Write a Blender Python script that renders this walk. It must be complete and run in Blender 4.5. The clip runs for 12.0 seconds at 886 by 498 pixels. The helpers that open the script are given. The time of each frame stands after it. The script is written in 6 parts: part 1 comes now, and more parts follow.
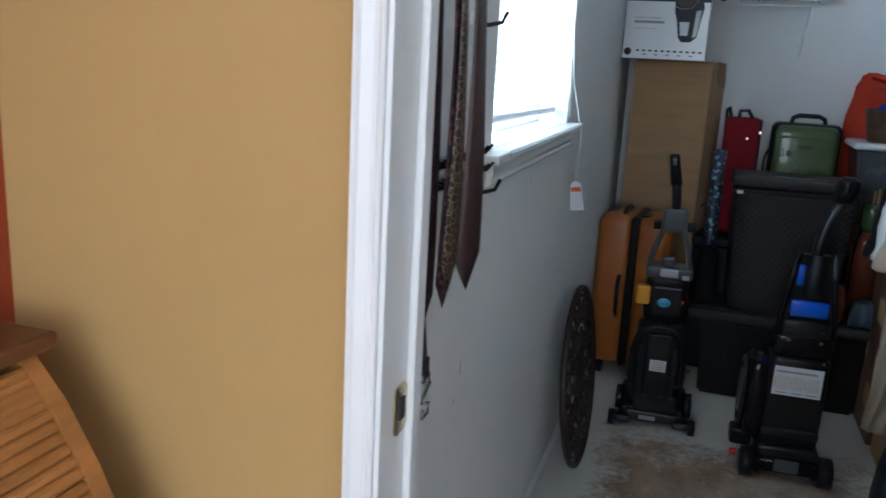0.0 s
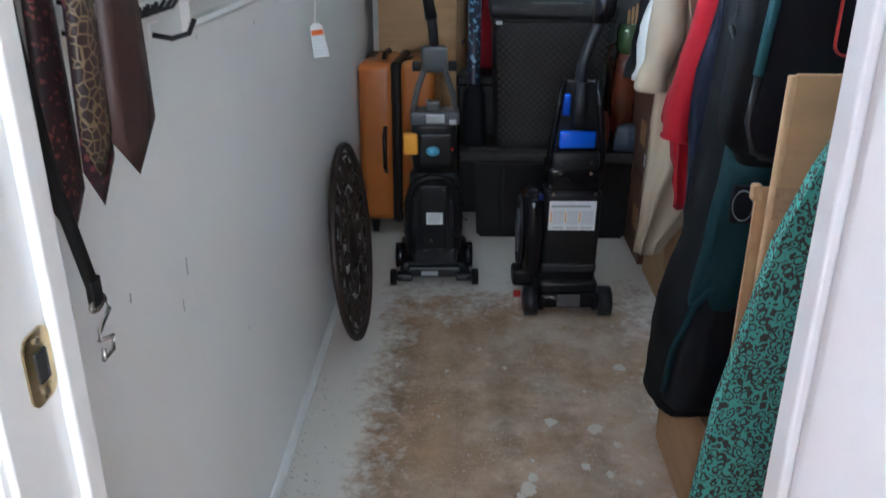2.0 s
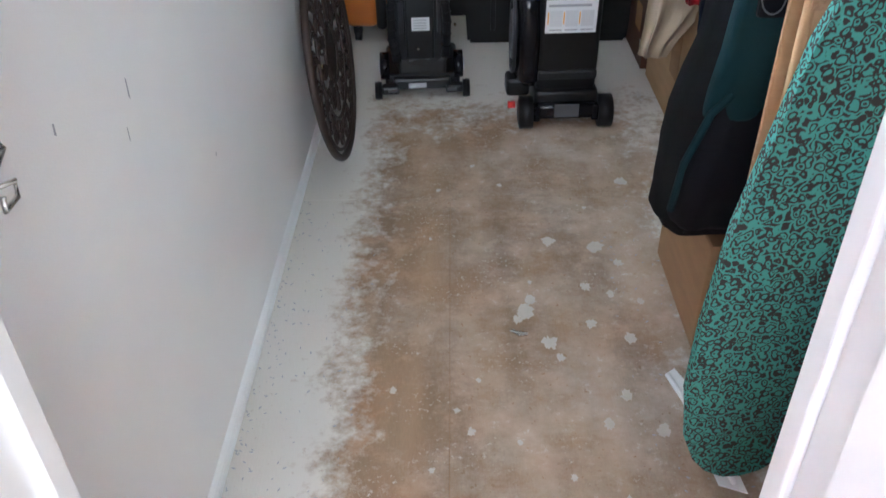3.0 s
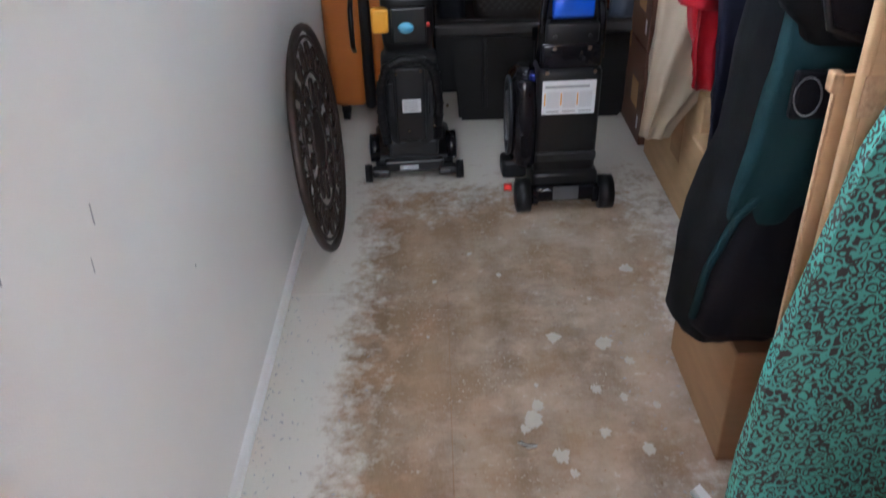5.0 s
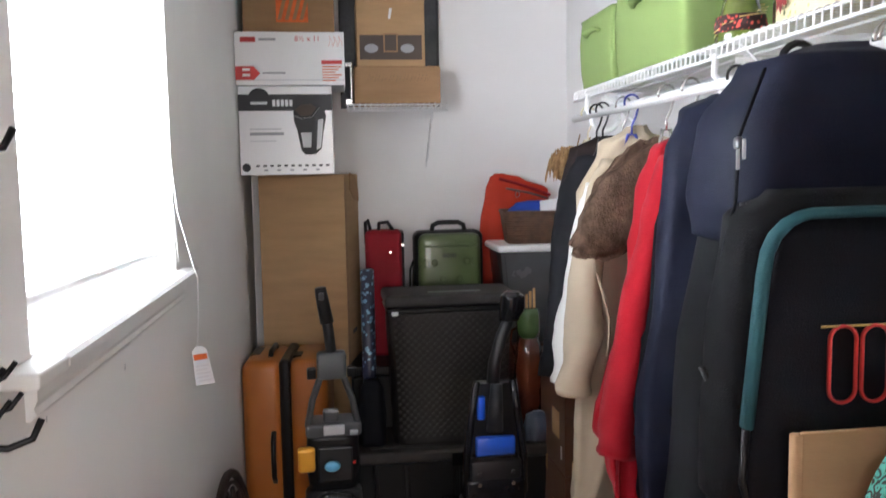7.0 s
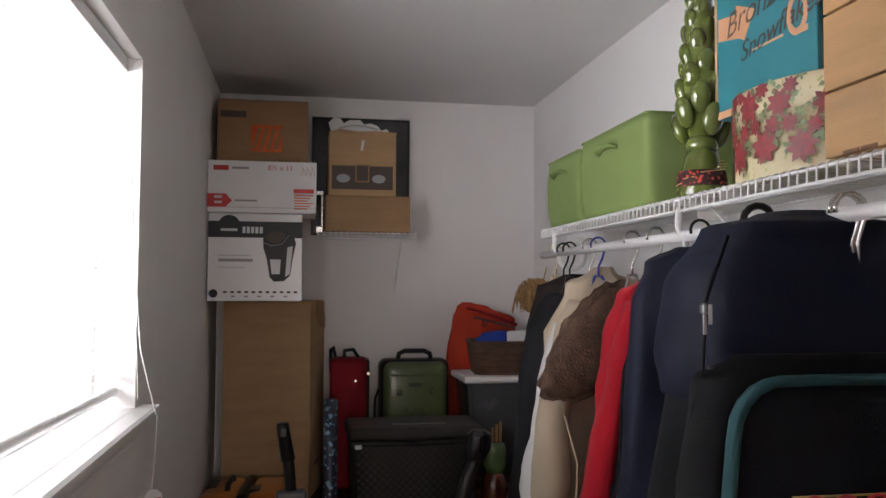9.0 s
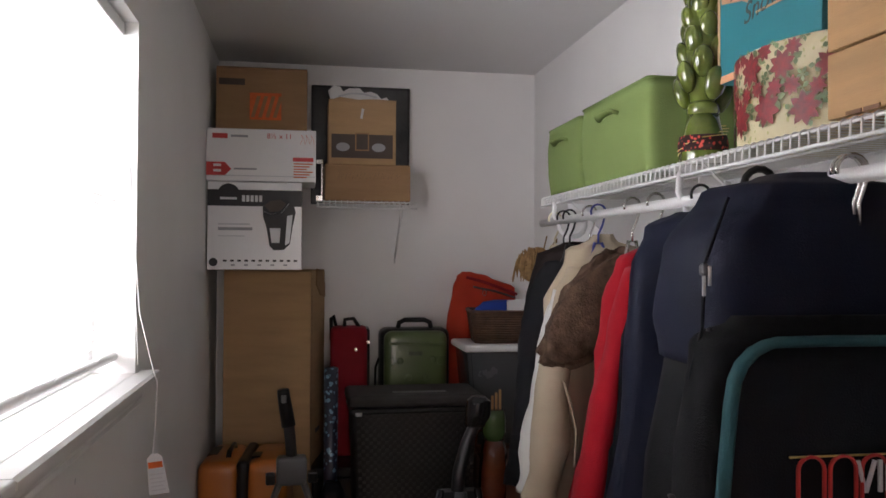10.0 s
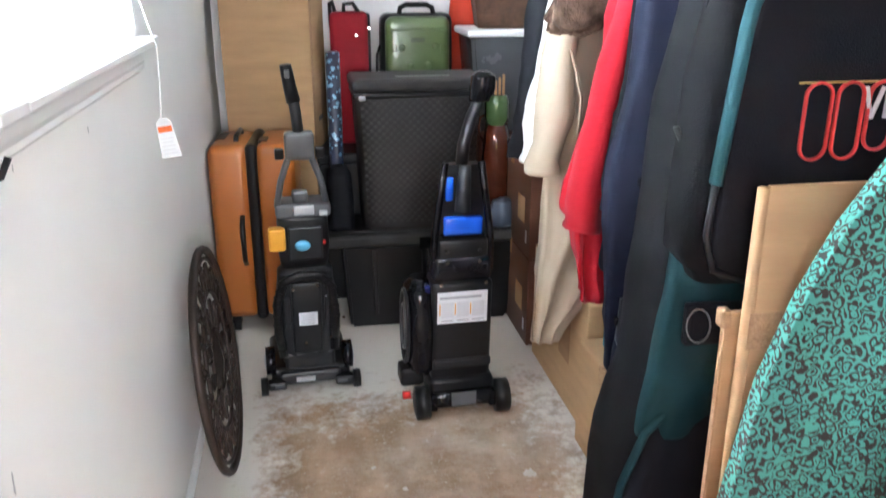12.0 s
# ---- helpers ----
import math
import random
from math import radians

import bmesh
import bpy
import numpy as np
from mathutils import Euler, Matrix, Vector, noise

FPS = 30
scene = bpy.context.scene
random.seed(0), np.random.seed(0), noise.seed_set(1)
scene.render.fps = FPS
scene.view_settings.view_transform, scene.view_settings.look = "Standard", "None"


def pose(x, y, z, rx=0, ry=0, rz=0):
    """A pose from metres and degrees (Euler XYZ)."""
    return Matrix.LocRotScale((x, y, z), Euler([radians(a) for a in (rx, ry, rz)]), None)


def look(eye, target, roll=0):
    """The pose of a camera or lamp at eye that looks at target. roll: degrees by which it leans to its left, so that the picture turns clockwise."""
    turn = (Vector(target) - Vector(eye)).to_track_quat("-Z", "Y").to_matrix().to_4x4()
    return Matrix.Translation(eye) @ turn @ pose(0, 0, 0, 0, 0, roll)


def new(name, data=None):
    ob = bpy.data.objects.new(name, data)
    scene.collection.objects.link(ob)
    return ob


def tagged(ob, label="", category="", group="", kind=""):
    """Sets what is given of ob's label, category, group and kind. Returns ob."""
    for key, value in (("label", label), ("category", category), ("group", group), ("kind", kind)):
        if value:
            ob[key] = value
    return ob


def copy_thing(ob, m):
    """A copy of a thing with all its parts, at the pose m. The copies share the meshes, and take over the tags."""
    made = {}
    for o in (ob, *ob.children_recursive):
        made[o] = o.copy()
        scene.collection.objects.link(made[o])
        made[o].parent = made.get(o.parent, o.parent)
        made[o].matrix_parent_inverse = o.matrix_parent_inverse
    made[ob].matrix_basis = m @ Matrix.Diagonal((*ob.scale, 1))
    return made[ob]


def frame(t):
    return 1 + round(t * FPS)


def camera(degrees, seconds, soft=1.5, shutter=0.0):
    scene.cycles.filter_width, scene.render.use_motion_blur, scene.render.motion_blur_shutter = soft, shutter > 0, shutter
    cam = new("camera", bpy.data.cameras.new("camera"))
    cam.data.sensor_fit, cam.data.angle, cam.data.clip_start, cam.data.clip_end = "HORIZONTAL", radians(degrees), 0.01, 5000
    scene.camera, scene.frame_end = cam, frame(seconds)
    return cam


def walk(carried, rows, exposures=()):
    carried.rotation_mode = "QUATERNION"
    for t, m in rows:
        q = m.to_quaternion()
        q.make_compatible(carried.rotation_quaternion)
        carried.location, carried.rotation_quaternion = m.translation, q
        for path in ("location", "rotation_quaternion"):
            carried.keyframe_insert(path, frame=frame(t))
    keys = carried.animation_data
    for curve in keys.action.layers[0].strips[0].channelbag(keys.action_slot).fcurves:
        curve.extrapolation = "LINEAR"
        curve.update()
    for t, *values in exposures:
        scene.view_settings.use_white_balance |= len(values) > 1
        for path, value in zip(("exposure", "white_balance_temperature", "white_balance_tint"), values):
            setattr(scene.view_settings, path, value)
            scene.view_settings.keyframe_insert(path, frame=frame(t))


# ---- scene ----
cam = camera(57.0, 12.0, shutter=0.3)
PATH = [
    (0, (0.438, -0.018, 1.445), (-0.146, 1.839, 0.987), 3.0),
    (0.5, (0.48, 0.017, 1.432), (0.051, 1.917, 0.976), 2.4),
    (1, (0.521, 0.062, 1.421), (0.235, 1.975, 0.912), 1.9),
    (1.5, (0.505, 0.16, 1.391), (0.35, 2.063, 0.796), 1.2),
    (2, (0.466, 0.291, 1.369), (0.416, 2.137, 0.599), 0.2),
    (2.5, (0.475, 0.357, 1.341), (0.439, 2.099, 0.359), -0.7),
    (2.7, (0.478, 0.397, 1.327), (0.446, 2.085, 0.255), -1.2),
    (4.3, (0.463, 0.547, 1.253), (0.416, 2.081, -0.029), -1.7),
    (4.5, (0.455, 0.57, 1.267), (0.42, 2.141, 0.03), -1.6),
    (5, (0.453, 0.616, 1.313), (0.447, 2.316, 0.259), -1.9),
    (5.5, (0.432, 0.641, 1.361), (0.495, 2.455, 0.522), -1.7),
    (6, (0.406, 0.642, 1.397), (0.548, 2.543, 0.791), -1.1),
    (6.5, (0.39, 0.639, 1.443), (0.593, 2.591, 1.06), -1.0),
    (7, (0.39, 0.606, 1.477), (0.644, 2.582, 1.294), -1.0),
    (7.5, (0.374, 0.6, 1.505), (0.684, 2.575, 1.464), -0.4),
    (9.3, (0.383, 0.613, 1.541), (0.727, 2.581, 1.639), 0.4),
    (9.5, (0.375, 0.619, 1.536), (0.723, 2.586, 1.621), 0.5),
    (10, (0.387, 0.613, 1.524), (0.725, 2.584, 1.554), 0.3),
    (10.5, (0.387, 0.612, 1.512), (0.723, 2.583, 1.446), 0.6),
    (11, (0.39, 0.631, 1.471), (0.719, 2.592, 1.252), 1.0),
    (11.5, (0.39, 0.648, 1.422), (0.703, 2.577, 1.0), -0.0),
    (12, (0.374, 0.609, 1.408), (0.695, 2.473, 0.757), 0.0),
]
EXPOSURES = [
    (0, -0.48, 5050, 4), (0.5, -0.46, 5200, 3), (1.0, -0.46, 5100, 2), (1.5, -0.12, 5150, 4), (2.0, 0.42, 5200, 6), (2.7, 1.0, 5300, 8), (4.5, 0.88, 5600, 12), (5.0, 0.86, 5500, 12),
    (5.5, 1.32, 5600, 13), (6.5, 1.15, 5850, 13), (7.5, -0.38, 6500, 21), (9.3, -0.88, 6700, 22), (10.5, -0.88, 6700, 22), (11.2, -0.05, 6300, 17), (12, 1.68, 5750, 11),
]
walk(cam, [(t, look(eye, target, roll)) for t, eye, target, roll in PATH], EXPOSURES)

CLOSET_W, BEDROOM_W, SIDE_W = 122, 72, 23

# ---- light ----
world = bpy.data.worlds.new("sky")
scene.world = world
world.use_nodes = True
wn = world.node_tree.nodes
sky = wn.new("ShaderNodeTexSky")
sky.sky_type = "NISHITA"
sky.sun_disc = False
sky.sun_elevation = radians(48)
sky.sun_rotation = radians(60)
world.node_tree.links.new(sky.outputs[0], wn["Background"].inputs[0])
wn["Background"].inputs[1].default_value = 0.12

sun = new("sun", bpy.data.lights.new("sun", "SUN"))
sun.data.energy, sun.data.angle, sun.data.color = 3.0, radians(0.5), (1.0, 0.96, 0.9)
sun.matrix_world = look((6, -6, 12), (0, 0, 0))


def area_lamp(name, eye, target, sx, sy, watts, colour):
    lamp = new(name, bpy.data.lights.new(name, "AREA"))
    lamp.data.shape, lamp.data.size, lamp.data.size_y = "RECTANGLE", sx, sy
    lamp.data.energy, lamp.data.color = watts, colour
    lamp.matrix_world = look(eye, target)
    return lamp


# lamp outside the closet window that stands in for its daylight
area_lamp("closet_window_light", (-0.52, 1.66, 1.85), (0.55, 3.3, 1.0), 0.8, 0.9, CLOSET_W, (0.93, 0.97, 1.0))
# added bedroom fill lamps, no windows known there, brighten door leaf and closet
area_lamp("bedroom_side_window_light", (-0.47, -1.55, 1.5), (0.75, -0.2, 1.3), 1.3, 1.2, SIDE_W, (0.97, 0.98, 1.0))
area_lamp("bedroom_window_light", (1.0, -2.62, 1.5), (0.5, 1.0, 1.0), 1.7, 1.4, BEDROOM_W, (1.0, 0.975, 0.94))

# ---- materials ----


def rgb(c):
    return (*c, 1.0)


def shade(name, colour, rough=0.6, metal=0.0, var=0.12, scale=6.0, bump=0.08, fine=120.0, other=None, sheen=0.0, coat=0.0, stretch=(1, 1, 1), fleck=0.5):
    """A surface with broad stains and fine grain."""
    m = bpy.data.materials.new(name)
    m.use_nodes = True
    n, l = m.node_tree.nodes, m.node_tree.links
    b = n["Principled BSDF"]
    b.inputs["Metallic"].default_value = metal
    b.inputs["Sheen Weight"].default_value = sheen
    b.inputs["Coat Weight"].default_value = coat
    b.inputs["Specular IOR Level"].default_value = 0.5 if metal or (rough <= 0.6 and max(colour) > 0.03) else 0.12 if rough > 0.6 else 0.3
    tc = n.new("ShaderNodeTexCoord")
    mp = n.new("ShaderNodeMapping")
    mp.inputs["Scale"].default_value = stretch
    l.new(tc.outputs["Object"], mp.inputs[0])
    big, small = n.new("ShaderNodeTexNoise"), n.new("ShaderNodeTexNoise")
    big.inputs["Scale"].default_value, small.inputs["Scale"].default_value = scale, fine
    big.inputs["Detail"].default_value = small.inputs["Detail"].default_value = 4
    l.new(mp.outputs[0], big.inputs[0])
    l.new(mp.outputs[0], small.inputs[0])
    mixf = n.new("ShaderNodeMix")
    mixf.inputs[0].default_value = 0.35 * fleck
    l.new(big.outputs[0], mixf.inputs[2])
    l.new(small.outputs[0], mixf.inputs[3])
    ramp = n.new("ShaderNodeValToRGB")
    low = other or [c * (1 - var) for c in colour]
    high = colour if other else [min(1, c * (1 + var)) for c in colour]
    ramp.color_ramp.elements[0].position, ramp.color_ramp.elements[1].position = 0.32, 0.68
    ramp.color_ramp.elements[0].color, ramp.color_ramp.elements[1].color = rgb(low), rgb(high)
    l.new(mixf.outputs[0], ramp.inputs[0])
    l.new(ramp.outputs[0], b.inputs["Base Color"])
    rr = n.new("ShaderNodeMapRange")
    rr.inputs["To Min"].default_value, rr.inputs["To Max"].default_value = max(0, rough - 0.1), min(1, rough + 0.1)
    l.new(big.outputs[0], rr.inputs[0])
    l.new(rr.outputs[0], b.inputs["Roughness"])
    if bump:
        bp = n.new("ShaderNodeBump")
        bp.inputs["Strength"].default_value, bp.inputs["Distance"].default_value = bump, 0.004
        l.new(small.outputs[0], bp.inputs["Height"])
        l.new(bp.outputs[0], b.inputs["Normal"])
    return m


def spotted(name, ground, marks, scale=60.0, low=0.25, high=0.32, rough=0.7, kind="F1", warp=0.0):
    """A printed or woven pattern of small marks on a ground colour."""
    m = shade(name, ground, rough)
    n, l = m.node_tree.nodes, m.node_tree.links
    b = n["Principled BSDF"]
    old = b.inputs["Base Color"].links[0].from_socket
    tc = n.new("ShaderNodeTexCoord")
    vec = tc.outputs["Object"]
    if warp:
        ns = n.new("ShaderNodeTexNoise")
        ns.inputs["Scale"].default_value = scale * 0.6
        l.new(vec, ns.inputs[0])
        ad = n.new("ShaderNodeVectorMath")
        ad.operation = "MULTIPLY_ADD"
        ad.inputs[1].default_value = (warp,) * 3
        l.new(ns.outputs["Color"], ad.inputs[0])
        l.new(vec, ad.inputs[2])
        vec = ad.outputs[0]
    vo = n.new("ShaderNodeTexVoronoi")
    vo.feature = kind
    vo.inputs["Scale"].default_value = scale
    l.new(vec, vo.inputs["Vector"])
    rm = n.new("ShaderNodeValToRGB")
    rm.color_ramp.elements[0].position, rm.color_ramp.elements[1].position = low, high
    rm.color_ramp.elements[0].color, rm.color_ramp.elements[1].color = (1, 1, 1, 1), (0, 0, 0, 1)
    l.new(vo.outputs["Distance"], rm.inputs[0])
    mx = n.new("ShaderNodeMix")
    mx.data_type = "RGBA"
    mx.inputs[7].default_value = rgb(marks)
    l.new(rm.outputs[0], mx.inputs[0])
    l.new(old, mx.inputs[6])
    l.new(mx.outputs[2], b.inputs["Base Color"])
    return m


def scrolls(name, dark, light, scale):
    """Curling scrollwork print: bands round warped cells."""
    m = shade(name, dark, 0.85, bump=0.15, fine=400)
    n, l = m.node_tree.nodes, m.node_tree.links
    b = n["Principled BSDF"]
    old = b.inputs["Base Color"].links[0].from_socket
    tc = n.new("ShaderNodeTexCoord")
    ns = n.new("ShaderNodeTexNoise")
    ns.inputs["Scale"].default_value = scale * 0.9
    ns.inputs["Detail"].default_value = 1
    l.new(tc.outputs["Object"], ns.inputs[0])
    ad = n.new("ShaderNodeVectorMath")
    ad.operation = "MULTIPLY_ADD"
    ad.inputs[1].default_value = (1.1 / scale,) * 3
    l.new(ns.outputs["Color"], ad.inputs[0])
    l.new(tc.outputs["Object"], ad.inputs[2])
    vo = n.new("ShaderNodeTexVoronoi")
    vo.inputs["Scale"].default_value = scale
    l.new(ad.outputs[0], vo.inputs["Vector"])
    mu = n.new("ShaderNodeMath")
    mu.operation = "MULTIPLY_ADD"
    mu.inputs[1].default_value = 15.0
    sp = n.new("ShaderNodeSeparateXYZ")
    l.new(ns.outputs["Color"], sp.inputs[0])
    m3 = n.new("ShaderNodeMath")
    m3.operation = "MULTIPLY"
    m3.inputs[1].default_value = 9.0
    l.new(sp.outputs[1], m3.inputs[0])
    l.new(vo.outputs["Distance"], mu.inputs[0])
    l.new(m3.outputs[0], mu.inputs[2])
    si = n.new("ShaderNodeMath")
    si.operation = "SINE"
    l.new(mu.outputs[0], si.inputs[0])
    rm = n.new("ShaderNodeValToRGB")
    rm.color_ramp.elements[0].position, rm.color_ramp.elements[1].position = 0.36, 0.60
    mr = n.new("ShaderNodeMapRange")
    mr.inputs["From Min"].default_value = -1
    l.new(si.outputs[0], mr.inputs[0])
    l.new(mr.outputs[0], rm.inputs[0])
    mx = n.new("ShaderNodeMix")
    mx.data_type = "RGBA"
    mx.inputs[7].default_value = rgb(light)
    l.new(rm.outputs[0], mx.inputs[0])
    l.new(old, mx.inputs[6])
    l.new(mx.outputs[2], b.inputs["Base Color"])
    return m


def floor_wood(name):
    """Bare plywood with white overspray along the walls, in streaks and in blots."""
    m = shade(name, (0.275, 0.186, 0.115), 0.75, var=0.28, scale=3.0, bump=0.15, fine=90, stretch=(3.0, 0.5, 1))
    n, l = m.node_tree.nodes, m.node_tree.links
    b = n["Principled BSDF"]
    old = b.inputs["Base Color"].links[0].from_socket
    tc = n.new("ShaderNodeTexCoord")
    sp = n.new("ShaderNodeSeparateXYZ")
    l.new(tc.outputs["Object"], sp.inputs[0])

    def noise_at(scale, detail=6, rough=0.65):
        q = n.new("ShaderNodeTexNoise")
        q.inputs["Scale"].default_value, q.inputs["Detail"].default_value, q.inputs["Roughness"].default_value = scale, detail, rough
        l.new(tc.outputs["Object"], q.inputs[0])
        return q.outputs[0]

    def calc(op, a, c, clamp=False):
        q = n.new("ShaderNodeMath")
        q.operation, q.use_clamp = op, clamp
        for k, v in enumerate((a, c)):
            if isinstance(v, (int, float)):
                q.inputs[k].default_value = v
            else:
                l.new(v, q.inputs[k])
        return q.outputs[0]

    def edge(axis, at, width, sign):
        q = calc("SUBTRACT", sp.outputs[axis], at)
        return calc("MULTIPLY", q, sign / width)

    wob = calc("MULTIPLY", calc("SUBTRACT", noise_at(7), 0.5), 4.2)
    wob2 = calc("MULTIPLY", calc("SUBTRACT", noise_at(38), 0.5), 3.0)
    field = calc("MAXIMUM", calc("MAXIMUM", edge(0, 0.27, 0.09, -1), edge(0, 1.02, 0.17, 1)), calc("MAXIMUM", edge(1, 2.98, 0.22, 1), edge(1, 1.12, 0.22, -1)))
    field = calc("MINIMUM", calc("MAXIMUM", field, -1.75), 2.6)
    mask = calc("ADD", calc("ADD", field, wob), wob2)
    mask = calc("MULTIPLY", calc("ADD", mask, 0.25), 0.72, True)
    haze = calc("MULTIPLY", calc("SUBTRACT", calc("ADD", noise_at(4.5, 8, 0.75), calc("MULTIPLY", calc("SUBTRACT", sp.outputs[0], 0.6), 0.16)), 0.41), 3.0, True)
    speck = calc("MULTIPLY", calc("SUBTRACT", noise_at(26, 7, 0.8), 0.50), 8, True)
    thin = calc("MAXIMUM", calc("MULTIPLY", haze, 0.5), calc("MULTIPLY", calc("MULTIPLY", speck, haze), 0.95))
    total = calc("MAXIMUM", calc("MULTIPLY", mask, 0.93), thin)
    fleck = calc("MULTIPLY", calc("SUBTRACT", noise_at(85, 6, 0.7), 0.56), 12, True)
    patch = calc("MULTIPLY", calc("SUBTRACT", noise_at(6, 4, 0.6), 0.44), 5, True)
    total = calc("MAXIMUM", total, calc("MULTIPLY", calc("MULTIPLY", fleck, patch), 0.75))
    scuff = calc("MULTIPLY", calc("SUBTRACT", noise_at(55, 3), 0.64), 9, True)
    total = calc("SUBTRACT", total, calc("MULTIPLY", scuff, 0.5), True)
    mx = n.new("ShaderNodeMix")
    mx.data_type = "RGBA"
    mx.inputs[7].default_value = (0.62, 0.59, 0.53, 1)
    l.new(total, mx.inputs[0])
    stain = n.new("ShaderNodeMix")
    stain.data_type = "RGBA"
    stain.inputs[7].default_value = (0.34, 0.185, 0.085, 1)
    l.new(calc("MULTIPLY", calc("SUBTRACT", noise_at(9, 5, 0.6), 0.50), 5, True), stain.inputs[0])
    l.new(old, stain.inputs[6])
    l.new(stain.outputs[2], mx.inputs[6])
    l.new(mx.outputs[2], b.inputs["Base Color"])
    return m


def clear(name, kind, colour, rough=0.0):
    m = bpy.data.materials.new(name)
    m.use_nodes = True
    n, l = m.node_tree.nodes, m.node_tree.links
    n.remove(n["Principled BSDF"])
    out = n["Material Output"]
    if kind == "glass":
        q = n.new("ShaderNodeBsdfGlass")
        q.inputs["Color"].default_value, q.inputs["Roughness"].default_value = rgb(colour), rough
        l.new(q.outputs[0], out.inputs[0])
    elif kind == "glow":
        q = n.new("ShaderNodeEmission")
        q.inputs[0].default_value, q.inputs[1].default_value = rgb(colour), rough
        l.new(q.outputs[0], out.inputs[0])
    else:
        q, w, x = n.new("ShaderNodeBsdfDiffuse"), n.new("ShaderNodeBsdfTranslucent"), n.new("ShaderNodeMixShader")
        q.inputs[0].default_value = w.inputs[0].default_value = rgb(colour)
        x.inputs[0].default_value = 0.8
        l.new(q.outputs[0], x.inputs[1])
        l.new(w.outputs[0], x.inputs[2])
        l.new(x.outputs[0], out.inputs[0])
    return m


WALL = shade("wall_paint", (0.80, 0.79, 0.775), 0.85, var=0.025, scale=2.5, bump=0.12, fine=260)
CEIL = shade("ceiling_paint", (0.72, 0.71, 0.70), 0.9, var=0.02, scale=2, bump=0.3, fine=190)
TAN = shade("tan_wall_paint", (0.43, 0.28, 0.108), 0.8, var=0.04, scale=2.0, bump=0.12, fine=240)
ORANGE = shade("terracotta_wall_paint", (0.30, 0.06, 0.022), 0.8, var=0.05, scale=2.0, bump=0.1, fine=240)
TRIM = shade("white_gloss_paint", (0.78, 0.78, 0.77), 0.35, var=0.03, scale=5, bump=0.05, fine=90)
CARPET = shade("carpet", (0.35, 0.29, 0.22), 0.95, var=0.2, scale=30, bump=0.6, fine=500)
FLOOR = floor_wood("painted_plywood")
WHITE_PAINT = shade("dry_white_paint", (0.47, 0.43, 0.375), 0.7, var=0.06, scale=40)
CARD = shade("cardboard", (0.40, 0.255, 0.135), 0.85, var=0.09, scale=5, bump=0.12, fine=60, stretch=(1, 1, 6))
CARD_DARK = shade("cardboard_dark", (0.30, 0.18, 0.095), 0.85, var=0.1, scale=5, bump=0.12, fine=60, stretch=(1, 1, 6))
CARD_EDGE = shade("cardboard_edge", (0.36, 0.23, 0.13), 0.9, var=0.2, scale=90, bump=0.4, fine=200)
WHITE_CARD = shade("white_card", (0.80, 0.80, 0.80), 0.45, var=0.03, scale=4, bump=0.02)
GLOSS_CARD = shade("glossy_white_card", (0.82, 0.82, 0.83), 0.2, var=0.02, scale=4, bump=0.01)
RED_INK = shade("red_ink", (0.55, 0.035, 0.03), 0.5)
ORANGE_INK = shade("orange_ink", (0.62, 0.13, 0.035), 0.7, var=0.2, scale=30)
BLACK_INK = shade("black_ink", (0.025, 0.025, 0.028), 0.4)
GREY_INK = shade("grey_ink", (0.30, 0.31, 0.33), 0.5)
SILVER_INK = shade("silver_ink", (0.55, 0.56, 0.58), 0.35)
BROWN_INK = shade("brown_ink", (0.06, 0.04, 0.03), 0.6)
PENCIL = shade("marker_ink", (0.10, 0.07, 0.05), 0.7)
WIRE = shade("white_vinyl_wire", (0.80, 0.80, 0.79), 0.35, bump=0.0)
BLACK = shade("black_plastic", (0.008, 0.008, 0.009), 0.38, var=0.25, scale=9, bump=0.06, fine=300)
BLACK_GLOSS = shade("black_gloss_plastic", (0.008, 0.008, 0.010), 0.14, var=0.2, bump=0.01)
CHARCOAL = shade("charcoal_plastic", (0.018, 0.019, 0.021), 0.4, var=0.15, bump=0.05)
GREY_PL = shade("grey_plastic", (0.075, 0.078, 0.082), 0.38, var=0.12, bump=0.04)
LIGHT_GREY = shade("light_grey_plastic", (0.42, 0.43, 0.44), 0.35)
BLUE_PL = shade("blue_translucent_plastic", (0.012, 0.07, 0.42), 0.18, coat=0.5, bump=0.0)
CYAN = shade("sky_blue_button", (0.12, 0.40, 0.62), 0.4)
YELLOW = shade("yellow_orange_plastic", (0.70, 0.33, 0.03), 0.4)
RED_PL = shade("red_plastic", (0.5, 0.02, 0.015), 0.35)
LABEL = shade("label_paper", (0.66, 0.68, 0.70), 0.5, var=0.04, scale=20, bump=0.0)
STEEL = shade("bright_steel", (0.62, 0.61, 0.58), 0.25, metal=1.0, var=0.1)
BRASS = shade("worn_brass", (0.52, 0.42, 0.24), 0.3, metal=1.0, var=0.25, scale=40)
IRON = shade("bronzed_iron", (0.035, 0.022, 0.016), 0.5, metal=0.35, var=0.35, scale=25, bump=0.3, fine=150)
ORANGE_CASE = shade("burnt_orange_polycarbonate", (0.37, 0.112, 0.017), 0.34, var=0.06, scale=6, bump=0.08, fine=500, coat=0.25)
GREEN_CASE = shade("sage_green_polycarbonate", (0.085, 0.12, 0.042), 0.32, var=0.08, scale=6, bump=0.05, coat=0.3)
RED_CLOTH = shade("dark_red_nylon", (0.19, 0.010, 0.016), 0.7, var=0.15, scale=10, bump=0.25, fine=300)
ORANGE_CLOTH = shade("orange_red_nylon", (0.40, 0.036, 0.016), 0.65, var=0.12, scale=9, bump=0.2, fine=300)
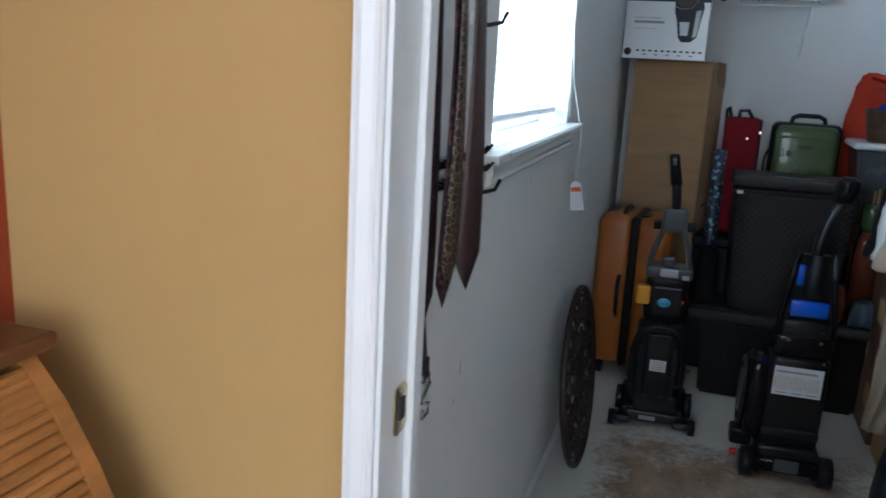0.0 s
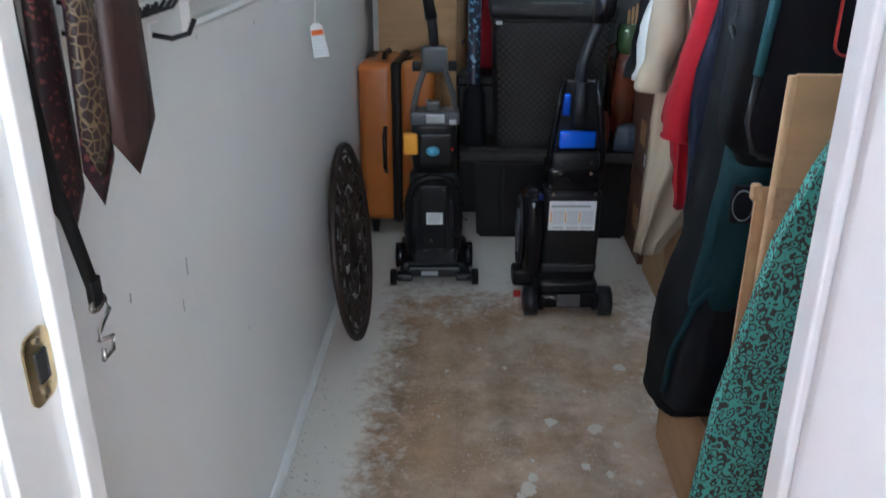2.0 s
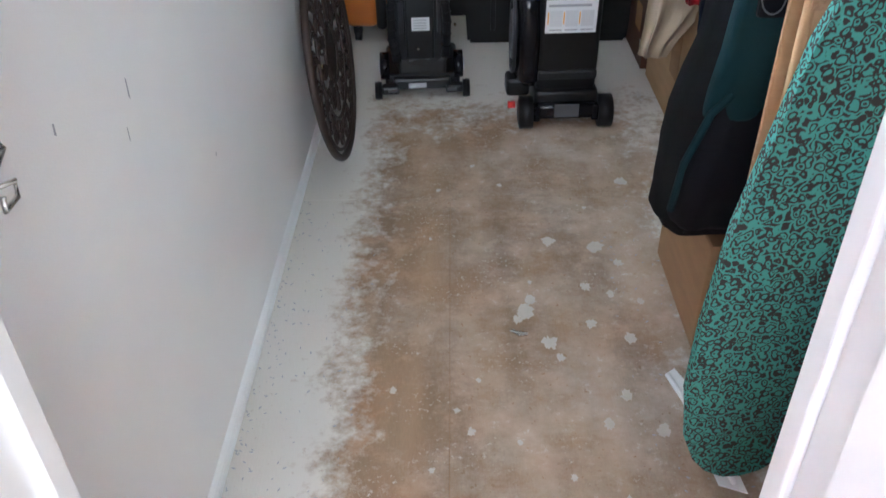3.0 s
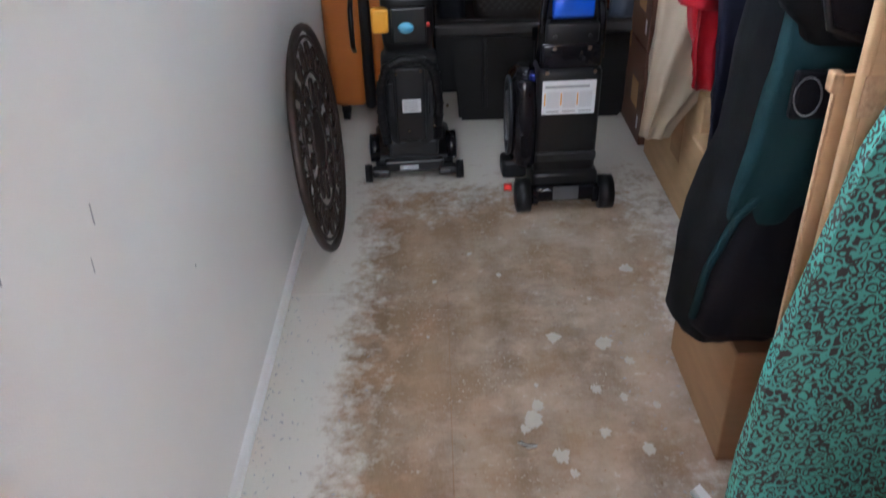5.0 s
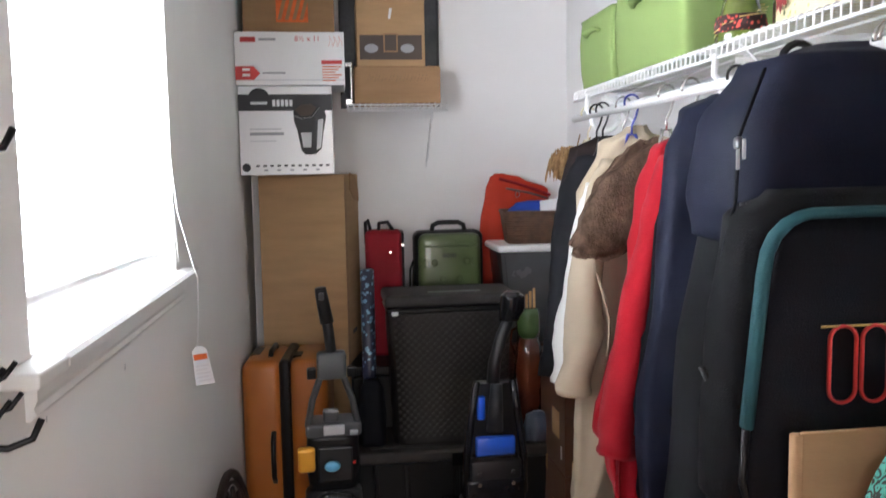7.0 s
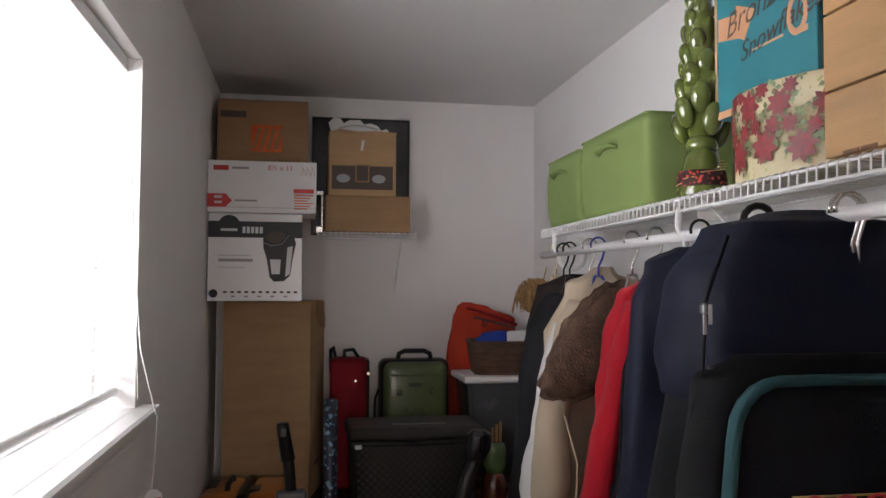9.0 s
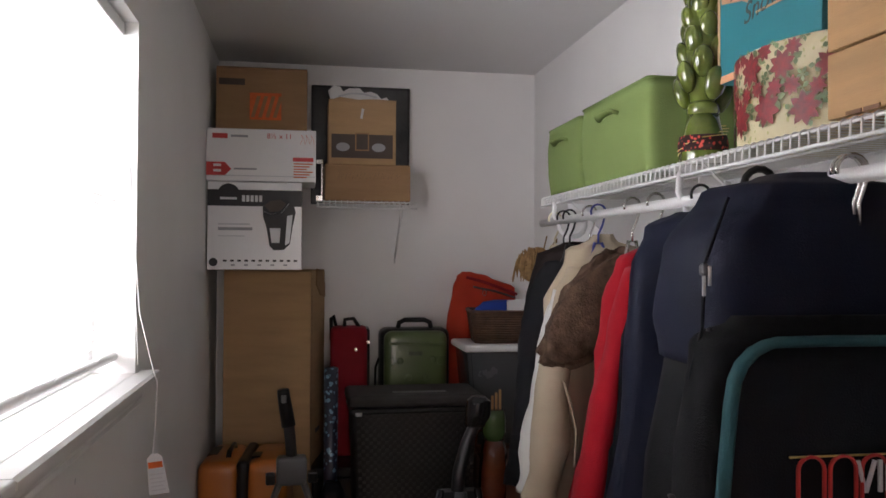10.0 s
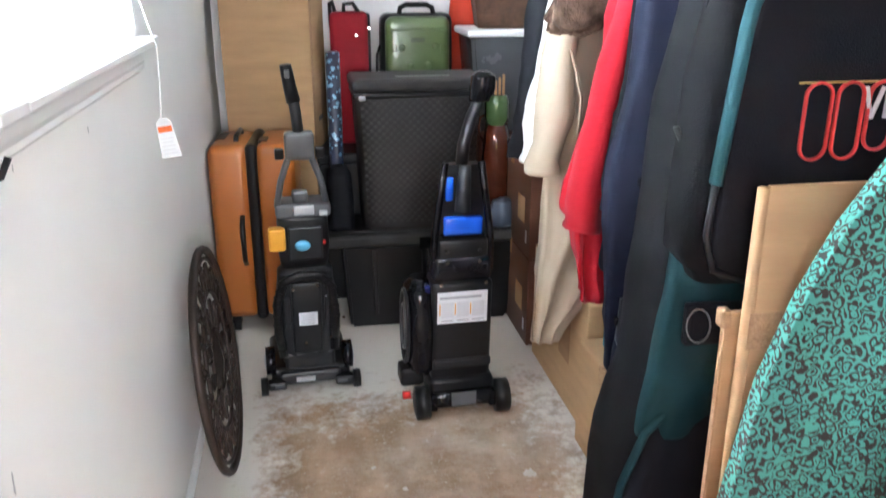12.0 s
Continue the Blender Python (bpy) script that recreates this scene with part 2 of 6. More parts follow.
BLUE_CLOTH = shade("royal_blue_cloth", (0.02, 0.055, 0.32), 0.75, bump=0.2)
HAMPER = shade("dark_woven_plastic", (0.017, 0.015, 0.0145), 0.45, var=0.2, scale=12, bump=0.0)
TOTE = shade("black_storage_plastic", (0.006, 0.006, 0.007), 0.45, var=0.25, scale=7, bump=0.1, fine=90)
DUSTY = shade("dusty_black_plastic", (0.030, 0.028, 0.027), 0.6, var=0.35, scale=9, bump=0.1, fine=90)
SMOKE = shade("smoky_grey_plastic", (0.08, 0.083, 0.087), 0.25, var=0.1, coat=0.3)
WICKER = shade("dark_wicker", (0.10, 0.05, 0.028), 0.55, var=0.4, scale=30, bump=0.4, fine=160)
STRAW = shade("straw", (0.45, 0.29, 0.12), 0.9, var=0.25, scale=60, bump=0.5, fine=300)
HAIR = shade("brown_raffia", (0.33, 0.20, 0.09), 0.9, var=0.35, scale=50, bump=0.6, fine=300)
CREAM_CLOTH = shade("cream_wool", (0.36, 0.295, 0.215), 0.9, var=0.07, scale=7, bump=0.25, fine=420, sheen=0.05)
WHITE_CLOTH = shade("white_lining", (0.54, 0.54, 0.525), 0.7, var=0.03, bump=0.12, fine=300)
FUR = shade("brown_fur", (0.115, 0.072, 0.050), 0.9, var=0.4, scale=30, bump=0.9, fine=160, other=(0.036, 0.020, 0.013), sheen=0.0)
RED_WOOL = shade("bright_red_wool", (0.24, 0.006, 0.012), 0.9, var=0.06, scale=6, bump=0.25, fine=420, sheen=0.05)
DARK_WOOL = shade("charcoal_wool", (0.011, 0.011, 0.013), 0.9, var=0.15, scale=9, bump=0.25, fine=420)
BROWN_WOOL = shade("dark_brown_suede", (0.018, 0.012, 0.011), 0.85, var=0.2, scale=9, bump=0.25, fine=300)
NAVY = shade("navy_nylon", (0.0065, 0.008, 0.018), 0.66, var=0.12, scale=8, bump=0.2, fine=420, sheen=0.0)
BAG_GREY = shade("charcoal_ballistic_nylon", (0.006, 0.0062, 0.007), 0.8, var=0.15, scale=9, bump=0.35, fine=380)
BAG_BLACK = shade("black_ballistic_nylon", (0.006, 0.0065, 0.009), 0.7, var=0.15, scale=9, bump=0.3, fine=420)
BAG_TEAL = shade("teal_nylon", (0.007, 0.026, 0.030), 0.7, var=0.12, scale=9, bump=0.3, fine=380)
TEAL_BAND = shade("teal_binding", (0.022, 0.070, 0.078), 0.75, var=0.1, scale=9, bump=0.3, fine=380)
BIN_GREEN = shade("lime_felt", (0.145, 0.200, 0.068), 0.9, var=0.06, scale=6, bump=0.25, fine=350)
GLASS_GREEN = shade("olive_green_glaze", (0.085, 0.11, 0.022), 0.14, var=0.3, scale=14, coat=0.8, bump=0.02)
GOLD = shade("gold_paint", (0.62, 0.46, 0.14), 0.35, metal=0.6)
FLORAL = spotted("floral_patch", (0.04, 0.02, 0.02), (0.55, 0.08, 0.06), 90, 0.3, 0.36, warp=0.01)
HATBOX = spotted("cream_floral_paper", (0.64, 0.57, 0.36), (0.42, 0.40, 0.15), 75, 0.18, 0.30, rough=0.5, warp=0.02)
PETAL = shade("poinsettia_red", (0.15, 0.010, 0.012), 0.55, var=0.5, scale=110, bump=0.0)
LEAF_INK = shade("leaf_green_print", (0.12, 0.17, 0.07), 0.5, var=0.3, scale=60, bump=0.0)
TEAL_CARD = shade("teal_printed_card", (0.012, 0.155, 0.185), 0.55, var=0.06, scale=5, bump=0.05)
PEACH = shade("peach_print", (0.55, 0.27, 0.14), 0.6)
PINE = shade("pine_board", (0.36, 0.205, 0.085), 0.6, var=0.16, scale=5, bump=0.12, fine=70, stretch=(4, 0.6, 7))
OAK = shade("honey_oak", (0.34, 0.145, 0.035), 0.4, var=0.28, scale=5, bump=0.12, fine=60, stretch=(6, 0.7, 6), coat=0.2)
OAK_DARK = shade("dark_oak", (0.11, 0.04, 0.012), 0.4, var=0.2, scale=5, bump=0.1)
PAISLEY = scrolls("teal_paisley_cotton", (0.060, 0.054, 0.050), (0.105, 0.36, 0.30), 66.0)
TIE_PLUM = spotted("plum_paisley_silk", (0.022, 0.008, 0.012), (0.13, 0.035, 0.04), 70, 0.34, 0.42, rough=0.5, warp=0.02)
TIE_FLORAL = spotted("red_floral_silk", (0.016, 0.008, 0.009), (0.13, 0.035, 0.03), 120, 0.26, 0.34, rough=0.5, warp=0.015)
TIE_GOLD = spotted("gold_lattice_silk", (0.020, 0.010, 0.010), (0.14, 0.10, 0.055), 95, 0.05, 0.09, rough=0.45, kind="DISTANCE_TO_EDGE")
TIE_BROWN = shade("brown_silk", (0.042, 0.020, 0.017), 0.42, var=0.1, bump=0.25, fine=420)
LEATHER = shade("black_strap", (0.012, 0.012, 0.012), 0.5)
BLUE_WRAP = spotted("blue_gift_wrap", (0.010, 0.014, 0.035), (0.16, 0.30, 0.42), 48, 0.34, 0.40, rough=0.3, warp=0.02)
JAR_RED = shade("amber_red_glaze", (0.085, 0.018, 0.008), 0.12, var=0.35, scale=8, coat=0.6)
JAR_GREEN = shade("green_glass", (0.05, 0.09, 0.03), 0.15, var=0.2, scale=8, coat=0.6)
TRUNK = shade("brown_leatherette", (0.10, 0.038, 0.02), 0.5, var=0.2, scale=6, bump=0.2)
SLAT = clear("blind_vinyl", "thin", (0.86, 0.86, 0.85))
GLASS = clear("window_glass", "glass", (0.98, 1.0, 0.99))
MIRROR = shade("dark_picture_glass", (0.05, 0.052, 0.055), 0.12, var=0.5, scale=5, bump=0.0)
DAY = clear("day_outside", "glow", (0.93, 0.97, 1.0), 36.0)

# ---- builders ----


def thing(name, label, category, at=(0, 0, 0), rz=0.0, group="", rx=0.0, ry=0.0):
    ob = new(name)
    ob.matrix_world = pose(*at, rx, ry, rz)
    ob.empty_display_size = 0.1
    return tagged(ob, label, category, group)


def part(name, bm, mat, parent=None, label="", smooth=False):
    me = bpy.data.meshes.new(name)
    bmesh.ops.recalc_face_normals(bm, faces=bm.faces)
    bm.to_mesh(me)
    bm.free()
    if smooth:
        me.shade_smooth()
    me.materials.append(mat)
    ob = new(name, me)
    ob.parent = parent
    return tagged(ob, label)


def B():
    return bmesh.new()


def box(bm, x0, y0, z0, x1, y1, z1, r=0.0, seg=2):
    vs = bmesh.ops.create_cube(bm, size=1)["verts"]
    for v in vs:
        v.co = Vector((x0 + (v.co.x + 0.5) * (x1 - x0), y0 + (v.co.y + 0.5) * (y1 - y0), z0 + (v.co.z + 0.5) * (z1 - z0)))
    if r:
        bmesh.ops.bevel(bm, geom=list({e for v in vs for e in v.link_edges}), offset=r, segments=seg, profile=0.5, affect="EDGES")
    return bm


def rod(bm, p, q, r, r2=None, seg=12):
    p, q = Vector(p), Vector(q)
    m = Matrix.Translation((p + q) / 2) @ (q - p).to_track_quat("Z", "Y").to_matrix().to_4x4()
    bmesh.ops.create_cone(bm, cap_ends=True, segments=seg, radius1=r, radius2=r if r2 is None else r2, depth=(q - p).length, matrix=m)
    return bm


def tube(bm, pts, r, seg=8, closed=False, flat=1.0):
    """A pipe swept along points; flat squeezes its section."""
    pts = [Vector(p) for p in pts]
    n = len(pts)
    rings, up = [], None
    for i, p in enumerate(pts):
        a = pts[(i - 1) % n] if closed or i else p
        b = pts[(i + 1) % n] if closed or i < n - 1 else p
        d = (b - a).normalized()
        if up is None:
            up = Vector((0, 0, 1)) if abs(d.z) < 0.9 else Vector((1, 0, 0))
        side = d.cross(up).normalized()
        up = side.cross(d).normalized()
        rr = r(i / max(1, n - 1)) if callable(r) else r
        rings.append([bm.verts.new(p + rr * (math.cos(t) * side + flat * math.sin(t) * up)) for t in (k * math.tau / seg for k in range(seg))])
    for i in range(n if closed else n - 1):
        a, b = rings[i], rings[(i + 1) % n]
        for k in range(seg):
            bm.faces.new((a[k], a[(k + 1) % seg], b[(k + 1) % seg], b[k]))
    if not closed:
        bm.faces.new(rings[0][::-1])
        bm.faces.new(rings[-1])
    return bm


def loft(bm, rings, seg=40, power=2.6, folds=0.0, count=7, phase=0.0, seed=0.0):
    """A soft body through rings (cx, cy, z, half_x, half_y), with hanging folds that grow downward."""
    rows = []
    top, bot = rings[0][2], rings[-1][2]
    fine = []
    for i in range(len(rings) - 1):
        for k in range(4):
            f = k / 4
            f2 = f * f * (3 - 2 * f)
            fine.append([a + (b - a) * (f if j == 2 else f2) for j, (a, b) in enumerate(zip(rings[i], rings[i + 1]))])
    fine.append(list(rings[-1]))
    for cx, cy, z, hx, hy in fine:
        down = (top - z) / (top - bot)
        row = []
        for k in range(seg):
            t = k * math.tau / seg
            c, s = math.cos(t), math.sin(t)
            ux, uy = math.copysign(abs(c) ** (2 / power), c), math.copysign(abs(s) ** (2 / power), s)
            w = folds * (0.25 + 0.75 * down) * (math.sin(count * t + phase + 2.2 * noise.noise((z * 2.5, seed, t * 0.3))) + 0.8 * noise.noise((3 * c + seed, 3 * s, z * 5)))
            row.append(bm.verts.new((cx + (hx + w * 0.4) * ux, cy + (hy + w) * uy + w * 0.3 * c, z + 0.25 * w * (1 if down > 0.97 else 0))))
        rows.append(row)
    for a, b in zip(rows, rows[1:]):
        for k in range(seg):
            bm.faces.new((a[k], a[(k + 1) % seg], b[(k + 1) % seg], b[k]))
    bm.faces.new(rows[0])
    bm.faces.new(rows[-1][::-1])
    return bm


def prism(bm, outline, axis, a, b):
    """An outline in the two other axes, thick from a to b along axis ('x', 'y' or 'z')."""
    def at(u, v, w):
        return {"x": (w, u, v), "y": (u, w, v), "z": (u, v, w)}[axis]
    lo = [bm.verts.new(at(u, v, a)) for u, v in outline]
    hi = [bm.verts.new(at(u, v, b)) for u, v in outline]
    bm.faces.new(lo)
    bm.faces.new(hi[::-1])
    for i in range(len(lo)):
        j = (i + 1) % len(lo)
        bm.faces.new((lo[i], hi[i], hi[j], lo[j]))
    return bm


def spin(bm, profile, seg=32, cx=0.0, cy=0.0):
    """A turned body from (radius, z) pairs."""
    rows = [[bm.verts.new((cx + r * math.cos(k * math.tau / seg), cy + r * math.sin(k * math.tau / seg), z)) for k in range(seg)] for r, z in profile]
    for a, b in zip(rows, rows[1:]):
        for k in range(seg):
            bm.faces.new((a[k], a[(k + 1) % seg], b[(k + 1) % seg], b[k]))
    bm.faces.new(rows[0])
    bm.faces.new(rows[-1])
    return bm


def arc(cx, cz, r, a0, a1, n=10):
    return [(cx + r * math.cos(radians(a0 + (a1 - a0) * i / n)), cz + r * math.sin(radians(a0 + (a1 - a0) * i / n))) for i in range(n + 1)]


def rounded(x0, z0, x1, z1, r, n=5):
    return arc(x1 - r, z1 - r, r, 0, 90, n) + arc(x0 + r, z1 - r, r, 90, 180, n) + arc(x0 + r, z0 + r, r, 180, 270, n) + arc(x1 - r, z0 + r, r, 270, 360, n)


def words(text, size, m, mat, parent, name="lettering", shear=0.0, label=""):
    cu = bpy.data.curves.new(name, "FONT")
    cu.body, cu.size, cu.extrude, cu.shear = text, size, 0.0004, shear
    tmp = bpy.data.objects.new(name, cu)
    scene.collection.objects.link(tmp)
    me = bpy.data.meshes.new_from_object(tmp.evaluated_get(bpy.context.evaluated_depsgraph_get()))
    bpy.data.objects.remove(tmp)
    bpy.data.curves.remove(cu)
    me.materials.clear()
    me.materials.append(mat)
    ob = new(name, me)
    ob.parent = parent
    ob.matrix_local = m
    return tagged(ob, label)


def flow(pts, n=26):
    """A smooth run of points through the given ones."""
    p = [Vector(q) for q in pts]
    p = [2 * p[0] - p[1]] + p + [2 * p[-1] - p[-2]]
    out = []
    for k in range(n + 1):
        f = k / n * (len(p) - 3) * 0.99999
        i = int(f)
        t = f - i
        a, b, c, d = p[i : i + 4]
        out.append(0.5 * (2 * b + (c - a) * t + (2 * a - 5 * b + 4 * c - d) * t * t + (3 * b - a - 3 * c + d) * t**3))
    return out


def crumple(bm, amount=1.0, seed=0.0, stretch=1.0):
    """Cloth creases: pushes each vertex in or out by noise at two sizes."""
    bm.normal_update()
    for v in bm.verts:
        p = v.co
        big = noise.noise((p.x * 9 + seed, p.y * 9, p.z * 5 * stretch))
        small = 1 - 2 * abs(noise.noise((p.x * 17, p.y * 17 + seed, p.z * 12 * stretch)))
        v.co = p + v.normal * amount * (0.014 * big + 0.007 * small)
    return bm


def structure(name, bm, mat, label):
    return tagged(part(name, bm, mat), label, kind="structure")

# ---- structure ----
W, D, H = 1.50, 4.47, 2.44
WY0, WY1, WZ0, WZ1 = 1.68, 2.63, 1.258, 2.085  # closet window opening
DX0, DX1, DZ = 0.110, 0.765, 2.03  # door opening
FY0, FY1 = 0.815, 0.940  # door wall

bm = B()
box(bm, -0.16, FY1, 0, 0, WY0, H)
box(bm, -0.16, WY1, 0, 0, D, H)
box(bm, -0.16, WY0, 0, 0, WY1, WZ0)
box(bm, -0.16, WY0, WZ1, 0, WY1, H)
structure("wall_west", bm, WALL, "off-white painted closet wall with a window opening")
structure("wall_north", box(B(), -0.16, D, 0, W + 0.12, D + 0.12, H), WALL, "off-white painted closet end wall")
structure("wall_east", box(B(), W, FY1, 0, W + 0.12, D, H), WALL, "off-white painted closet wall behind the hanging rod")
bm = B()
box(bm, -0.55, FY0 + 0.06, 0, DX0 - 0.02, FY1, H)
box(bm, DX1 + 0.02, FY0 + 0.06, 0, 3.0, FY1, H)
box(bm, DX0 - 0.02, FY0 + 0.06, DZ + 0.02, DX1 + 0.02, FY1, H)
structure("wall_south", bm, WALL, "off-white inner side of the closet door wall")
bm = B()
box(bm, -0.55, FY0, 0, DX0 - 0.02, FY0 + 0.06, H)
box(bm, DX1 + 0.02, FY0, 0, 3.0, FY0 + 0.06, H)
box(bm, DX0 - 0.02, FY0, DZ + 0.02, DX1 + 0.02, FY0 + 0.06, H)
structure("wall_bedroom_tan", bm, TAN, "tan painted bedroom wall round the closet door")
# the opening is out of view, added for the side fill lamp
bm = B()
box(bm, -0.55, -0.75, 0, -0.43, FY0, H)
box(bm, -0.55, -2.6, 0, -0.43, -2.35, H)
box(bm, -0.55, -2.35, 0, -0.43, -0.75, 0.85)
box(bm, -0.55, -2.35, 2.15, -0.43, -0.75, H)
structure("wall_bedroom_orange", bm, ORANGE, "terracotta painted bedroom wall with an added unseen lamp opening")
structure("wall_bedroom_east", box(B(), 3.0, -2.6, 0, 3.12, FY1, H), TAN, "tan painted bedroom wall")
# out of view, its opening added for the rear fill lamp
bm = B()
box(bm, -0.55, -2.72, 0, 0.1, -2.6, H)
box(bm, 1.9, -2.72, 0, 3.12, -2.6, H)
box(bm, 0.1, -2.72, 0, 1.9, -2.6, 0.75)
box(bm, 0.1, -2.72, 2.2, 1.9, -2.6, H)
structure("wall_bedroom_south", bm, TAN, "unseen tan painted bedroom wall with an added lamp opening")
structure("ceiling", box(B(), -0.16, FY1, H, W + 0.12, D + 0.12, H + 0.1), CEIL, "textured white closet ceiling")
structure("ceiling_bedroom", box(B(), -0.55, -2.72, H, 3.12, FY1 - 0.004, H + 0.1), CEIL, "textured white bedroom ceiling")
floor = structure("floor", box(B(), -0.16, FY1, -0.1, W + 0.12, D + 0.12, -0.012), CARD_DARK, "bare plywood subfloor with white overspray")
for x0, y0, x1, y1 in ((0, FY1 - 0.115, 0.4544, 2.5096), (0.4556, FY1 - 0.115, W, 2.5096), (0, 2.5102, W, D)):
    part("plywood_sheet", box(B(), x0, y0, -0.012, x1, y1, 0, 0.0008, 1), FLOOR, floor)
structure("floor_bedroom", box(B(), -0.55, -2.72, -0.1, 3.12, FY0, 0.004), CARPET, "beige bedroom carpet")

bm = B()
prism(bm, [(0.0005, 0), (0.013, 0), (0.013, 0.022), (0.010, 0.030), (0.005, 0.036), (0.0005, 0.038)], "y", FY1, D)
structure("baseboard", bm, TRIM, "white moulded baseboard along the window wall")
structure("baseboard_east", box(B(), W - 0.012, FY1, 0, W - 0.0005, D, 0.038, 0.003), TRIM, "white baseboard")
structure("baseboard_north", box(B(), 0.012, D - 0.012, 0, W - 0.012, D - 0.0005, 0.038, 0.003), TRIM, "white baseboard")

# door jamb with stop, and the moulded casing on the bedroom side
bm = B()
box(bm, DX0 - 0.018, FY0 - 0.002, 0, DX0, FY1 + 0.002, DZ, 0.002)
box(bm, DX1, FY0 - 0.002, 0, DX1 + 0.018, FY1 + 0.002, DZ, 0.002)
box(bm, DX0 - 0.018, FY0 - 0.002, DZ, DX1 + 0.018, FY1 + 0.002, DZ + 0.018, 0.002)
box(bm, DX0, FY0 + 0.082, 0, DX0 + 0.011, FY0 + 0.114, DZ, 0.003)
box(bm, DX1 - 0.011, FY0 + 0.082, 0, DX1, FY0 + 0.114, DZ, 0.003)
box(bm, DX0 + 0.011, FY0 + 0.082, DZ - 0.011, DX1 - 0.011, FY0 + 0.114, DZ, 0.003)
jamb = structure("door_frame", bm, TRIM, "white painted door frame with moulded casing")


def casing(x_in, sign, y, out):
    """Profiled casing: outline in x (from the opening outward) and y (from the wall outward)."""
    prof = [(0, 0), (0, 0.009), (0.006, 0.012), (0.012, 0.010), (0.018, 0.013), (0.040, 0.016), (0.046, 0.020), (0.053, 0.020), (0.057, 0.015), (0.057, 0)]
    return prism(B(), [(x_in + sign * u * 0.62, y + out * v) for u, v in prof], "z", 0, DZ + 0.06)


part("casing", casing(DX0 - 0.006, -1, FY0 - 0.001, -1), TRIM, jamb)
part("casing", casing(DX1 + 0.012, 1, FY0 - 0.001, -1), TRIM, jamb)
part("casing", casing(DX0 - 0.012, -1, FY1 + 0.001, 1), TRIM, jamb)
part("casing", casing(DX1 + 0.012, 1, FY1 + 0.001, 1), TRIM, jamb)
part("head_casing", box(B(), DX0 - 0.012, FY0 - 0.017, DZ + 0.010, DX1 + 0.012, FY0 - 0.001, DZ + 0.066, 0.004), TRIM, jamb)
plate = prism(B(), rounded(FY0 + 0.040, 0.980, FY0 + 0.082, 1.046, 0.012), "x", DX0 + 0.0005, DX0 + 0.0025)
plate = part("strike_plate", plate, BRASS, jamb, "worn brass strike plate")
# no real hole: the shade inside it is a black patch on the brass
part("latch_hole", box(B(), DX0 + 0.0026, FY0 + 0.053, 0.999, DX0 + 0.0034, FY0 + 0.071, 1.028, 0.002), BLACK_INK, plate)
for z in (0.989, 1.037):
    part("screw", rod(B(), (DX0 + 0.002, FY0 + 0.061, z), (DX0 + 0.0042, FY0 + 0.061, z), 0.0034, seg=10), STEEL, plate)


def panel_door():
    """A white six-panel leaf, swung open into the bedroom."""
    w, h, t = 0.650, 2.015, 0.035
    leaf = thing("door_1", "white six-panel door standing open into the bedroom", "door", (DX1 - 0.018, FY0 - 0.030, 0.010), -87)
    leaf["kind"] = "structure"
    bm = box(B(), 0, -t + 0.008, 0, w, -0.008, h)
    part("core", bm, TRIM, leaf)
    cols = ((0.100, 0.297), (0.353, 0.550))
    rows = ((0.20, 0.84), (0.98, 1.58), (1.68, 1.91))
    for y0, y1 in ((-0.008, 0.0), (-t, -t + 0.008)):
        bm = B()
        for x0, x1 in ((0, 0.100), (0.297, 0.353), (0.550, w)):
            box(bm, x0, y0, 0, x1, y1, h, 0.002, 1)
        part("stile", bm, TRIM, leaf)
        bm = B()
        for x0, x1 in cols:
            for z0, z1 in ((0, 0.20), (0.84, 0.98), (1.58, 1.68), (1.91, h)):
                box(bm, x0, y0, z0, x1, y1, z1, 0.002, 1)
        part("rail", bm, TRIM, leaf)
        for x0, x1 in cols:
            for z0, z1 in rows:
                part("panel", box(B(), x0 + 0.02, min(y0, y1) + 0.002, z0 + 0.02, x1 - 0.02, max(y0, y1) - 0.002, z1 - 0.02, 0.0019, 1), TRIM, leaf)
    for z in (0.2, 1.0, 1.82):
        part("hinge", rod(B(), (-0.004, 0.004, z - 0.045), (-0.004, 0.004, z + 0.045), 0.006), BRASS, leaf)
    return leaf


panel_door()

# window: unit, glass, stool and apron, blind, glowing day outside
win = thing("window_1", "white vinyl sash window, washed out by daylight", "window")
win["kind"] = "structure"
for y0, z0, y1, z1 in ((WY0, WZ0, WY0 + 0.045, WZ1), (WY1 - 0.045, WZ0, WY1, WZ1), (WY0 + 0.045, WZ0, WY1 - 0.045, WZ0 + 0.05), (WY0 + 0.045, WZ1 - 0.045, WY1 - 0.045, WZ1), (WY0 + 0.045, 1.66, WY1 - 0.045, 1.70)):
    part("window_frame", box(B(), -0.150, y0 + 0.001, z0 + 0.001, -0.095, y1 - 0.001, z1 - 0.001, 0.003, 1), TRIM, win)
for z0, z1 in ((WZ0 + 0.05, 1.66), (1.70, WZ1 - 0.045)):
    pane = part("pane", box(B(), -0.124, WY0 + 0.045, z0, -0.120, WY1 - 0.045, z1), GLASS, win)
    pane.visible_shadow = False
stool = prism(B(), [(-0.095, WZ0 - 0.001), (0.040, WZ0 - 0.001), (0.047, WZ0 - 0.006), (0.047, WZ0 - 0.016), (0.040, WZ0 - 0.021), (-0.0, WZ0 - 0.021), (-0.095, WZ0 - 0.003)], "y", WY0 + 0.002, WY1 - 0.002)
stool = part("window_sill", stool, TRIM, win, "white painted stool projecting from the wall")
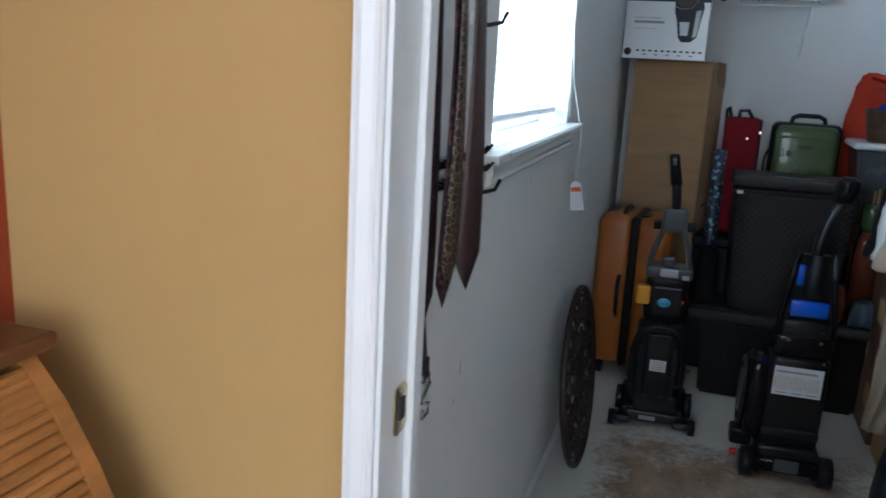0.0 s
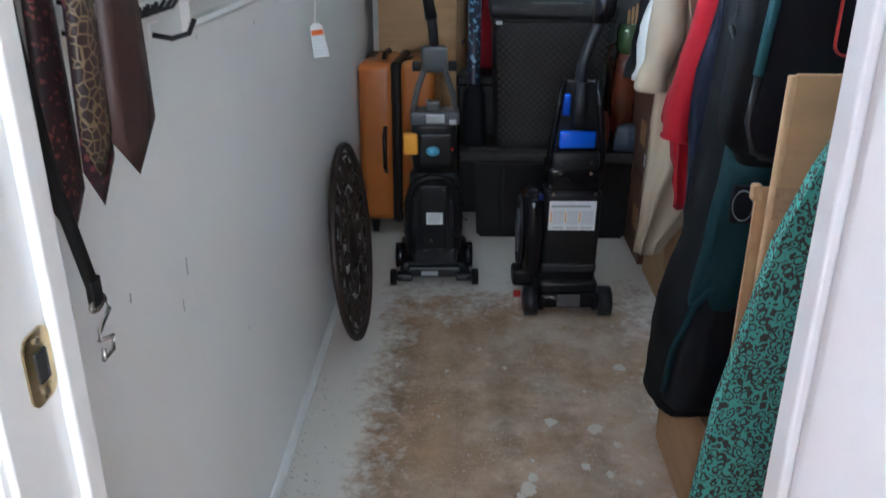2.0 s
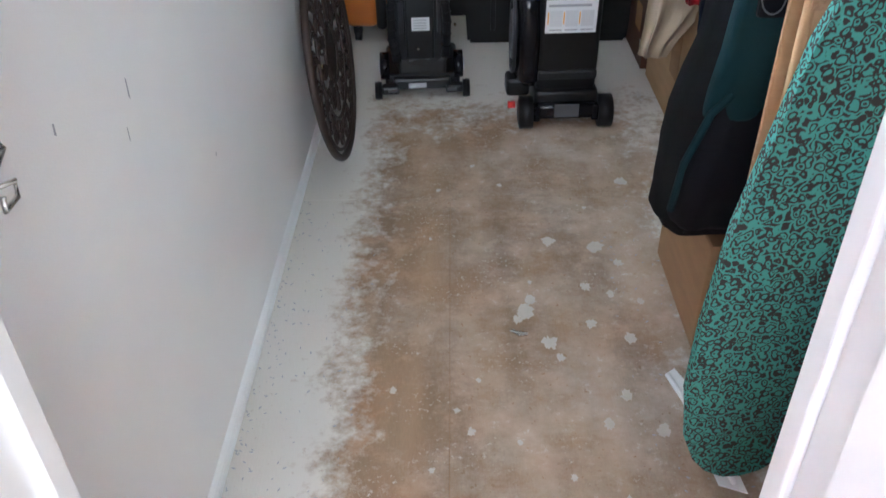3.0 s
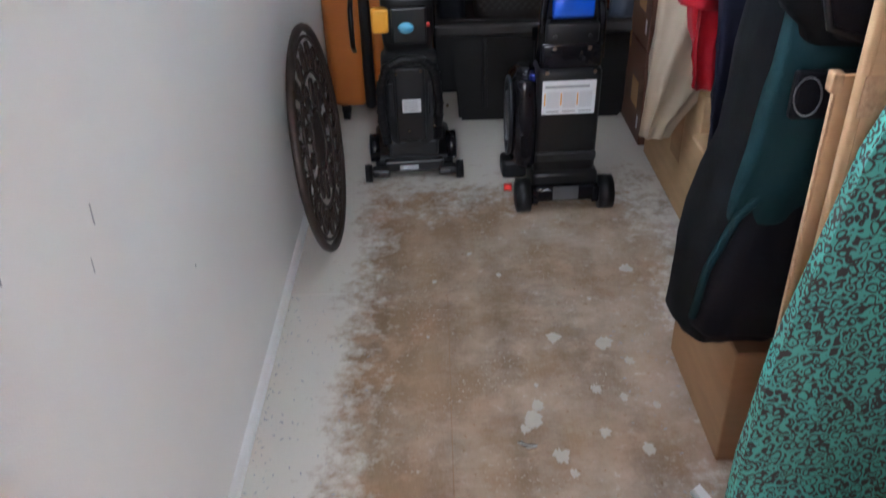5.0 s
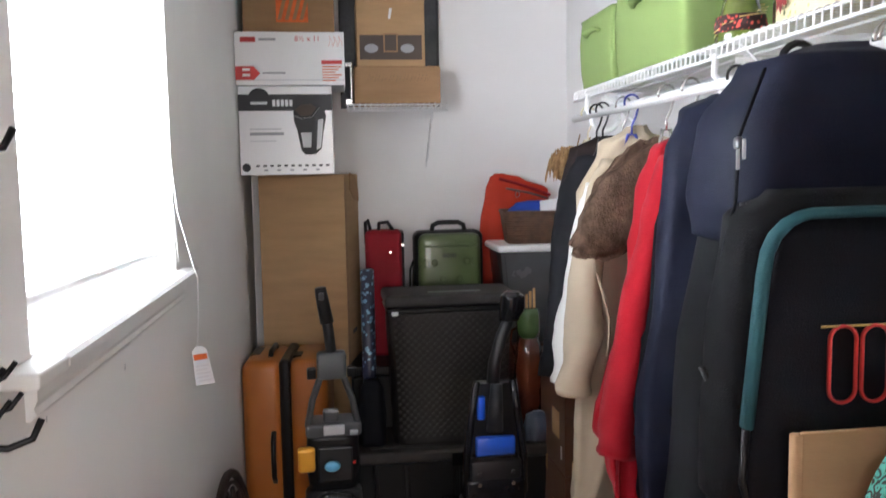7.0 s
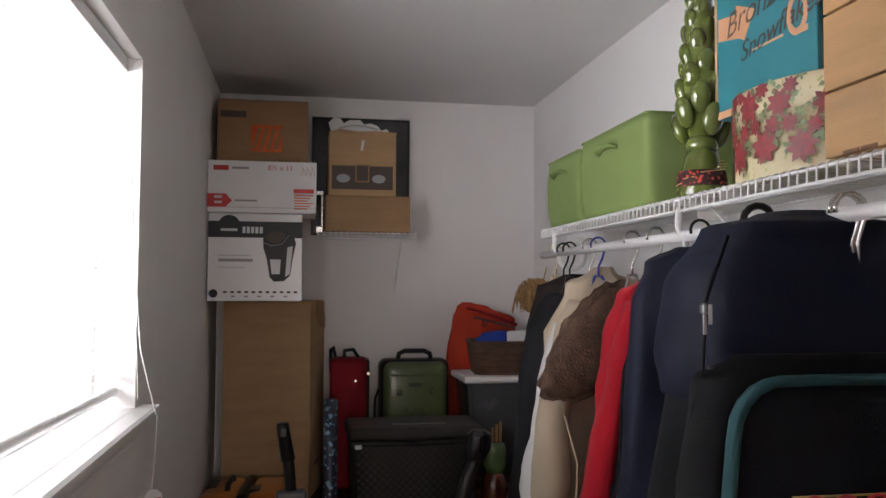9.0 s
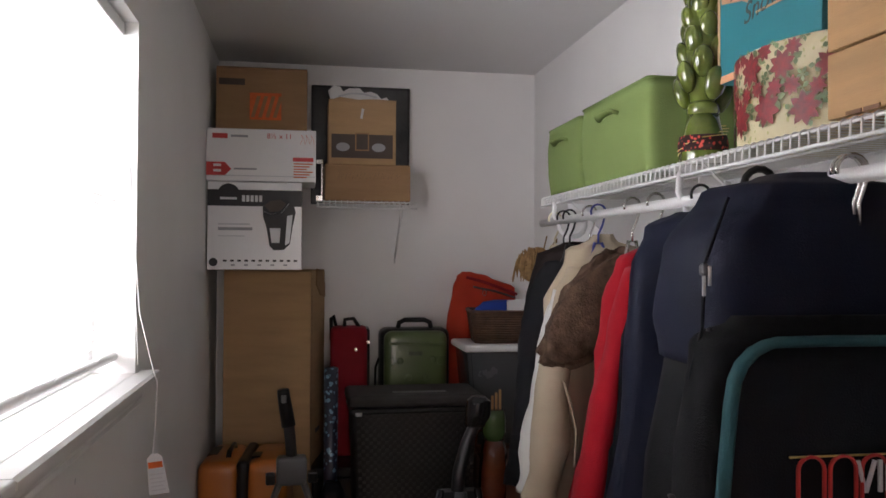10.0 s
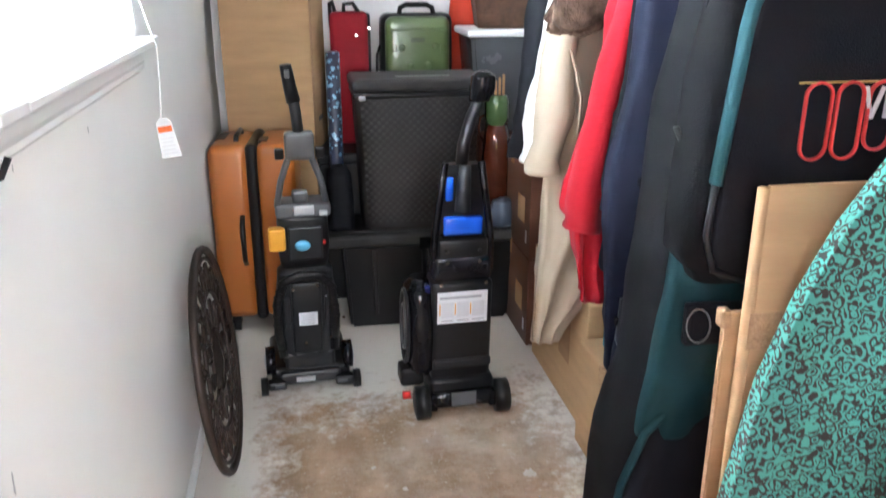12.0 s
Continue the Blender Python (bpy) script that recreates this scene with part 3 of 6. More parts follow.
for y0, y1 in ((WY0 - 0.105, WY0 + 0.002), (WY1 - 0.002, WY1 + 0.065)):
    part("horn", box(B(), 0.0008, y0, WZ0 - 0.021, 0.046, y1, WZ0 - 0.0011, 0.004), TRIM, stool)
part("apron", prism(B(), [(0.0006, WZ0 - 0.021), (0.016, WZ0 - 0.021), (0.016, WZ0 - 0.052), (0.011, WZ0 - 0.062), (0.014, WZ0 - 0.070), (0.006, WZ0 - 0.078), (0.0006, WZ0 - 0.078)], "y", WY0 - 0.03, WY1 + 0.03), TRIM, win)
backdrop = structure("backdrop", box(B(), -3.2, -5.0, -3.0, -3.15, 16.0, 6.5), DAY, "bright daylight outside the window")

blind = thing("window_blind", "white mini blind lowered to just above the sill", "blind", (-0.052, (WY0 + WY1) / 2, 0))
half = (WY1 - WY0) / 2 - 0.008
part("head_rail", box(B(), -0.022, -half, WZ1 - 0.036, 0.022, half, WZ1 - 0.004, 0.003), TRIM, blind)
slat_z = [WZ0 + 0.075 + 0.0215 * k for k in range(33)]
bm = B()
tilt = radians(24)
for sgn in (0, 1):
    rows = [[bm.verts.new((u * math.cos(tilt), s * (half - 0.004), u * math.sin(tilt) + 0.002 * (1 - (u / 0.0125) ** 2) + 0.0006 * sgn)) for u in (-0.0125, -0.006, 0.0, 0.006, 0.0125)] for s in (-1, 1)]
    for k in range(4):
        bm.faces.new((rows[0][k], rows[0][k + 1], rows[1][k + 1], rows[1][k]))
first = part("slat", bm, SLAT, blind, "", True)
first.location = (0, 0, slat_z[0])
for z in slat_z[1:]:
    ob = new("slat", first.data)
    ob.parent, ob.location = blind, (0, 0, z)
part("bottom_rail", rod(B(), (0.004, -half + 0.002, WZ0 + 0.052), (0.004, half - 0.002, WZ0 + 0.040), 0.011), TRIM, blind, "rounded white bottom rail", True)
for y in (-0.33, -0.02, 0.29):
    part("ladder_cord", tube(B(), [(0.016, y, WZ1 - 0.036), (0.016, y, WZ0 + 0.058), (0.006, y, WZ0 + 0.034)], 0.0012, 5), TRIM, blind)
cord = thing("blind_cord", "white pull cord with a paper warning tag hanging beside the window", "blind cord", (0.030, 2.46, 1.10))
part("cord", tube(B(), [(-0.035, 0.05, 0.92), (-0.028, 0.085, 0.6), (-0.012, 0.12, 0.30), (0.016, 0.142, 0.165), (0.024, 0.146, 0.140), (0.024, 0.130, 0.05), (0.022, 0.110, -0.020)], 0.0014, 6), TRIM, cord)
part("cord", tube(B(), [(-0.035, 0.06, 0.92), (-0.030, 0.110, 0.55), (-0.020, 0.150, 0.18)], 0.0012, 6), TRIM, cord)
tag = part("tag", prism(B(), [(-0.018, -0.030), (-0.008, -0.020), (0.008, -0.020), (0.018, -0.030), (0.023, -0.112), (-0.023, -0.112)], "y", -0.001, 0.001), LABEL, cord, "white warning tag with an orange band")
tag.matrix_local = pose(0.022, 0.110, 0.0, 0, -8, -6)
part("tag_band", box(B(), -0.016, -0.0016, -0.052, 0.016, -0.0012, -0.038), ORANGE_INK, tag)
for k in range(5):
    part("print_line", box(B(), -0.016, -0.0015, -0.068 - 0.009 * k, 0.016 - 0.004 * (k % 2), -0.0011, -0.065 - 0.009 * k), SILVER_INK, tag)

# ---- things on the window wall ----
rng = random.Random(4)


def necktie(name, label, y, z0, z1, wide, mat, x, point=0.045):
    """A folded tie: broad blade with a pointed end, thick in the middle."""
    bm = B()
    rows = []
    n = 16
    for i in range(n + 1):
        f = i / n
        z = z0 + (z1 - z0) * f
        hw = wide * (1.0 - 0.38 * f)
        sway = 0.006 * math.sin(4 * f + y * 30)
        rows.append([bm.verts.new((x + d + 0.004 * math.sin(7 * f + u), y + sway + u * hw, z)) for u, d in ((-1, 0.002), (-0.5, 0.006), (0, 0.007), (0.5, 0.006), (1, 0.002), (0.5, -0.001), (0, -0.002), (-0.5, -0.001))])
    for a, b in zip(rows, rows[1:]):
        for k in range(8):
            bm.faces.new((a[k], a[(k + 1) % 8], b[(k + 1) % 8], b[k]))
    tip = bm.verts.new((x + 0.001, y + 0.006 * math.sin(y * 30), z0 - point))
    for k in range(8):
        bm.faces.new((rows[0][k], rows[0][(k + 1) % 8], tip))
    bm.faces.new(rows[-1])
    ob = part(name, bm, mat, None, label, True)
    return tagged(ob, category="necktie", group="neckties on the rack")


necktie("necktie", "dark plum necktie with a small paisley pattern", 1.066, 1.132, 1.98, 0.030, TIE_PLUM, 0.098)
necktie("necktie", "black necktie with a red floral weave", 1.026, 1.112, 1.98, 0.030, TIE_FLORAL, 0.084)
necktie("necktie", "dark necktie with a gold lattice pattern", 1.045, 1.165, 1.98, 0.026, TIE_GOLD, 0.112)
necktie("necktie", "plain chocolate brown silk necktie", 1.114, 1.155, 1.98, 0.052, TIE_BROWN, 0.118, 0.05)
necktie("necktie", "black necktie behind the others", 0.990, 1.170, 1.98, 0.026, DARK_WOOL, 0.072)

strap = thing("bag_strap", "black webbing strap with a steel snap hook hanging on the wall", "strap", (0.084, 1.012, 0.960))
part("webbing", tube(B(), [(0.0, -0.055, 0.98), (0.0, -0.045, 0.55), (0.002, -0.030, 0.30), (0.004, -0.010, 0.16), (0.004, 0.022, 0.055)], 0.013, 8, flat=0.18), LEATHER, strap)
part("webbing_end", box(B(), 0.000, 0.014, 0.030, 0.008, 0.036, 0.060, 0.002), LEATHER, strap)
part("snap_hook", tube(B(), [(0.004, 0.012, 0.034), (0.006, 0.040, 0.030), (0.006, 0.046, 0.016), (0.006, 0.018, 0.004), (0.006, 0.014, -0.006), (0.006, 0.044, -0.016), (0.006, 0.040, -0.030), (0.006, 0.016, -0.030), (0.006, 0.020, -0.018)], 0.0027, 7), STEEL, strap, "bent steel hook", True)
part("ring", tube(B(), [(0.005, 0.025 + 0.016 * math.cos(a), 0.032 + 0.007 * math.sin(a)) for a in (k * math.tau / 14 for k in range(14))], 0.0022, 6, True), STEEL, strap, "", True)


def tie_rack(z, reach):
    rack = thing("tie_rack", "black wire tie rack with peg hooks screwed beside the window", "tie rack", (0.0, 1.222, z), group="tie racks by the window")
    part("mount_bar", box(B(), 0.0006, -0.01, -0.006, 0.010, 0.30, 0.006, 0.002), TRIM, rack, "white mounting bar")
    for k in range(10):
        y = 0.0 + k * 0.031
        part("peg", tube(B(), [(0.010, y, 0), (0.030, y + 0.004, -0.004), (reach, y + 0.008, -0.002), (reach + 0.012, y + 0.011, 0.014)], 0.0030, 6), BLACK, rack, "", True)
    return rack


for z, reach in ((1.272, 0.034), (1.238, 0.038), (1.62, 0.034), (1.585, 0.034)):
    tie_rack(z, reach)
hook = thing("wall_hook", "black double coat hook on a white plate below the tie racks", "hook", (0.0, 1.528, 1.200), group="wall hooks")
part("plate", prism(B(), rounded(-0.030, -0.012, 0.020, 0.012, 0.006), "x", 0.0006, 0.004), TRIM, hook)
part("arm", tube(B(), [(0.004, -0.02, -0.004), (0.030, -0.012, -0.010), (0.052, 0.0, -0.004), (0.060, 0.008, 0.016)], 0.0042, 8), BLACK, hook, "", True)
copy_thing(hook, pose(0.0, 1.500, 1.516))

marks = B()
for y, z, ln, w in ((1.536, 0.800, 0.028, 0.0026), (1.500, 0.748, 0.020, 0.0016), (1.307, 0.858, 0.014, 0.003), (1.86, 0.52, 0.006, 0.002), (2.12, 1.135, 0.010, 0.0016), (1.72, 1.16, 0.008, 0.0012), (1.48, 1.35, 0.010, 0.0016)):
    prism(marks, [(y - w, z), (y, z + ln), (y + w, z + ln * 0.9), (y + w * 0.4, z - ln * 0.2)], "x", 0.0004, 0.0009)
tagged(part("wall_scuffs", marks, GREY_INK), "small dark scuffs on the painted wall", "scuff", kind="stuff")

# pierced iron disc leaning on the wall
disc = thing("wall_medallion", "round pierced bronze-coloured iron medallion leaning on the wall", "wall decor", (0.122, 2.835, 0.0), -0.8, "", 0, -5.2)
R = 0.331
def disc_pt(r, a, x=0.0):
    return (x, r * math.cos(a), R + r * math.sin(a))
for r0, th in ((R - 0.008, 0.012), (R - 0.034, 0.006), (0.200, 0.006), (0.090, 0.006)):
    part("ring", tube(B(), [disc_pt(r0, k * math.tau / 64) for k in range(64)], th, 8, True), IRON, disc, "", True)
curl = tube(B(), [disc_pt(0.212 + 0.040 * t + 0.030 * math.cos(t * 7), 0.055 * math.sin(t * 7) + 0.20 * t) for t in (k / 18 for k in range(19))], 0.0058, 6)
curl = part("scroll", curl, IRON, disc, "", True)
inner = tube(B(), [disc_pt(0.095 + 0.045 * t + 0.022 * (1 - math.cos(t * 6)), 0.10 * math.sin(t * 6) + 0.15 * t) for t in (k / 16 for k in range(17))], 0.0055, 6)
inner = part("inner_scroll", inner, IRON, disc, "", True)
leafb = B()
prism(leafb, [(0.100, R), (0.130, R + 0.020), (0.178, R), (0.130, R - 0.020)], "x", -0.004, 0.004)
leafb = part("leaf", leafb, IRON, disc)
def about(ob, a):
    q = new(ob.name.split(".")[0], ob.data)
    q.parent = disc
    q.matrix_local = Matrix.Translation((0, 0, R)) @ Matrix.Rotation(a, 4, "X") @ Matrix.Translation((0, 0, -R))
for k in range(1, 18):
    about(curl, k * math.tau / 18)
for k in range(1, 10):
    about(inner, k * math.tau / 10)
    about(leafb, k * math.tau / 10)
fill = part("tendril", tube(B(), flow([disc_pt(0.105, 0.05), disc_pt(0.135, 0.10), disc_pt(0.165, 0.06), disc_pt(0.178, -0.04), disc_pt(0.160, -0.08), disc_pt(0.145, -0.03)], 18), 0.0045, 5), IRON, disc, "", True)
outer = part("tendril", tube(B(), flow([disc_pt(0.210, 0.0), disc_pt(0.240, 0.05), disc_pt(0.270, 0.03), disc_pt(0.283, -0.05), disc_pt(0.262, -0.09), disc_pt(0.243, -0.05)], 18), 0.0045, 5), IRON, disc, "", True)
for k in range(1, 14):
    about(fill, k * math.tau / 14)
for k in range(1, 20):
    about(outer, k * math.tau / 20)
part("boss", spin(B(), [(0.001, 0.012), (0.03, 0.010), (0.06, 0.002), (0.085, -0.002)], 24), IRON, disc, "", True).matrix_local = Matrix.Translation((0, 0, R)) @ Matrix.Rotation(radians(90), 4, "Y")

# ---- things at the end wall ----


def carton(name, label, x0, y0, z0, x1, y1, z1, mat=CARD, r=0.004, tape=True, flaps=False, group=""):
    """A closed carton with a seam between its top flaps and a strip of tape."""
    ob = thing(name, label, "box", ((x0 + x1) / 2, (y0 + y1) / 2, z0), group=group)
    a, b, h = (x1 - x0) / 2, (y1 - y0) / 2, z1 - z0
    part("body", box(B(), -a, -b, 0, a, b, h - 0.004, r), mat, ob)
    part("flap", box(B(), -a + 0.001, -b + 0.001, h - 0.0035, a - 0.001, -0.0015, h, 0.0015, 1), mat, ob)
    part("flap", box(B(), -a + 0.001, 0.0015, h - 0.0035, a - 0.001, b - 0.001, h, 0.0015, 1), mat, ob)
    if tape:
        part("tape", box(B(), -a - 0.0008, -0.025, h - 0.06, a + 0.0008, 0.025, h + 0.0008, 0.0005, 1), PEACH if tape == "peach" else CARD_EDGE, ob)
    return ob


tall = carton("tall_carton", "tall plain brown cardboard carton standing in the corner", 0.0845, 4.120, 0, 0.4585, 4.418, 1.484)
tall.rotation_euler.z = radians(-12)
part("side_tape", box(B(), 0.1868, -0.165, 0.1, 0.1876, -0.12, 1.45), CARD_EDGE, tall)
# hand hole drawn as a dark patch, its inner shade put in the colour
part("hand_hole", box(B(), 0.1868, -0.05, 0.78, 0.1878, 0.04, 0.80, 0.0004, 1), BROWN_INK, tall)
part("dented_flap", prism(B(), [(-0.06, 1.42), (-0.05, 1.489), (0.06, 1.480), (0.13, 1.42), (0.135, 1.36), (0.04, 1.37)], "x", 0.187, 0.192), CARD_DARK, tall)

kc = thing("coffee_maker_box", "glossy white coffee maker box with a black band and product picture", "box", (0.194, 4.175, 1.485))
part("body", box(B(), -0.187, -0.175, 0, 0.187, 0.175, 0.356, 0.003), GLOSS_CARD, kc)
part("black_band", box(B(), -0.1875, -0.1762, 0.258, 0.1875, -0.1750, 0.324), BLACK_INK, kc)
part("logo_disc", rod(B(), (-0.105, -0.1764, 0.305), (-0.105, -0.1752, 0.305), 0.044, seg=28), BLACK_INK, kc)
for k in range(5):
    part("letter_bar", box(B(), -0.052 + 0.017 * k, -0.1768, 0.276, -0.040 + 0.017 * k, -0.1763, 0.302), LABEL, kc)
part("logo_bar", box(B(), -0.138, -0.1770, 0.284, -0.072, -0.1765, 0.294), LABEL, kc)
part("text_bar", box(B(), -0.145, -0.1758, 0.160, -0.010, -0.1752, 0.172), GREY_INK, kc)
part("text_bar", box(B(), -0.145, -0.1758, 0.182, -0.020, -0.1752, 0.188), SILVER_INK, kc)
part("text_bar", box(B(), -0.145, -0.1758, 0.135, -0.040, -0.1752, 0.139), SILVER_INK, kc)
for k in range(11):
    part("icon", prism(B(), rounded(-0.125 + 0.028 * k, 0.033, -0.110 + 0.028 * k, 0.041, 0.003), "y", -0.1758, -0.1752), BLACK_INK, kc)
    if k % 2:
        part("icon", prism(B(), rounded(-0.120 + 0.026 * k, 0.016, -0.104 + 0.026 * k, 0.023, 0.003), "y", -0.1758, -0.1752), GREY_INK, kc)
part("seal", rod(B(), (-0.163, -0.1760, 0.031), (-0.163, -0.1752, 0.031), 0.017, seg=20), BLACK_INK, kc)
pic = part("product_picture", prism(B(), [(0.03, 0.255), (0.045, 0.275), (0.09, 0.288), (0.13, 0.283), (0.155, 0.262), (0.162, 0.235), (0.150, 0.175), (0.140, 0.105), (0.115, 0.082), (0.075, 0.080), (0.058, 0.098), (0.045, 0.175), (0.032, 0.215)], "y", -0.1764, -0.1752), CHARCOAL, kc, "printed picture of a coffee maker")
part("picture_lid", prism(B(), [(0.035, 0.262), (0.060, 0.280), (0.10, 0.286), (0.125, 0.270), (0.100, 0.240), (0.06, 0.235)], "y", -0.1770, -0.1765), BROWN_INK, pic)
part("picture_rim", tube(B(), [(0.030, -0.1768, 0.240), (0.060, -0.1768, 0.226), (0.105, -0.1768, 0.232), (0.135, -0.1768, 0.270)], 0.004, 6, flat=0.2), SILVER_INK, pic)
part("picture_cup", prism(B(), [(0.058, 0.170), (0.102, 0.170), (0.098, 0.110), (0.066, 0.110)], "y", -0.1770, -0.1765), LABEL, pic)
part("picture_column", prism(B(), [(0.128, 0.220), (0.150, 0.225), (0.138, 0.11), (0.120, 0.10)], "y", -0.1770, -0.1765), SILVER_INK, pic)

pb = thing("paper_carton", "white copy paper carton with red printing on the stack", "box", (0.218, 4.145, 1.845))
part("body", box(B(), -0.218, -0.140, 0, 0.218, 0.140, 0.213, 0.004), WHITE_CARD, pb)
part("lid_seam", box(B(), -0.2188, -0.1408, 0.020, 0.2188, 0.1408, 0.0235), SILVER_INK, pb)
part("red_arrow", prism(B(), [(-0.2184, 0.022), (-0.145, 0.022), (-0.120, 0.048), (-0.145, 0.076), (-0.2184, 0.076)], "y", -0.1412, -0.1402), RED_INK, pb)
for z in (0.058, 0.036):
    part("figure_bar", box(B(), -0.190, -0.1418, z, -0.160, -0.1413, z + 0.010), WHITE_CARD, pb)
part("logo_bar", box(B(), -0.195, -0.1412, 0.172, -0.135, -0.1402, 0.192), RED_INK, pb)
words("8\u00bd x 11", 0.030, pose(0.020, -0.1405, 0.176, 90, 0, 0), RED_INK, pb)
part("text_bar", box(B(), -0.122, -0.1410, 0.178, -0.055, -0.1402, 0.187), GREY_INK, pb)
part("text_bar", box(B(), -0.110, -0.1410, 0.046, -0.020, -0.1402, 0.053), GREY_INK, pb)
part("red_band", box(B(), 0.125, -0.1412, 0.084, 0.208, -0.1402, 0.100), RED_INK, pb)
for k in range(6):
    part("text_bar", box(B(), 0.128, -0.1410, 0.072 - 0.011 * k, 0.205 - 0.012 * (k % 3), -0.1402, 0.077 - 0.011 * k), ORANGE_INK, pb)
for k in range(3):
    part("figure", tube(B(), [(0.155 + 0.019 * k, -0.1404, 0.155), (0.163 + 0.019 * k, -0.1404, 0.178), (0.158 + 0.019 * k, -0.1404, 0.195), (0.170 + 0.019 * k, -0.1404, 0.175), (0.172 + 0.019 * k, -0.1404, 0.157)], 0.0022, 5, flat=0.3), ORANGE_INK, pb)

hd = carton("moving_carton", "brown moving carton with an orange printed square on the stack", 0.025, 4.10, 2.060, 0.400, 4.42, 2.330, CARD_DARK)
part("printed_square", box(B(), -0.050, -0.1612, 0.052, 0.080, -0.1602, 0.165), ORANGE_INK, hd)
for k in range(4):
    part("stencil_bar", prism(B(), [(-0.045 + 0.03 * k, 0.062), (-0.030 + 0.03 * k, 0.062), (-0.005 + 0.03 * k, 0.152), (-0.02 + 0.03 * k, 0.152)], "y", -0.1618, -0.1613), CARD_DARK, hd)
part("stencil_label", box(B(), -0.175, -0.1612, 0.195, -0.070, -0.1602, 0.222), BROWN_INK, hd)
part("lifted_flap", prism(B(), [(-0.16, 0.268), (-0.158, 0.272), (0.0, 0.290), (0.0, 0.286)], "x", -0.185, 0.187), CARD_DARK, hd)


def wire_shelf(name, label, ends, deep, z, axis, anchor):
    """Ventilated wire shelving: rails along its length, a wire every inch that turns down into the front lip."""
    sh = thing(name, label, "shelf", (0, 0, z))
    length = ends[1] - ends[0]
    sign = -1
    def at(u, v, w):
        return (anchor + sign * v, u, w) if axis == "y" else (u, anchor + sign * v, w)
    for v, w, r in ((0.006, 0.0, 0.0032), (deep * 0.5, -0.004, 0.0032), (deep - 0.004, -0.004, 0.0034), (deep + 0.001, -0.030, 0.0036)):
        part("rail", rod(B(), at(ends[0], v, w), at(ends[1], v, w), r, seg=8), WIRE, sh, "", True)
    n = int(length / 0.0254)
    proto = part("wire", tube(B(), [at(0, 0.004, 0.002), at(0, deep - 0.006, 0.002), at(0, deep, -0.002), at(0, deep + 0.001, -0.030)], 0.0019, 6), WIRE, sh)
    for k in range(n + 1):
        u = ends[0] + 0.004 + k * (length - 0.008) / n
        ob = proto if k == 0 else new("wire", proto.data)
        ob.parent = sh
        ob.location = (0, u, 0) if axis == "y" else (u, 0, 0)
    return sh, at


back_shelf, at = wire_shelf("wire_shelf", "white wire shelf on the end wall", (0.445, 0.88), 0.302, 1.783, "x", D)
part("support_strut", tube(B(), [at(0.815, 0.285, -0.012), at(0.815, 0.270, -0.03), at(0.815, 0.012, -0.245), at(0.815, 0.004, -0.27)], 0.005, 6, flat=0.6), WIRE, back_shelf)

low = carton("long_carton", "low brown carton with pencilled writing on the wire shelf", 0.478, 4.185, 1.786, 0.852, 4.425, 1.946, CARD_DARK)
for k in range(9):
    x = -0.13 + 0.031 * k
    part("scribble", tube(B(), [(x, -0.1203, 0.095), (x + 0.010, -0.1203, 0.125), (x + 0.014, -0.1203, 0.098), (x + 0.024, -0.1203, 0.115 + 0.01 * (k % 2))], 0.0014, 5, flat=0.4), PENCIL, low)
up = carton("upright_carton", "brown carton with a black printed panel on the low carton", 0.492, 4.215, 1.9465, 0.790, 4.375, 2.235, CARD, tape=False)
part("black_panel", box(B(), -0.135, -0.0812, 0.030, 0.135, -0.0802, 0.135), BROWN_INK, up)
part("panel_window", box(B(), -0.032, -0.0818, 0.062, 0.030, -0.0813, 0.142), CARD_DARK, up)
part("panel_window", box(B(), -0.026, -0.0823, 0.068, 0.024, -0.0819, 0.136), BROWN_INK, up)
for x in (-0.085, 0.072):
    part("panel_oval", prism(B(), [(x + 0.030 * math.cos(k * math.tau / 20), 0.078 + 0.019 * math.sin(k * math.tau / 20)) for k in range(20)], "y", -0.0818, -0.0813), GREY_INK, up)
part("tape_bit", prism(B(), [(-0.010, 0.205), (0.0, 0.203), (0.008, 0.248), (-0.004, 0.250)], "y", -0.0812, -0.0802), LABEL, up)
part("torn_flap", prism(B(), [(-0.148, 0.280), (0.148, 0.276), (0.150, 0.288), (0.05, 0.292), (-0.02, 0.287), (-0.10, 0.297)], "y", -0.085, -0.081), CARD, up)
fr = thing("ornate_frame", "white scrolled frame top sticking up behind the carton", "frame", (0.640, 4.398, 1.9465))
part("crest", prism(B(), [(-0.13, 0), (0.13, 0), (0.140, 0.318), (0.125, 0.338), (0.10, 0.330), (0.08, 0.352), (0.05, 0.362), (0.02, 0.356), (0.0, 0.376), (-0.05, 0.374), (-0.075, 0.358), (-0.09, 0.380), (-0.12, 0.384), (-0.145, 0.360), (-0.135, 0.325)], "y", -0.008, 0.008), TRIM, fr, "white painted crest")
part("scroll", tube(B(), [(-0.10, -0.010, 0.335), (-0.04, -0.010, 0.350), (0.02, -0.010, 0.350), (0.08, -0.010, 0.335)], 0.004, 6), SILVER_INK, fr)
pf = thing("framed_picture", "dark framed picture leaning on the end wall behind the cartons", "picture", (0.650, 4.452, 1.786))
part("frame", box(B(), -0.230, -0.012, 0, 0.230, 0.012, 0.555, 0.003), BLACK, pf)
part("glass", box(B(), -0.218, -0.0135, 0.012, 0.218, -0.0122, 0.543), MIRROR, pf, "dull grey picture glass")
sf = thing("silver_frame", "small bright silver frame standing on the wire shelf", "frame", (0.455, 4.30, 1.786))
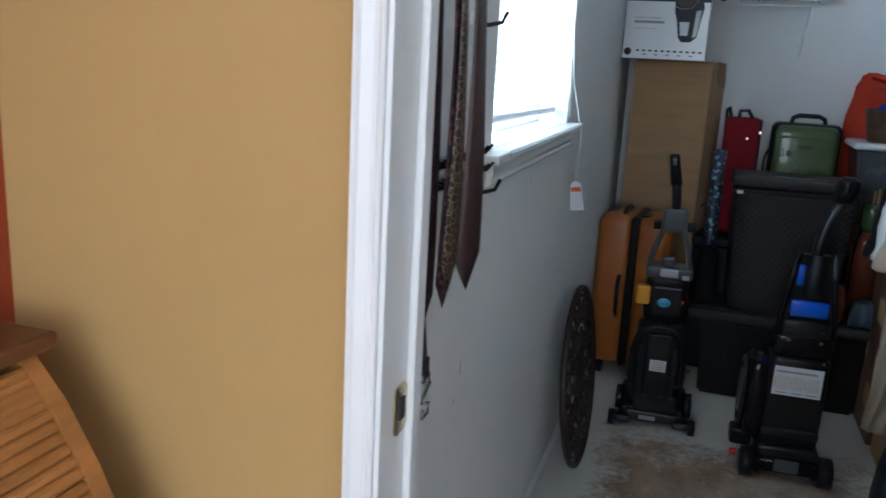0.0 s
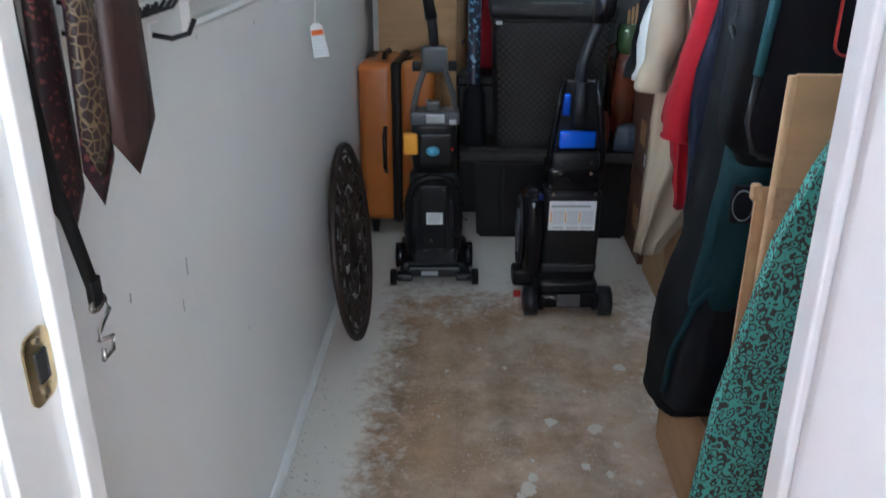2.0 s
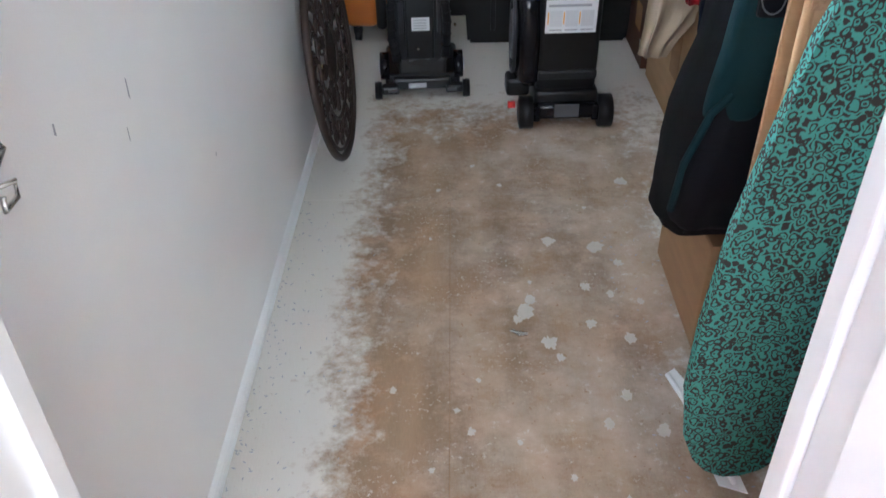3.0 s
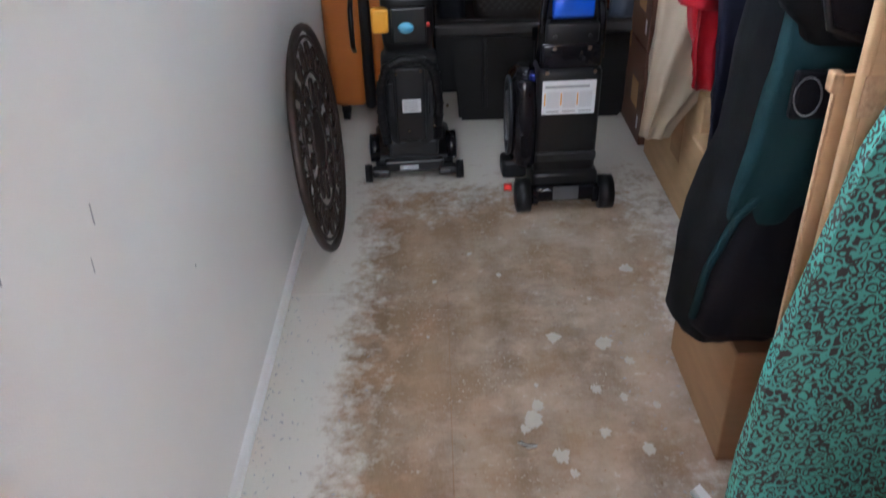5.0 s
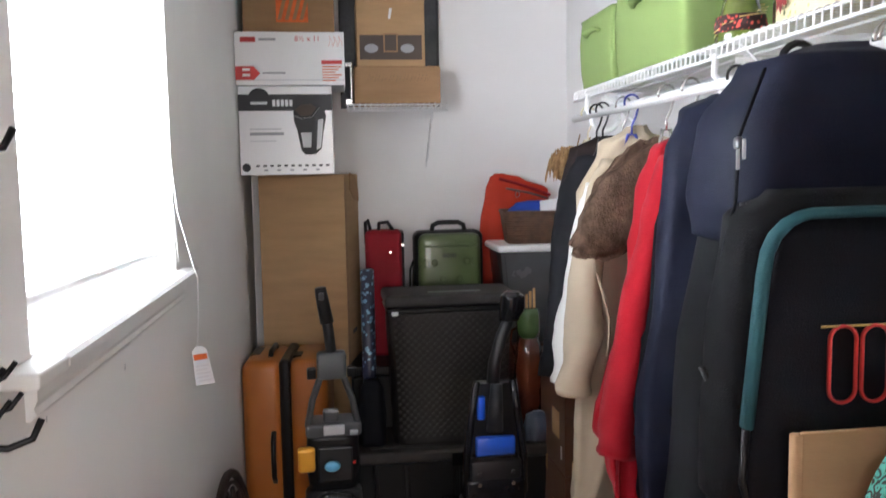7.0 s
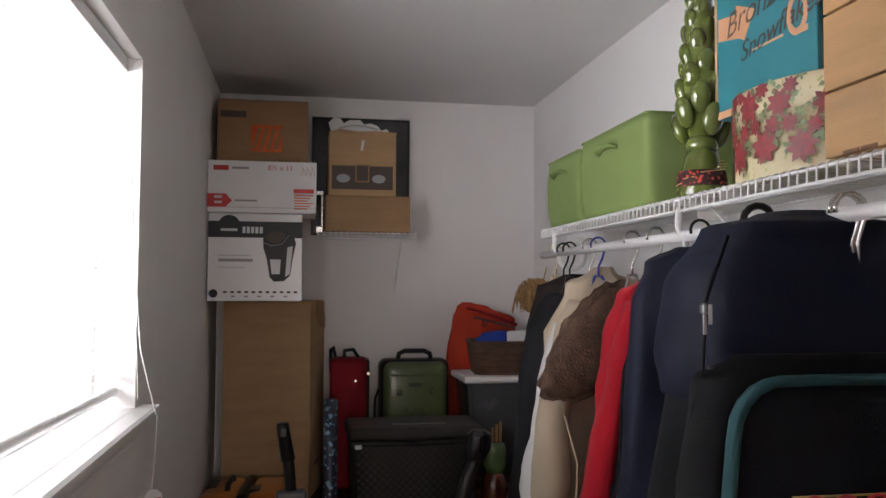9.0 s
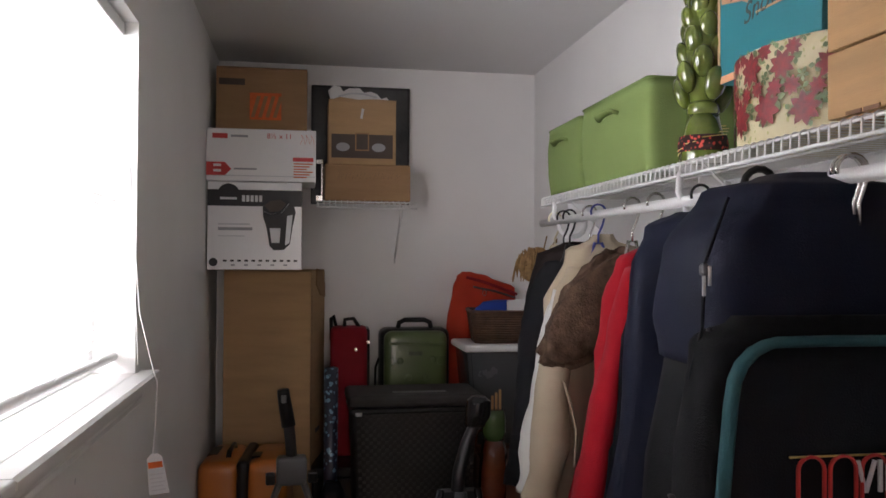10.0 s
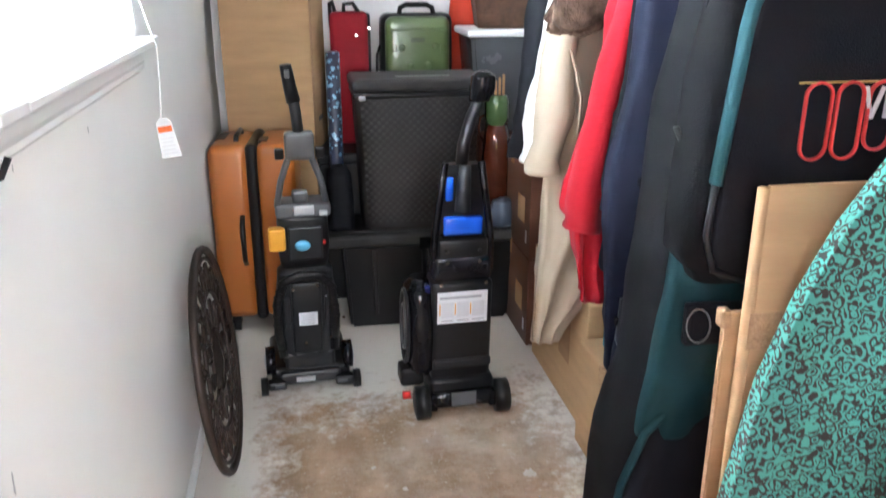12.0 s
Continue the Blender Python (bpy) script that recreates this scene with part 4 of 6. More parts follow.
for x0, z0, x1, z1 in ((-0.014, 0, 0.018, 0.03), (-0.014, 0.17, 0.018, 0.19), (0.008, 0.03, 0.018, 0.17)):
    part("frame_bar", box(B(), x0, -0.008, z0, x1, 0.008, z1, 0.003), STEEL, sf)

# ---- luggage and bins below ----
oc = thing("orange_suitcase", "burnt orange hard-shell suitcase with black trim on spinner wheels", "suitcase", (0.180, 3.90, 0.0), -4)
for x0, x1 in ((-0.165, -0.006), (0.012, 0.165)):
    part("shell", box(B(), x0, -0.175, 0.065, x1, 0.165, 0.775, 0.040, 5), ORANGE_CASE, oc, "", True)
part("zip_band", box(B(), -0.020, -0.179, 0.060, 0.026, 0.169, 0.779, 0.020, 3), BLACK, oc, "black zip band round the middle")
part("side_handle", tube(B(), [(-0.045, -0.172, 0.30), (-0.045, -0.200, 0.33), (-0.045, -0.204, 0.40), (-0.045, -0.200, 0.47), (-0.045, -0.172, 0.50)], 0.010, 8, flat=0.7), BLACK, oc, "black side handle", True)
part("top_handle", tube(B(), [(-0.060, -0.09, 0.772), (-0.060, -0.07, 0.792), (-0.060, 0.06, 0.792), (-0.060, 0.08, 0.772)], 0.010, 8), BLACK, oc, "black top handle", True)
part("lock", box(B(), 0.026, -0.100, 0.765, 0.060, -0.02, 0.780, 0.004), BLACK, oc)
part("corner_guard", box(B(), -0.152, -0.05, 0.735, -0.10, 0.11, 0.776, 0.012), BLACK, oc)
for x in (-0.105, 0.105):
    for y in (-0.130, 0.125):
        wheel = part("wheel", rod(B(), (x - 0.012, y, 0.026), (x + 0.012, y, 0.026), 0.026, seg=18), BLACK, oc, "", True)
        part("wheel_fork", box(B(), x - 0.018, y - 0.016, 0.034, x + 0.018, y + 0.016, 0.070, 0.004), BLACK, wheel)

tote = thing("storage_tote", "black plastic storage tote with a dusty lid on the floor", "storage bin", (0.83, 3.86, 0.0))
bm = B()
v0 = [(-0.305, -0.145), (0.355, -0.145), (0.355, 0.135), (-0.305, 0.135)]
lo = [bm.verts.new((x, y, 0.0)) for x, y in v0]
hi = [bm.verts.new((x * 1.07, y * 1.07, 0.36)) for x, y in v0]
for k in range(4):
    bm.faces.new((lo[k], lo[(k + 1) % 4], hi[(k + 1) % 4], hi[k]))
bm.faces.new(lo), bm.faces.new(hi)
bmesh.ops.bevel(bm, geom=bm.edges[:], offset=0.012, segments=2, affect="EDGES")
part("tub", bm, TOTE, tote)
part("lid", box(B(), -0.390, -0.165, 0.352, 0.385, 0.155, 0.402, 0.014, 3), DUSTY, tote, "dusty black lid")
part("lid_panel", box(B(), -0.340, -0.120, 0.402, 0.335, 0.110, 0.408, 0.004), DUSTY, tote)
for x in (-0.2, 0.0, 0.2):
    part("rib", box(B(), x - 0.01, -0.158, 0.06, x + 0.01, -0.146, 0.34, 0.004), TOTE, tote)
part("latch", box(B(), -0.02, -0.172, 0.335, 0.06, -0.162, 0.385, 0.003), BLACK_GLOSS, tote)

hamper = thing("lidded_hamper", "dark woven-plastic bin with a flat lid standing on the tote", "bin", (0.822, 3.865, 0.4085))
bm = B()
rings = []
for z, f in ((0.0, 0.90), (0.012, 0.915), (0.25, 0.955), (0.535, 1.0)):
    rings.append((0, 0, z, 0.250 * f, 0.135 * f))
loft(bm, rings[::-1], 48, 5.0)
part("basket", bm, HAMPER, hamper, "tapered woven body")
rows_h = B()
for k in range(34):
    z = 0.03 + k * 0.0148
    f = 0.915 + 0.085 * z / 0.535
    for j in range(30):
        if (j + k) % 2:
            x = (-0.23 + j * 0.0155) * f
            box(rows_h, x, -0.1368 * f - 0.0016, z, x + 0.0125, -0.1368 * f + 0.001, z + 0.0115)
tagged(part("weave", rows_h, DUSTY, hamper, "basket weave texture of the front"), kind="stuff")
part("rim", box(B(), -0.256, -0.142, 0.528, 0.256, 0.142, 0.552, 0.010), BLACK, hamper)
part("lid", box(B(), -0.262, -0.148, 0.553, 0.262, 0.148, 0.602, 0.018, 3), DUSTY, hamper, "flat dusty lid")
part("lid_label", box(B(), -0.085, -0.090, 0.6025, 0.125, -0.050, 0.604), GREY_PL, hamper, "pale strip label")
part("clip", box(B(), -0.236, -0.1485, 0.525, -0.210, -0.142, 0.540, 0.002), LIGHT_GREY, hamper)

wrap = thing("gift_wrap_roll", "roll of dark blue patterned gift wrap standing on end", "gift wrap", (0.500, 3.88, 0.4085))
part("roll", spin(B(), [(0.026, 0), (0.028, 0.004), (0.028, 0.69), (0.020, 0.694), (0.012, 0.690)], 20), BLUE_WRAP, wrap, "", True)
sb = thing("black_bag", "slumped black cloth bag between the carton and the hamper", "bag", (0.505, 3.80, 0.4085))
part("cloth", loft(B(), [(0, 0, 0.26, 0.030, 0.020), (0, 0, 0.22, 0.046, 0.035), (0, 0, 0.1, 0.052, 0.045), (0, 0, 0.0, 0.055, 0.048)], 24, 2.4, 0.006, 5), BAG_BLACK, sb, "", True)

base = thing("footlocker", "plain black footlocker behind the tote carrying the small suitcases", "footlocker", (0.765, 4.245, 0.0))
part("body", box(B(), -0.335, -0.205, 0, 0.335, 0.205, 0.62, 0.01), TOTE, base)
part("lid", box(B(), -0.340, -0.210, 0.6205, 0.340, 0.210, 0.665, 0.008), TOTE, base)
rb = thing("red_suitcase", "dark red soft-sided suitcase with black straps", "suitcase", (0.592, 4.290, 0.6655), -3)
part("body", box(B(), -0.082, -0.075, 0.0, 0.082, 0.085, 0.565, 0.022, 4), RED_CLOTH, rb, "", True)
part("piping", box(B(), 0.070, -0.060, 0.01, 0.092, 0.075, 0.560, 0.010, 2), BLACK, rb)
part("carry_handle", tube(B(), [(-0.020, 0.0, 0.562), (-0.018, 0.0, 0.596), (0.020, 0.0, 0.600), (0.045, 0.0, 0.562)], 0.009, 7), BLACK, rb, "", True)
part("pull_handle", tube(B(), [(-0.078, 0.03, 0.50), (-0.080, 0.03, 0.600), (-0.070, 0.03, 0.612), (-0.058, 0.03, 0.565)], 0.008, 7), BLACK, rb, "", True)
part("zip_pull", rod(B(), (0.030, -0.0765, 0.47), (0.030, -0.081, 0.47), 0.006, seg=10), STEEL, rb)
part("zip_pull", rod(B(), (0.086, -0.062, 0.50), (0.086, -0.070, 0.50), 0.007, seg=10), STEEL, rb)

gc = thing("green_suitcase", "sage green ribbed hard-shell carry-on with a black frame", "suitcase", (0.888, 4.30, 0.6655))
part("shell", box(B(), -0.142, -0.080, 0.012, 0.142, 0.020, 0.545, 0.035, 5), GREEN_CASE, gc, "", True)
part("frame", box(B(), -0.158, -0.045, 0.004, 0.158, 0.090, 0.556, 0.034, 4), BLACK, gc, "black zipped frame", True)
part("handle", tube(B(), [(-0.075, -0.01, 0.555), (-0.070, -0.01, 0.580), (-0.045, -0.01, 0.592), (0.045, -0.01, 0.592), (0.070, -0.01, 0.580), (0.075, -0.01, 0.555)], 0.011, 8), BLACK, gc, "black carry handle", True)
for x, z in ((-0.072, 0.415), (0.074, 0.420), (-0.035, 0.340), (0.040, 0.340), (-0.072, 0.25), (0.074, 0.25)):
    part("dimple", spin(B(), [(0.001, 0.004), (0.008, 0.004), (0.014, 0.0025), (0.017, -0.003)], 16), GREEN_CASE, gc, "", True).matrix_local = Matrix.Translation((x, -0.080, z)) @ Matrix.Rotation(radians(90), 4, "X")
for s in (-1, 1):
    part("groove", tube(B(), [(s * 0.128, -0.0808, 0.43), (s * 0.100, -0.0812, 0.43), (s * 0.098, -0.0812, 0.40), (s * 0.128, -0.0808, 0.395)], 0.003, 6), GREEN_CASE, gc, "", True)
part("brow", box(B(), -0.125, -0.0835, 0.485, 0.125, -0.078, 0.497, 0.003), GREEN_CASE, gc)
for k in range(4):
    part("badge_letter", tube(B(), [(-0.026 + 0.015 * k + 0.006 * math.cos(a), -0.0815, 0.447 + 0.007 * math.sin(a)) for a in (q * math.tau / 10 for q in range(10))], 0.0018, 5, True), BLACK, gc)
part("side_strap", tube(B(), [(-0.160, 0.0, 0.42), (-0.176, -0.01, 0.38), (-0.178, -0.01, 0.30), (-0.162, 0.0, 0.26)], 0.006, 6), BLACK, gc)

under = thing("lower_storage_box", "brown storage box underneath the smoky tub", "storage bin", (1.290, 4.185, 0.0))
part("body", box(B(), -0.170, -0.150, 0, 0.190, 0.150, 0.70, 0.01), TRUNK, under)
part("lid", box(B(), -0.176, -0.156, 0.7005, 0.196, 0.156, 0.735, 0.006), TRUNK, under)
tub = thing("smoky_tub", "smoky grey storage tub with a white lid", "storage bin", (1.285, 4.175, 0.7355))
bm = B()
lo = [bm.verts.new((x, y, 0.0)) for x, y in ((-0.165, -0.125), (0.185, -0.125), (0.185, 0.135), (-0.165, 0.135))]
hi = [bm.verts.new((x, y, 0.41)) for x, y in ((-0.205, -0.155), (0.200, -0.155), (0.200, 0.150), (-0.205, 0.150))]
for k in range(4):
    bm.faces.new((lo[k], lo[(k + 1) % 4], hi[(k + 1) % 4], hi[k]))
bm.faces.new(lo), bm.faces.new(hi)
bmesh.ops.bevel(bm, geom=bm.edges[:], offset=0.015, segments=2, affect="EDGES")
part("tub", bm, SMOKE, tub)
part("lid", box(B(), -0.222, -0.172, 0.402, 0.206, 0.160, 0.432, 0.012, 3), WHITE_CARD, tub, "white snap lid")

bk = thing("wicker_basket", "dark woven wicker basket full of papers on the tub", "basket", (1.285, 4.165, 1.168), -6)
def basket_ring(z, g):
    f = 0.88 + 0.12 * z / 0.13
    pts = rounded(-0.165 * f, -0.115 * f, 0.165 * f, 0.115 * f, 0.03, 4)
    out = []
    for k, (x, y) in enumerate(pts):
        nx, ny = pts[(k + 1) % len(pts)]
        for j in range(5):
            t = j / 5
            out.append((x + (nx - x) * t, y + (ny - y) * t, z))
    return [(x * (1 + 0.012 * (-1) ** (k + g)), y * (1 + 0.017 * (-1) ** (k + g)), z) for k, (x, y, z) in enumerate(out)]
for g in range(13):
    part("weaver", tube(B(), basket_ring(0.004 + 0.0102 * g, g), 0.0055, 5, True), WICKER, bk, "", True)
part("rim", tube(B(), [(x, y, 0.138) for x, y in rounded(-0.168, -0.118, 0.168, 0.118, 0.03, 4)], 0.008, 6, True), WICKER, bk, "", True)
part("base", box(B(), -0.14, -0.098, 0, 0.14, 0.098, 0.004), WICKER, bk)
pp = thing("paper_pad", "white paper pads standing in the basket", "paper", (1.345, 4.130, 1.176), -8)
part("pad", prism(B(), [(-0.06, 0), (0.07, 0), (0.085, 0.19), (-0.065, 0.175)], "y", -0.012, 0.012), WHITE_CARD, pp)
bc = thing("blue_cloth", "royal blue bundle of cloth in the basket", "cloth", (1.255, 4.20, 1.176))
part("bundle", loft(B(), [(0.02, 0, 0.175, 0.04, 0.02), (0.015, 0, 0.165, 0.085, 0.04), (0, 0, 0.13, 0.105, 0.05), (0, 0, 0.0, 0.10, 0.05)], 28, 2.4, 0.008, 5), BLUE_CLOTH, bc, "", True)

ob_ = thing("orange_bag", "orange-red nylon bag slumped against the end wall", "bag", (1.235, 4.405, 0.93))
part("body", loft(B(), [(-0.085, 0, 0.545, 0.022, 0.02), (-0.055, 0, 0.525, 0.075, 0.030), (0.0, 0, 0.470, 0.150, 0.040), (-0.005, 0, 0.30, 0.175, 0.045), (-0.03, 0, 0.10, 0.170, 0.045), (-0.04, 0, 0.0, 0.16, 0.04)], 36, 2.8, 0.006, 6), ORANGE_CLOTH, ob_, "", True)
part("handle_loop", tube(B(), [(-0.09, -0.03, 0.52), (-0.02, -0.05, 0.50), (0.07, -0.052, 0.47), (0.15, -0.045, 0.44)], 0.008, 6), RED_CLOTH, ob_, "", True)
part("grey_band", tube(B(), [(-0.06, -0.040, 0.475), (0.04, -0.052, 0.455), (0.14, -0.045, 0.425)], 0.013, 6, flat=0.4), GREY_PL, ob_)
part("ring", tube(B(), [(-0.01 + 0.010 * math.cos(a), -0.058, 0.447 + 0.013 * math.sin(a)) for a in (k * math.tau / 12 for k in range(12))], 0.002, 5, True), STEEL, ob_)
part("strap_end", tube(B(), [(-0.13, -0.045, 0.10), (-0.10, -0.06, 0.05), (-0.14, -0.06, 0.0), (-0.07, -0.06, -0.02)], 0.009, 6), BLACK, ob_)
stand = thing("wall_box", "dark box behind the tubs under the orange bag", "box", (1.235, 4.405, 0.0))
part("body", box(B(), -0.19, -0.055, 0, 0.22, 0.055, 0.915, 0.004), TOTE, stand)

sc = tagged(part("straw_scarecrow_doll", B(), STRAW), "small straw doll with raffia hair standing on the tub", "doll")
bm = bmesh.new()
cx, cy, cz = 1.390, 4.075, 1.168
spin(bm, [(0.05, cz), (0.055, cz + 0.05), (0.040, cz + 0.17), (0.03, cz + 0.24), (0.018, cz + 0.26)], 14, cx, cy)
bmesh.ops.create_uvsphere(bm, u_segments=18, v_segments=12, radius=0.072, matrix=Matrix.Translation((cx, cy, cz + 0.335)))
for k in range(170):
    a, b = rng.uniform(0, math.tau), rng.uniform(-0.15, 1.3)
    d = Vector((math.cos(a) * math.cos(b), math.sin(a) * math.cos(b), math.sin(b)))
    p = Vector((cx, cy, cz + 0.34)) + d * 0.068
    q = p + Vector((d.x * 0.03, d.y * 0.03, -0.075 + 0.02 * rng.random()))
    tube(bm, [p, p + d * 0.016, q], 0.0026, 4)
for k in range(26):
    a = rng.uniform(-0.9, 0.9)
    tube(bm, [(cx + 0.045, cy, cz + 0.385), (cx + 0.07 + 0.055 * math.cos(a), cy + 0.03 * math.sin(3 * a), cz + 0.395 + 0.07 * math.sin(a) + 0.02 * rng.random())], 0.0022, 4)
tube(bm, [(cx + 0.03, cy, cz + 0.37), (cx + 0.055, cy, cz + 0.47)], 0.003, 5)
bm.to_mesh(sc.data)
bm.free()
sc.data.materials.clear()
sc.data.materials.append(HAIR)

jar = thing("glazed_jug", "amber red glazed jug with a green neck on the tote lid", "jug", (1.150, 3.83, 0.4085))
part("body", spin(B(), [(0.040, 0), (0.050, 0.01), (0.060, 0.10), (0.062, 0.22), (0.056, 0.34), (0.045, 0.40)], 24), JAR_RED, jar, "", True)
part("neck", spin(B(), [(0.046, 0.40), (0.050, 0.43), (0.050, 0.49), (0.044, 0.52), (0.040, 0.521)], 24), JAR_GREEN, jar, "green glass neck", True)
part("handle", tube(B(), [(-0.046, 0, 0.44), (-0.070, -0.01, 0.43), (-0.078, -0.01, 0.38), (-0.055, -0.005, 0.33)], 0.005, 6), JAR_RED, jar, "", True)
for k in range(3):
    part("stick", box(B(), -0.012 + 0.016 * k, -0.006, 0.45, -0.002 + 0.016 * k, 0.0, 0.575 + 0.012 * k, 0.001), PINE, jar, "wooden stick")
bundle = thing("plastic_bundle", "slate blue plastic bag bundled beside the jug on the tote lid", "plastic bag", (1.165, 3.735, 0.4085))
part("bag", loft(B(), [(0.0, 0, 0.115, 0.02, 0.015), (0.0, 0, 0.10, 0.05, 0.03), (0.005, 0, 0.05, 0.065, 0.04), (0.0, 0, 0.0, 0.06, 0.035)], 28, 2.3, 0.008, 6), shade("slate_blue_plastic", (0.045, 0.060, 0.085), 0.3), bundle, "", True)
crock = thing("amber_crock", "low amber crock beside the jug on the tote lid", "jug", (1.055, 3.745, 0.4085))
part("body", spin(B(), [(0.030, 0), (0.036, 0.03), (0.038, 0.10), (0.030, 0.15), (0.022, 0.17)], 20), JAR_RED, crock, "", True)

# ---- things along the hanging rod ----
RX, RZ = 1.205, 1.657


def wpart(name, bm, mat, parent, label="", smooth=False, crease=0.0, stretch=1.0):
    """A part given in world places, under a thing that stands unturned; cloth gets creases."""
    if crease:
        crumple(bm, crease, len(bpy.data.objects) * 0.7, stretch)
    bmesh.ops.translate(bm, verts=bm.verts, vec=-parent.matrix_world.translation)
    return part(name, bm, mat, parent, label, smooth)


shelf, at = wire_shelf("long_wire_shelf", "long white wire shelf above the hanging rod", (FY1 + 0.005, 3.325), 0.304, 1.742, "y", W)
for y in (1.30, 2.20, 3.10):
    part("support_strut", tube(B(), [at(y, 0.292, -0.010), at(y, 0.270, -0.03), at(y, 0.012, -0.260), at(y, 0.004, -0.285)], 0.0040, 6, flat=0.7), WIRE, shelf)
rail = thing("hanging_rod", "white metal clothes rod clipped under the wire shelf", "clothes rod", (RX, 2.1, RZ))
wpart("rod", rod(B(), (RX, FY1 + 0.006, RZ), (RX, 3.345, RZ), 0.0125, seg=20), WIRE, rail, "", True)
for y in (1.36, 2.27, 3.16):
    loop = [(RX + 0.045 + 0.045 * math.cos(a), y, RZ - 0.012 + 0.040 * math.sin(a)) for a in (radians(150 + 25 * k) for k in range(10))]
    clip = wpart("hook_clip", tube(B(), [(RX - 0.012, y, RZ + 0.062), (RX - 0.016, y, RZ + 0.02)] + loop[1:] + [(RX + 0.10, y, RZ + 0.045)], 0.004, 8, flat=2.0), WIRE, rail, "white curved plastic clip", True)
    wpart("clip_web", box(B(), RX + 0.03, y - 0.002, RZ + 0.034, RX + 0.09, y + 0.002, RZ + 0.056, 0.002), WIRE, rail)


def hanger(y, mat, label, tilt=0.0, span=0.11):
    h = thing("clothes_hanger", label, "clothes hanger", (RX, y, RZ), group="hangers on the rod")
    hk = [(0.022 * math.cos(a), 0, 0.0075 + 0.022 * math.sin(a)) for a in (radians(200 - 25 * k) for k in range(9))]
    part("hook", tube(B(), hk + [(0.012, 0, -0.03), (0.0, 0, -0.055), (0.0, 0, -0.080)], 0.0032, 7), mat, h, "", True)
    part("shoulder_bar", tube(B(), [(-span * 0.6, tilt, -0.150), (-span * 0.3, tilt * 0.5, -0.118), (-0.01, 0, -0.080), (0.01, 0, -0.080), (span * 0.3, -tilt * 0.5, -0.118), (span * 0.6, -tilt, -0.150)], 0.005, 7), mat, h, "", True)
    return h


hanger(3.20, shade("cream_hanger_plastic", (0.62, 0.55, 0.38), 0.35), "cream plastic clothes hanger on the rod", span=0.10)
hanger(3.11, BLACK, "black plastic clothes hanger on the rod", span=0.09)
hanger(3.05, BLACK, "slim black clothes hanger on the rod", span=0.06)
hanger(2.87, STEEL, "steel clothes hanger on the rod", span=0.06)
hanger(2.80, shade("blue_hanger_plastic", (0.02, 0.03, 0.20), 0.3), "dark blue plastic clothes hanger on the rod", span=0.09)
hanger(2.56, STEEL, "steel wire clothes hanger on the rod", span=0.06)
hanger(2.42, STEEL, "chrome wire hanger on the rod", span=0.06)
hanger(2.20, BLACK, "black hanger carrying the garment bag", span=0.06)


def garment(name, label, cat, y):
    return thing(name, label, cat, (RX, y, 0.9), group="clothes on the rod")


dk = garment("dark_coat", "dark brown suede coat on a hanger", "coat", 3.10)
wpart("body", loft(B(), [(1.24, 3.10, 1.585, 0.04, 0.03), (1.25, 3.10, 1.55, 0.13, 0.05), (1.26, 3.10, 1.42, 0.175, 0.07), (1.27, 3.10, 1.2, 0.19, 0.08), (1.27, 3.10, 0.85, 0.20, 0.08), (1.27, 3.10, 0.80, 0.20, 0.08)], 44, 2.5, 0.012, 7, 1.0, 1), BROWN_WOOL, dk, "", True, crease=1)
wpart("sleeve", tube(B(), flow([(1.17, 3.05, 1.51), (1.105, 3.00, 1.38), (1.055, 2.97, 1.18), (1.025, 2.96, 0.86)]), lambda f: 0.056 + 0.010 * math.sin(6 * f), 14, flat=0.7), DARK_WOOL, dk, "", True, crease=0.85, stretch=1.3)

cr = garment("cream_coat", "long cream wool coat with a brown fur collar", "coat", 2.82)
wpart("body", loft(B(), [(1.235, 2.84, 1.60, 0.035, 0.03), (1.235, 2.84, 1.56, 0.12, 0.055), (1.235, 2.84, 1.42, 0.175, 0.075), (1.24, 2.84, 1.1, 0.185, 0.085), (1.225, 2.86, 0.75, 0.165, 0.085), (1.145, 2.88, 0.45, 0.095, 0.06), (1.095, 2.89, 0.29, 0.045, 0.04)], 48, 2.5, 0.014, 8, 0.3, 3), CREAM_CLOTH, cr, "", True, crease=1)
wpart("sleeve", tube(B(), flow([(1.16, 2.78, 1.49), (1.10, 2.76, 1.36), (1.055, 2.745, 1.20), (1.045, 2.74, 1.02), (1.02, 2.735, 0.92), (1.015, 2.735, 0.875)]), lambda f: 0.055 + 0.006 * math.sin(15 * f), 16, flat=0.85), CREAM_CLOTH, cr, "", True, crease=0.85, stretch=1.3)
wpart("lining", tube(B(), flow([(1.10, 2.82, 1.44), (1.055, 2.81, 1.30), (1.02, 2.80, 1.10), (1.0, 2.79, 0.94), (1.0, 2.79, 0.89)]), lambda f: 0.040 + 0.005 * math.sin(14 * f), 14, flat=0.6), WHITE_CLOTH, cr, "white lining of the turned-back front", True, crease=0.85, stretch=1.3)
bm = prism(B(), [(0.992, 1.262), (1.075, 1.238), (1.17, 1.270), (1.27, 1.33), (1.31, 1.45), (1.27, 1.560), (1.215, 1.575), (1.15, 1.525), (1.085, 1.44), (1.035, 1.35)], "y", 2.690, 2.750)
bmesh.ops.bevel(bm, geom=bm.edges[:], offset=0.022, segments=4, affect="EDGES")
bmesh.ops.triangulate(bm, faces=bm.faces)
bmesh.ops.subdivide_edges(bm, edges=bm.edges[:], cuts=3, use_grid_fill=True)
wpart("fur_collar", bm, FUR, cr, "deep brown fur collar", True, 1.1)
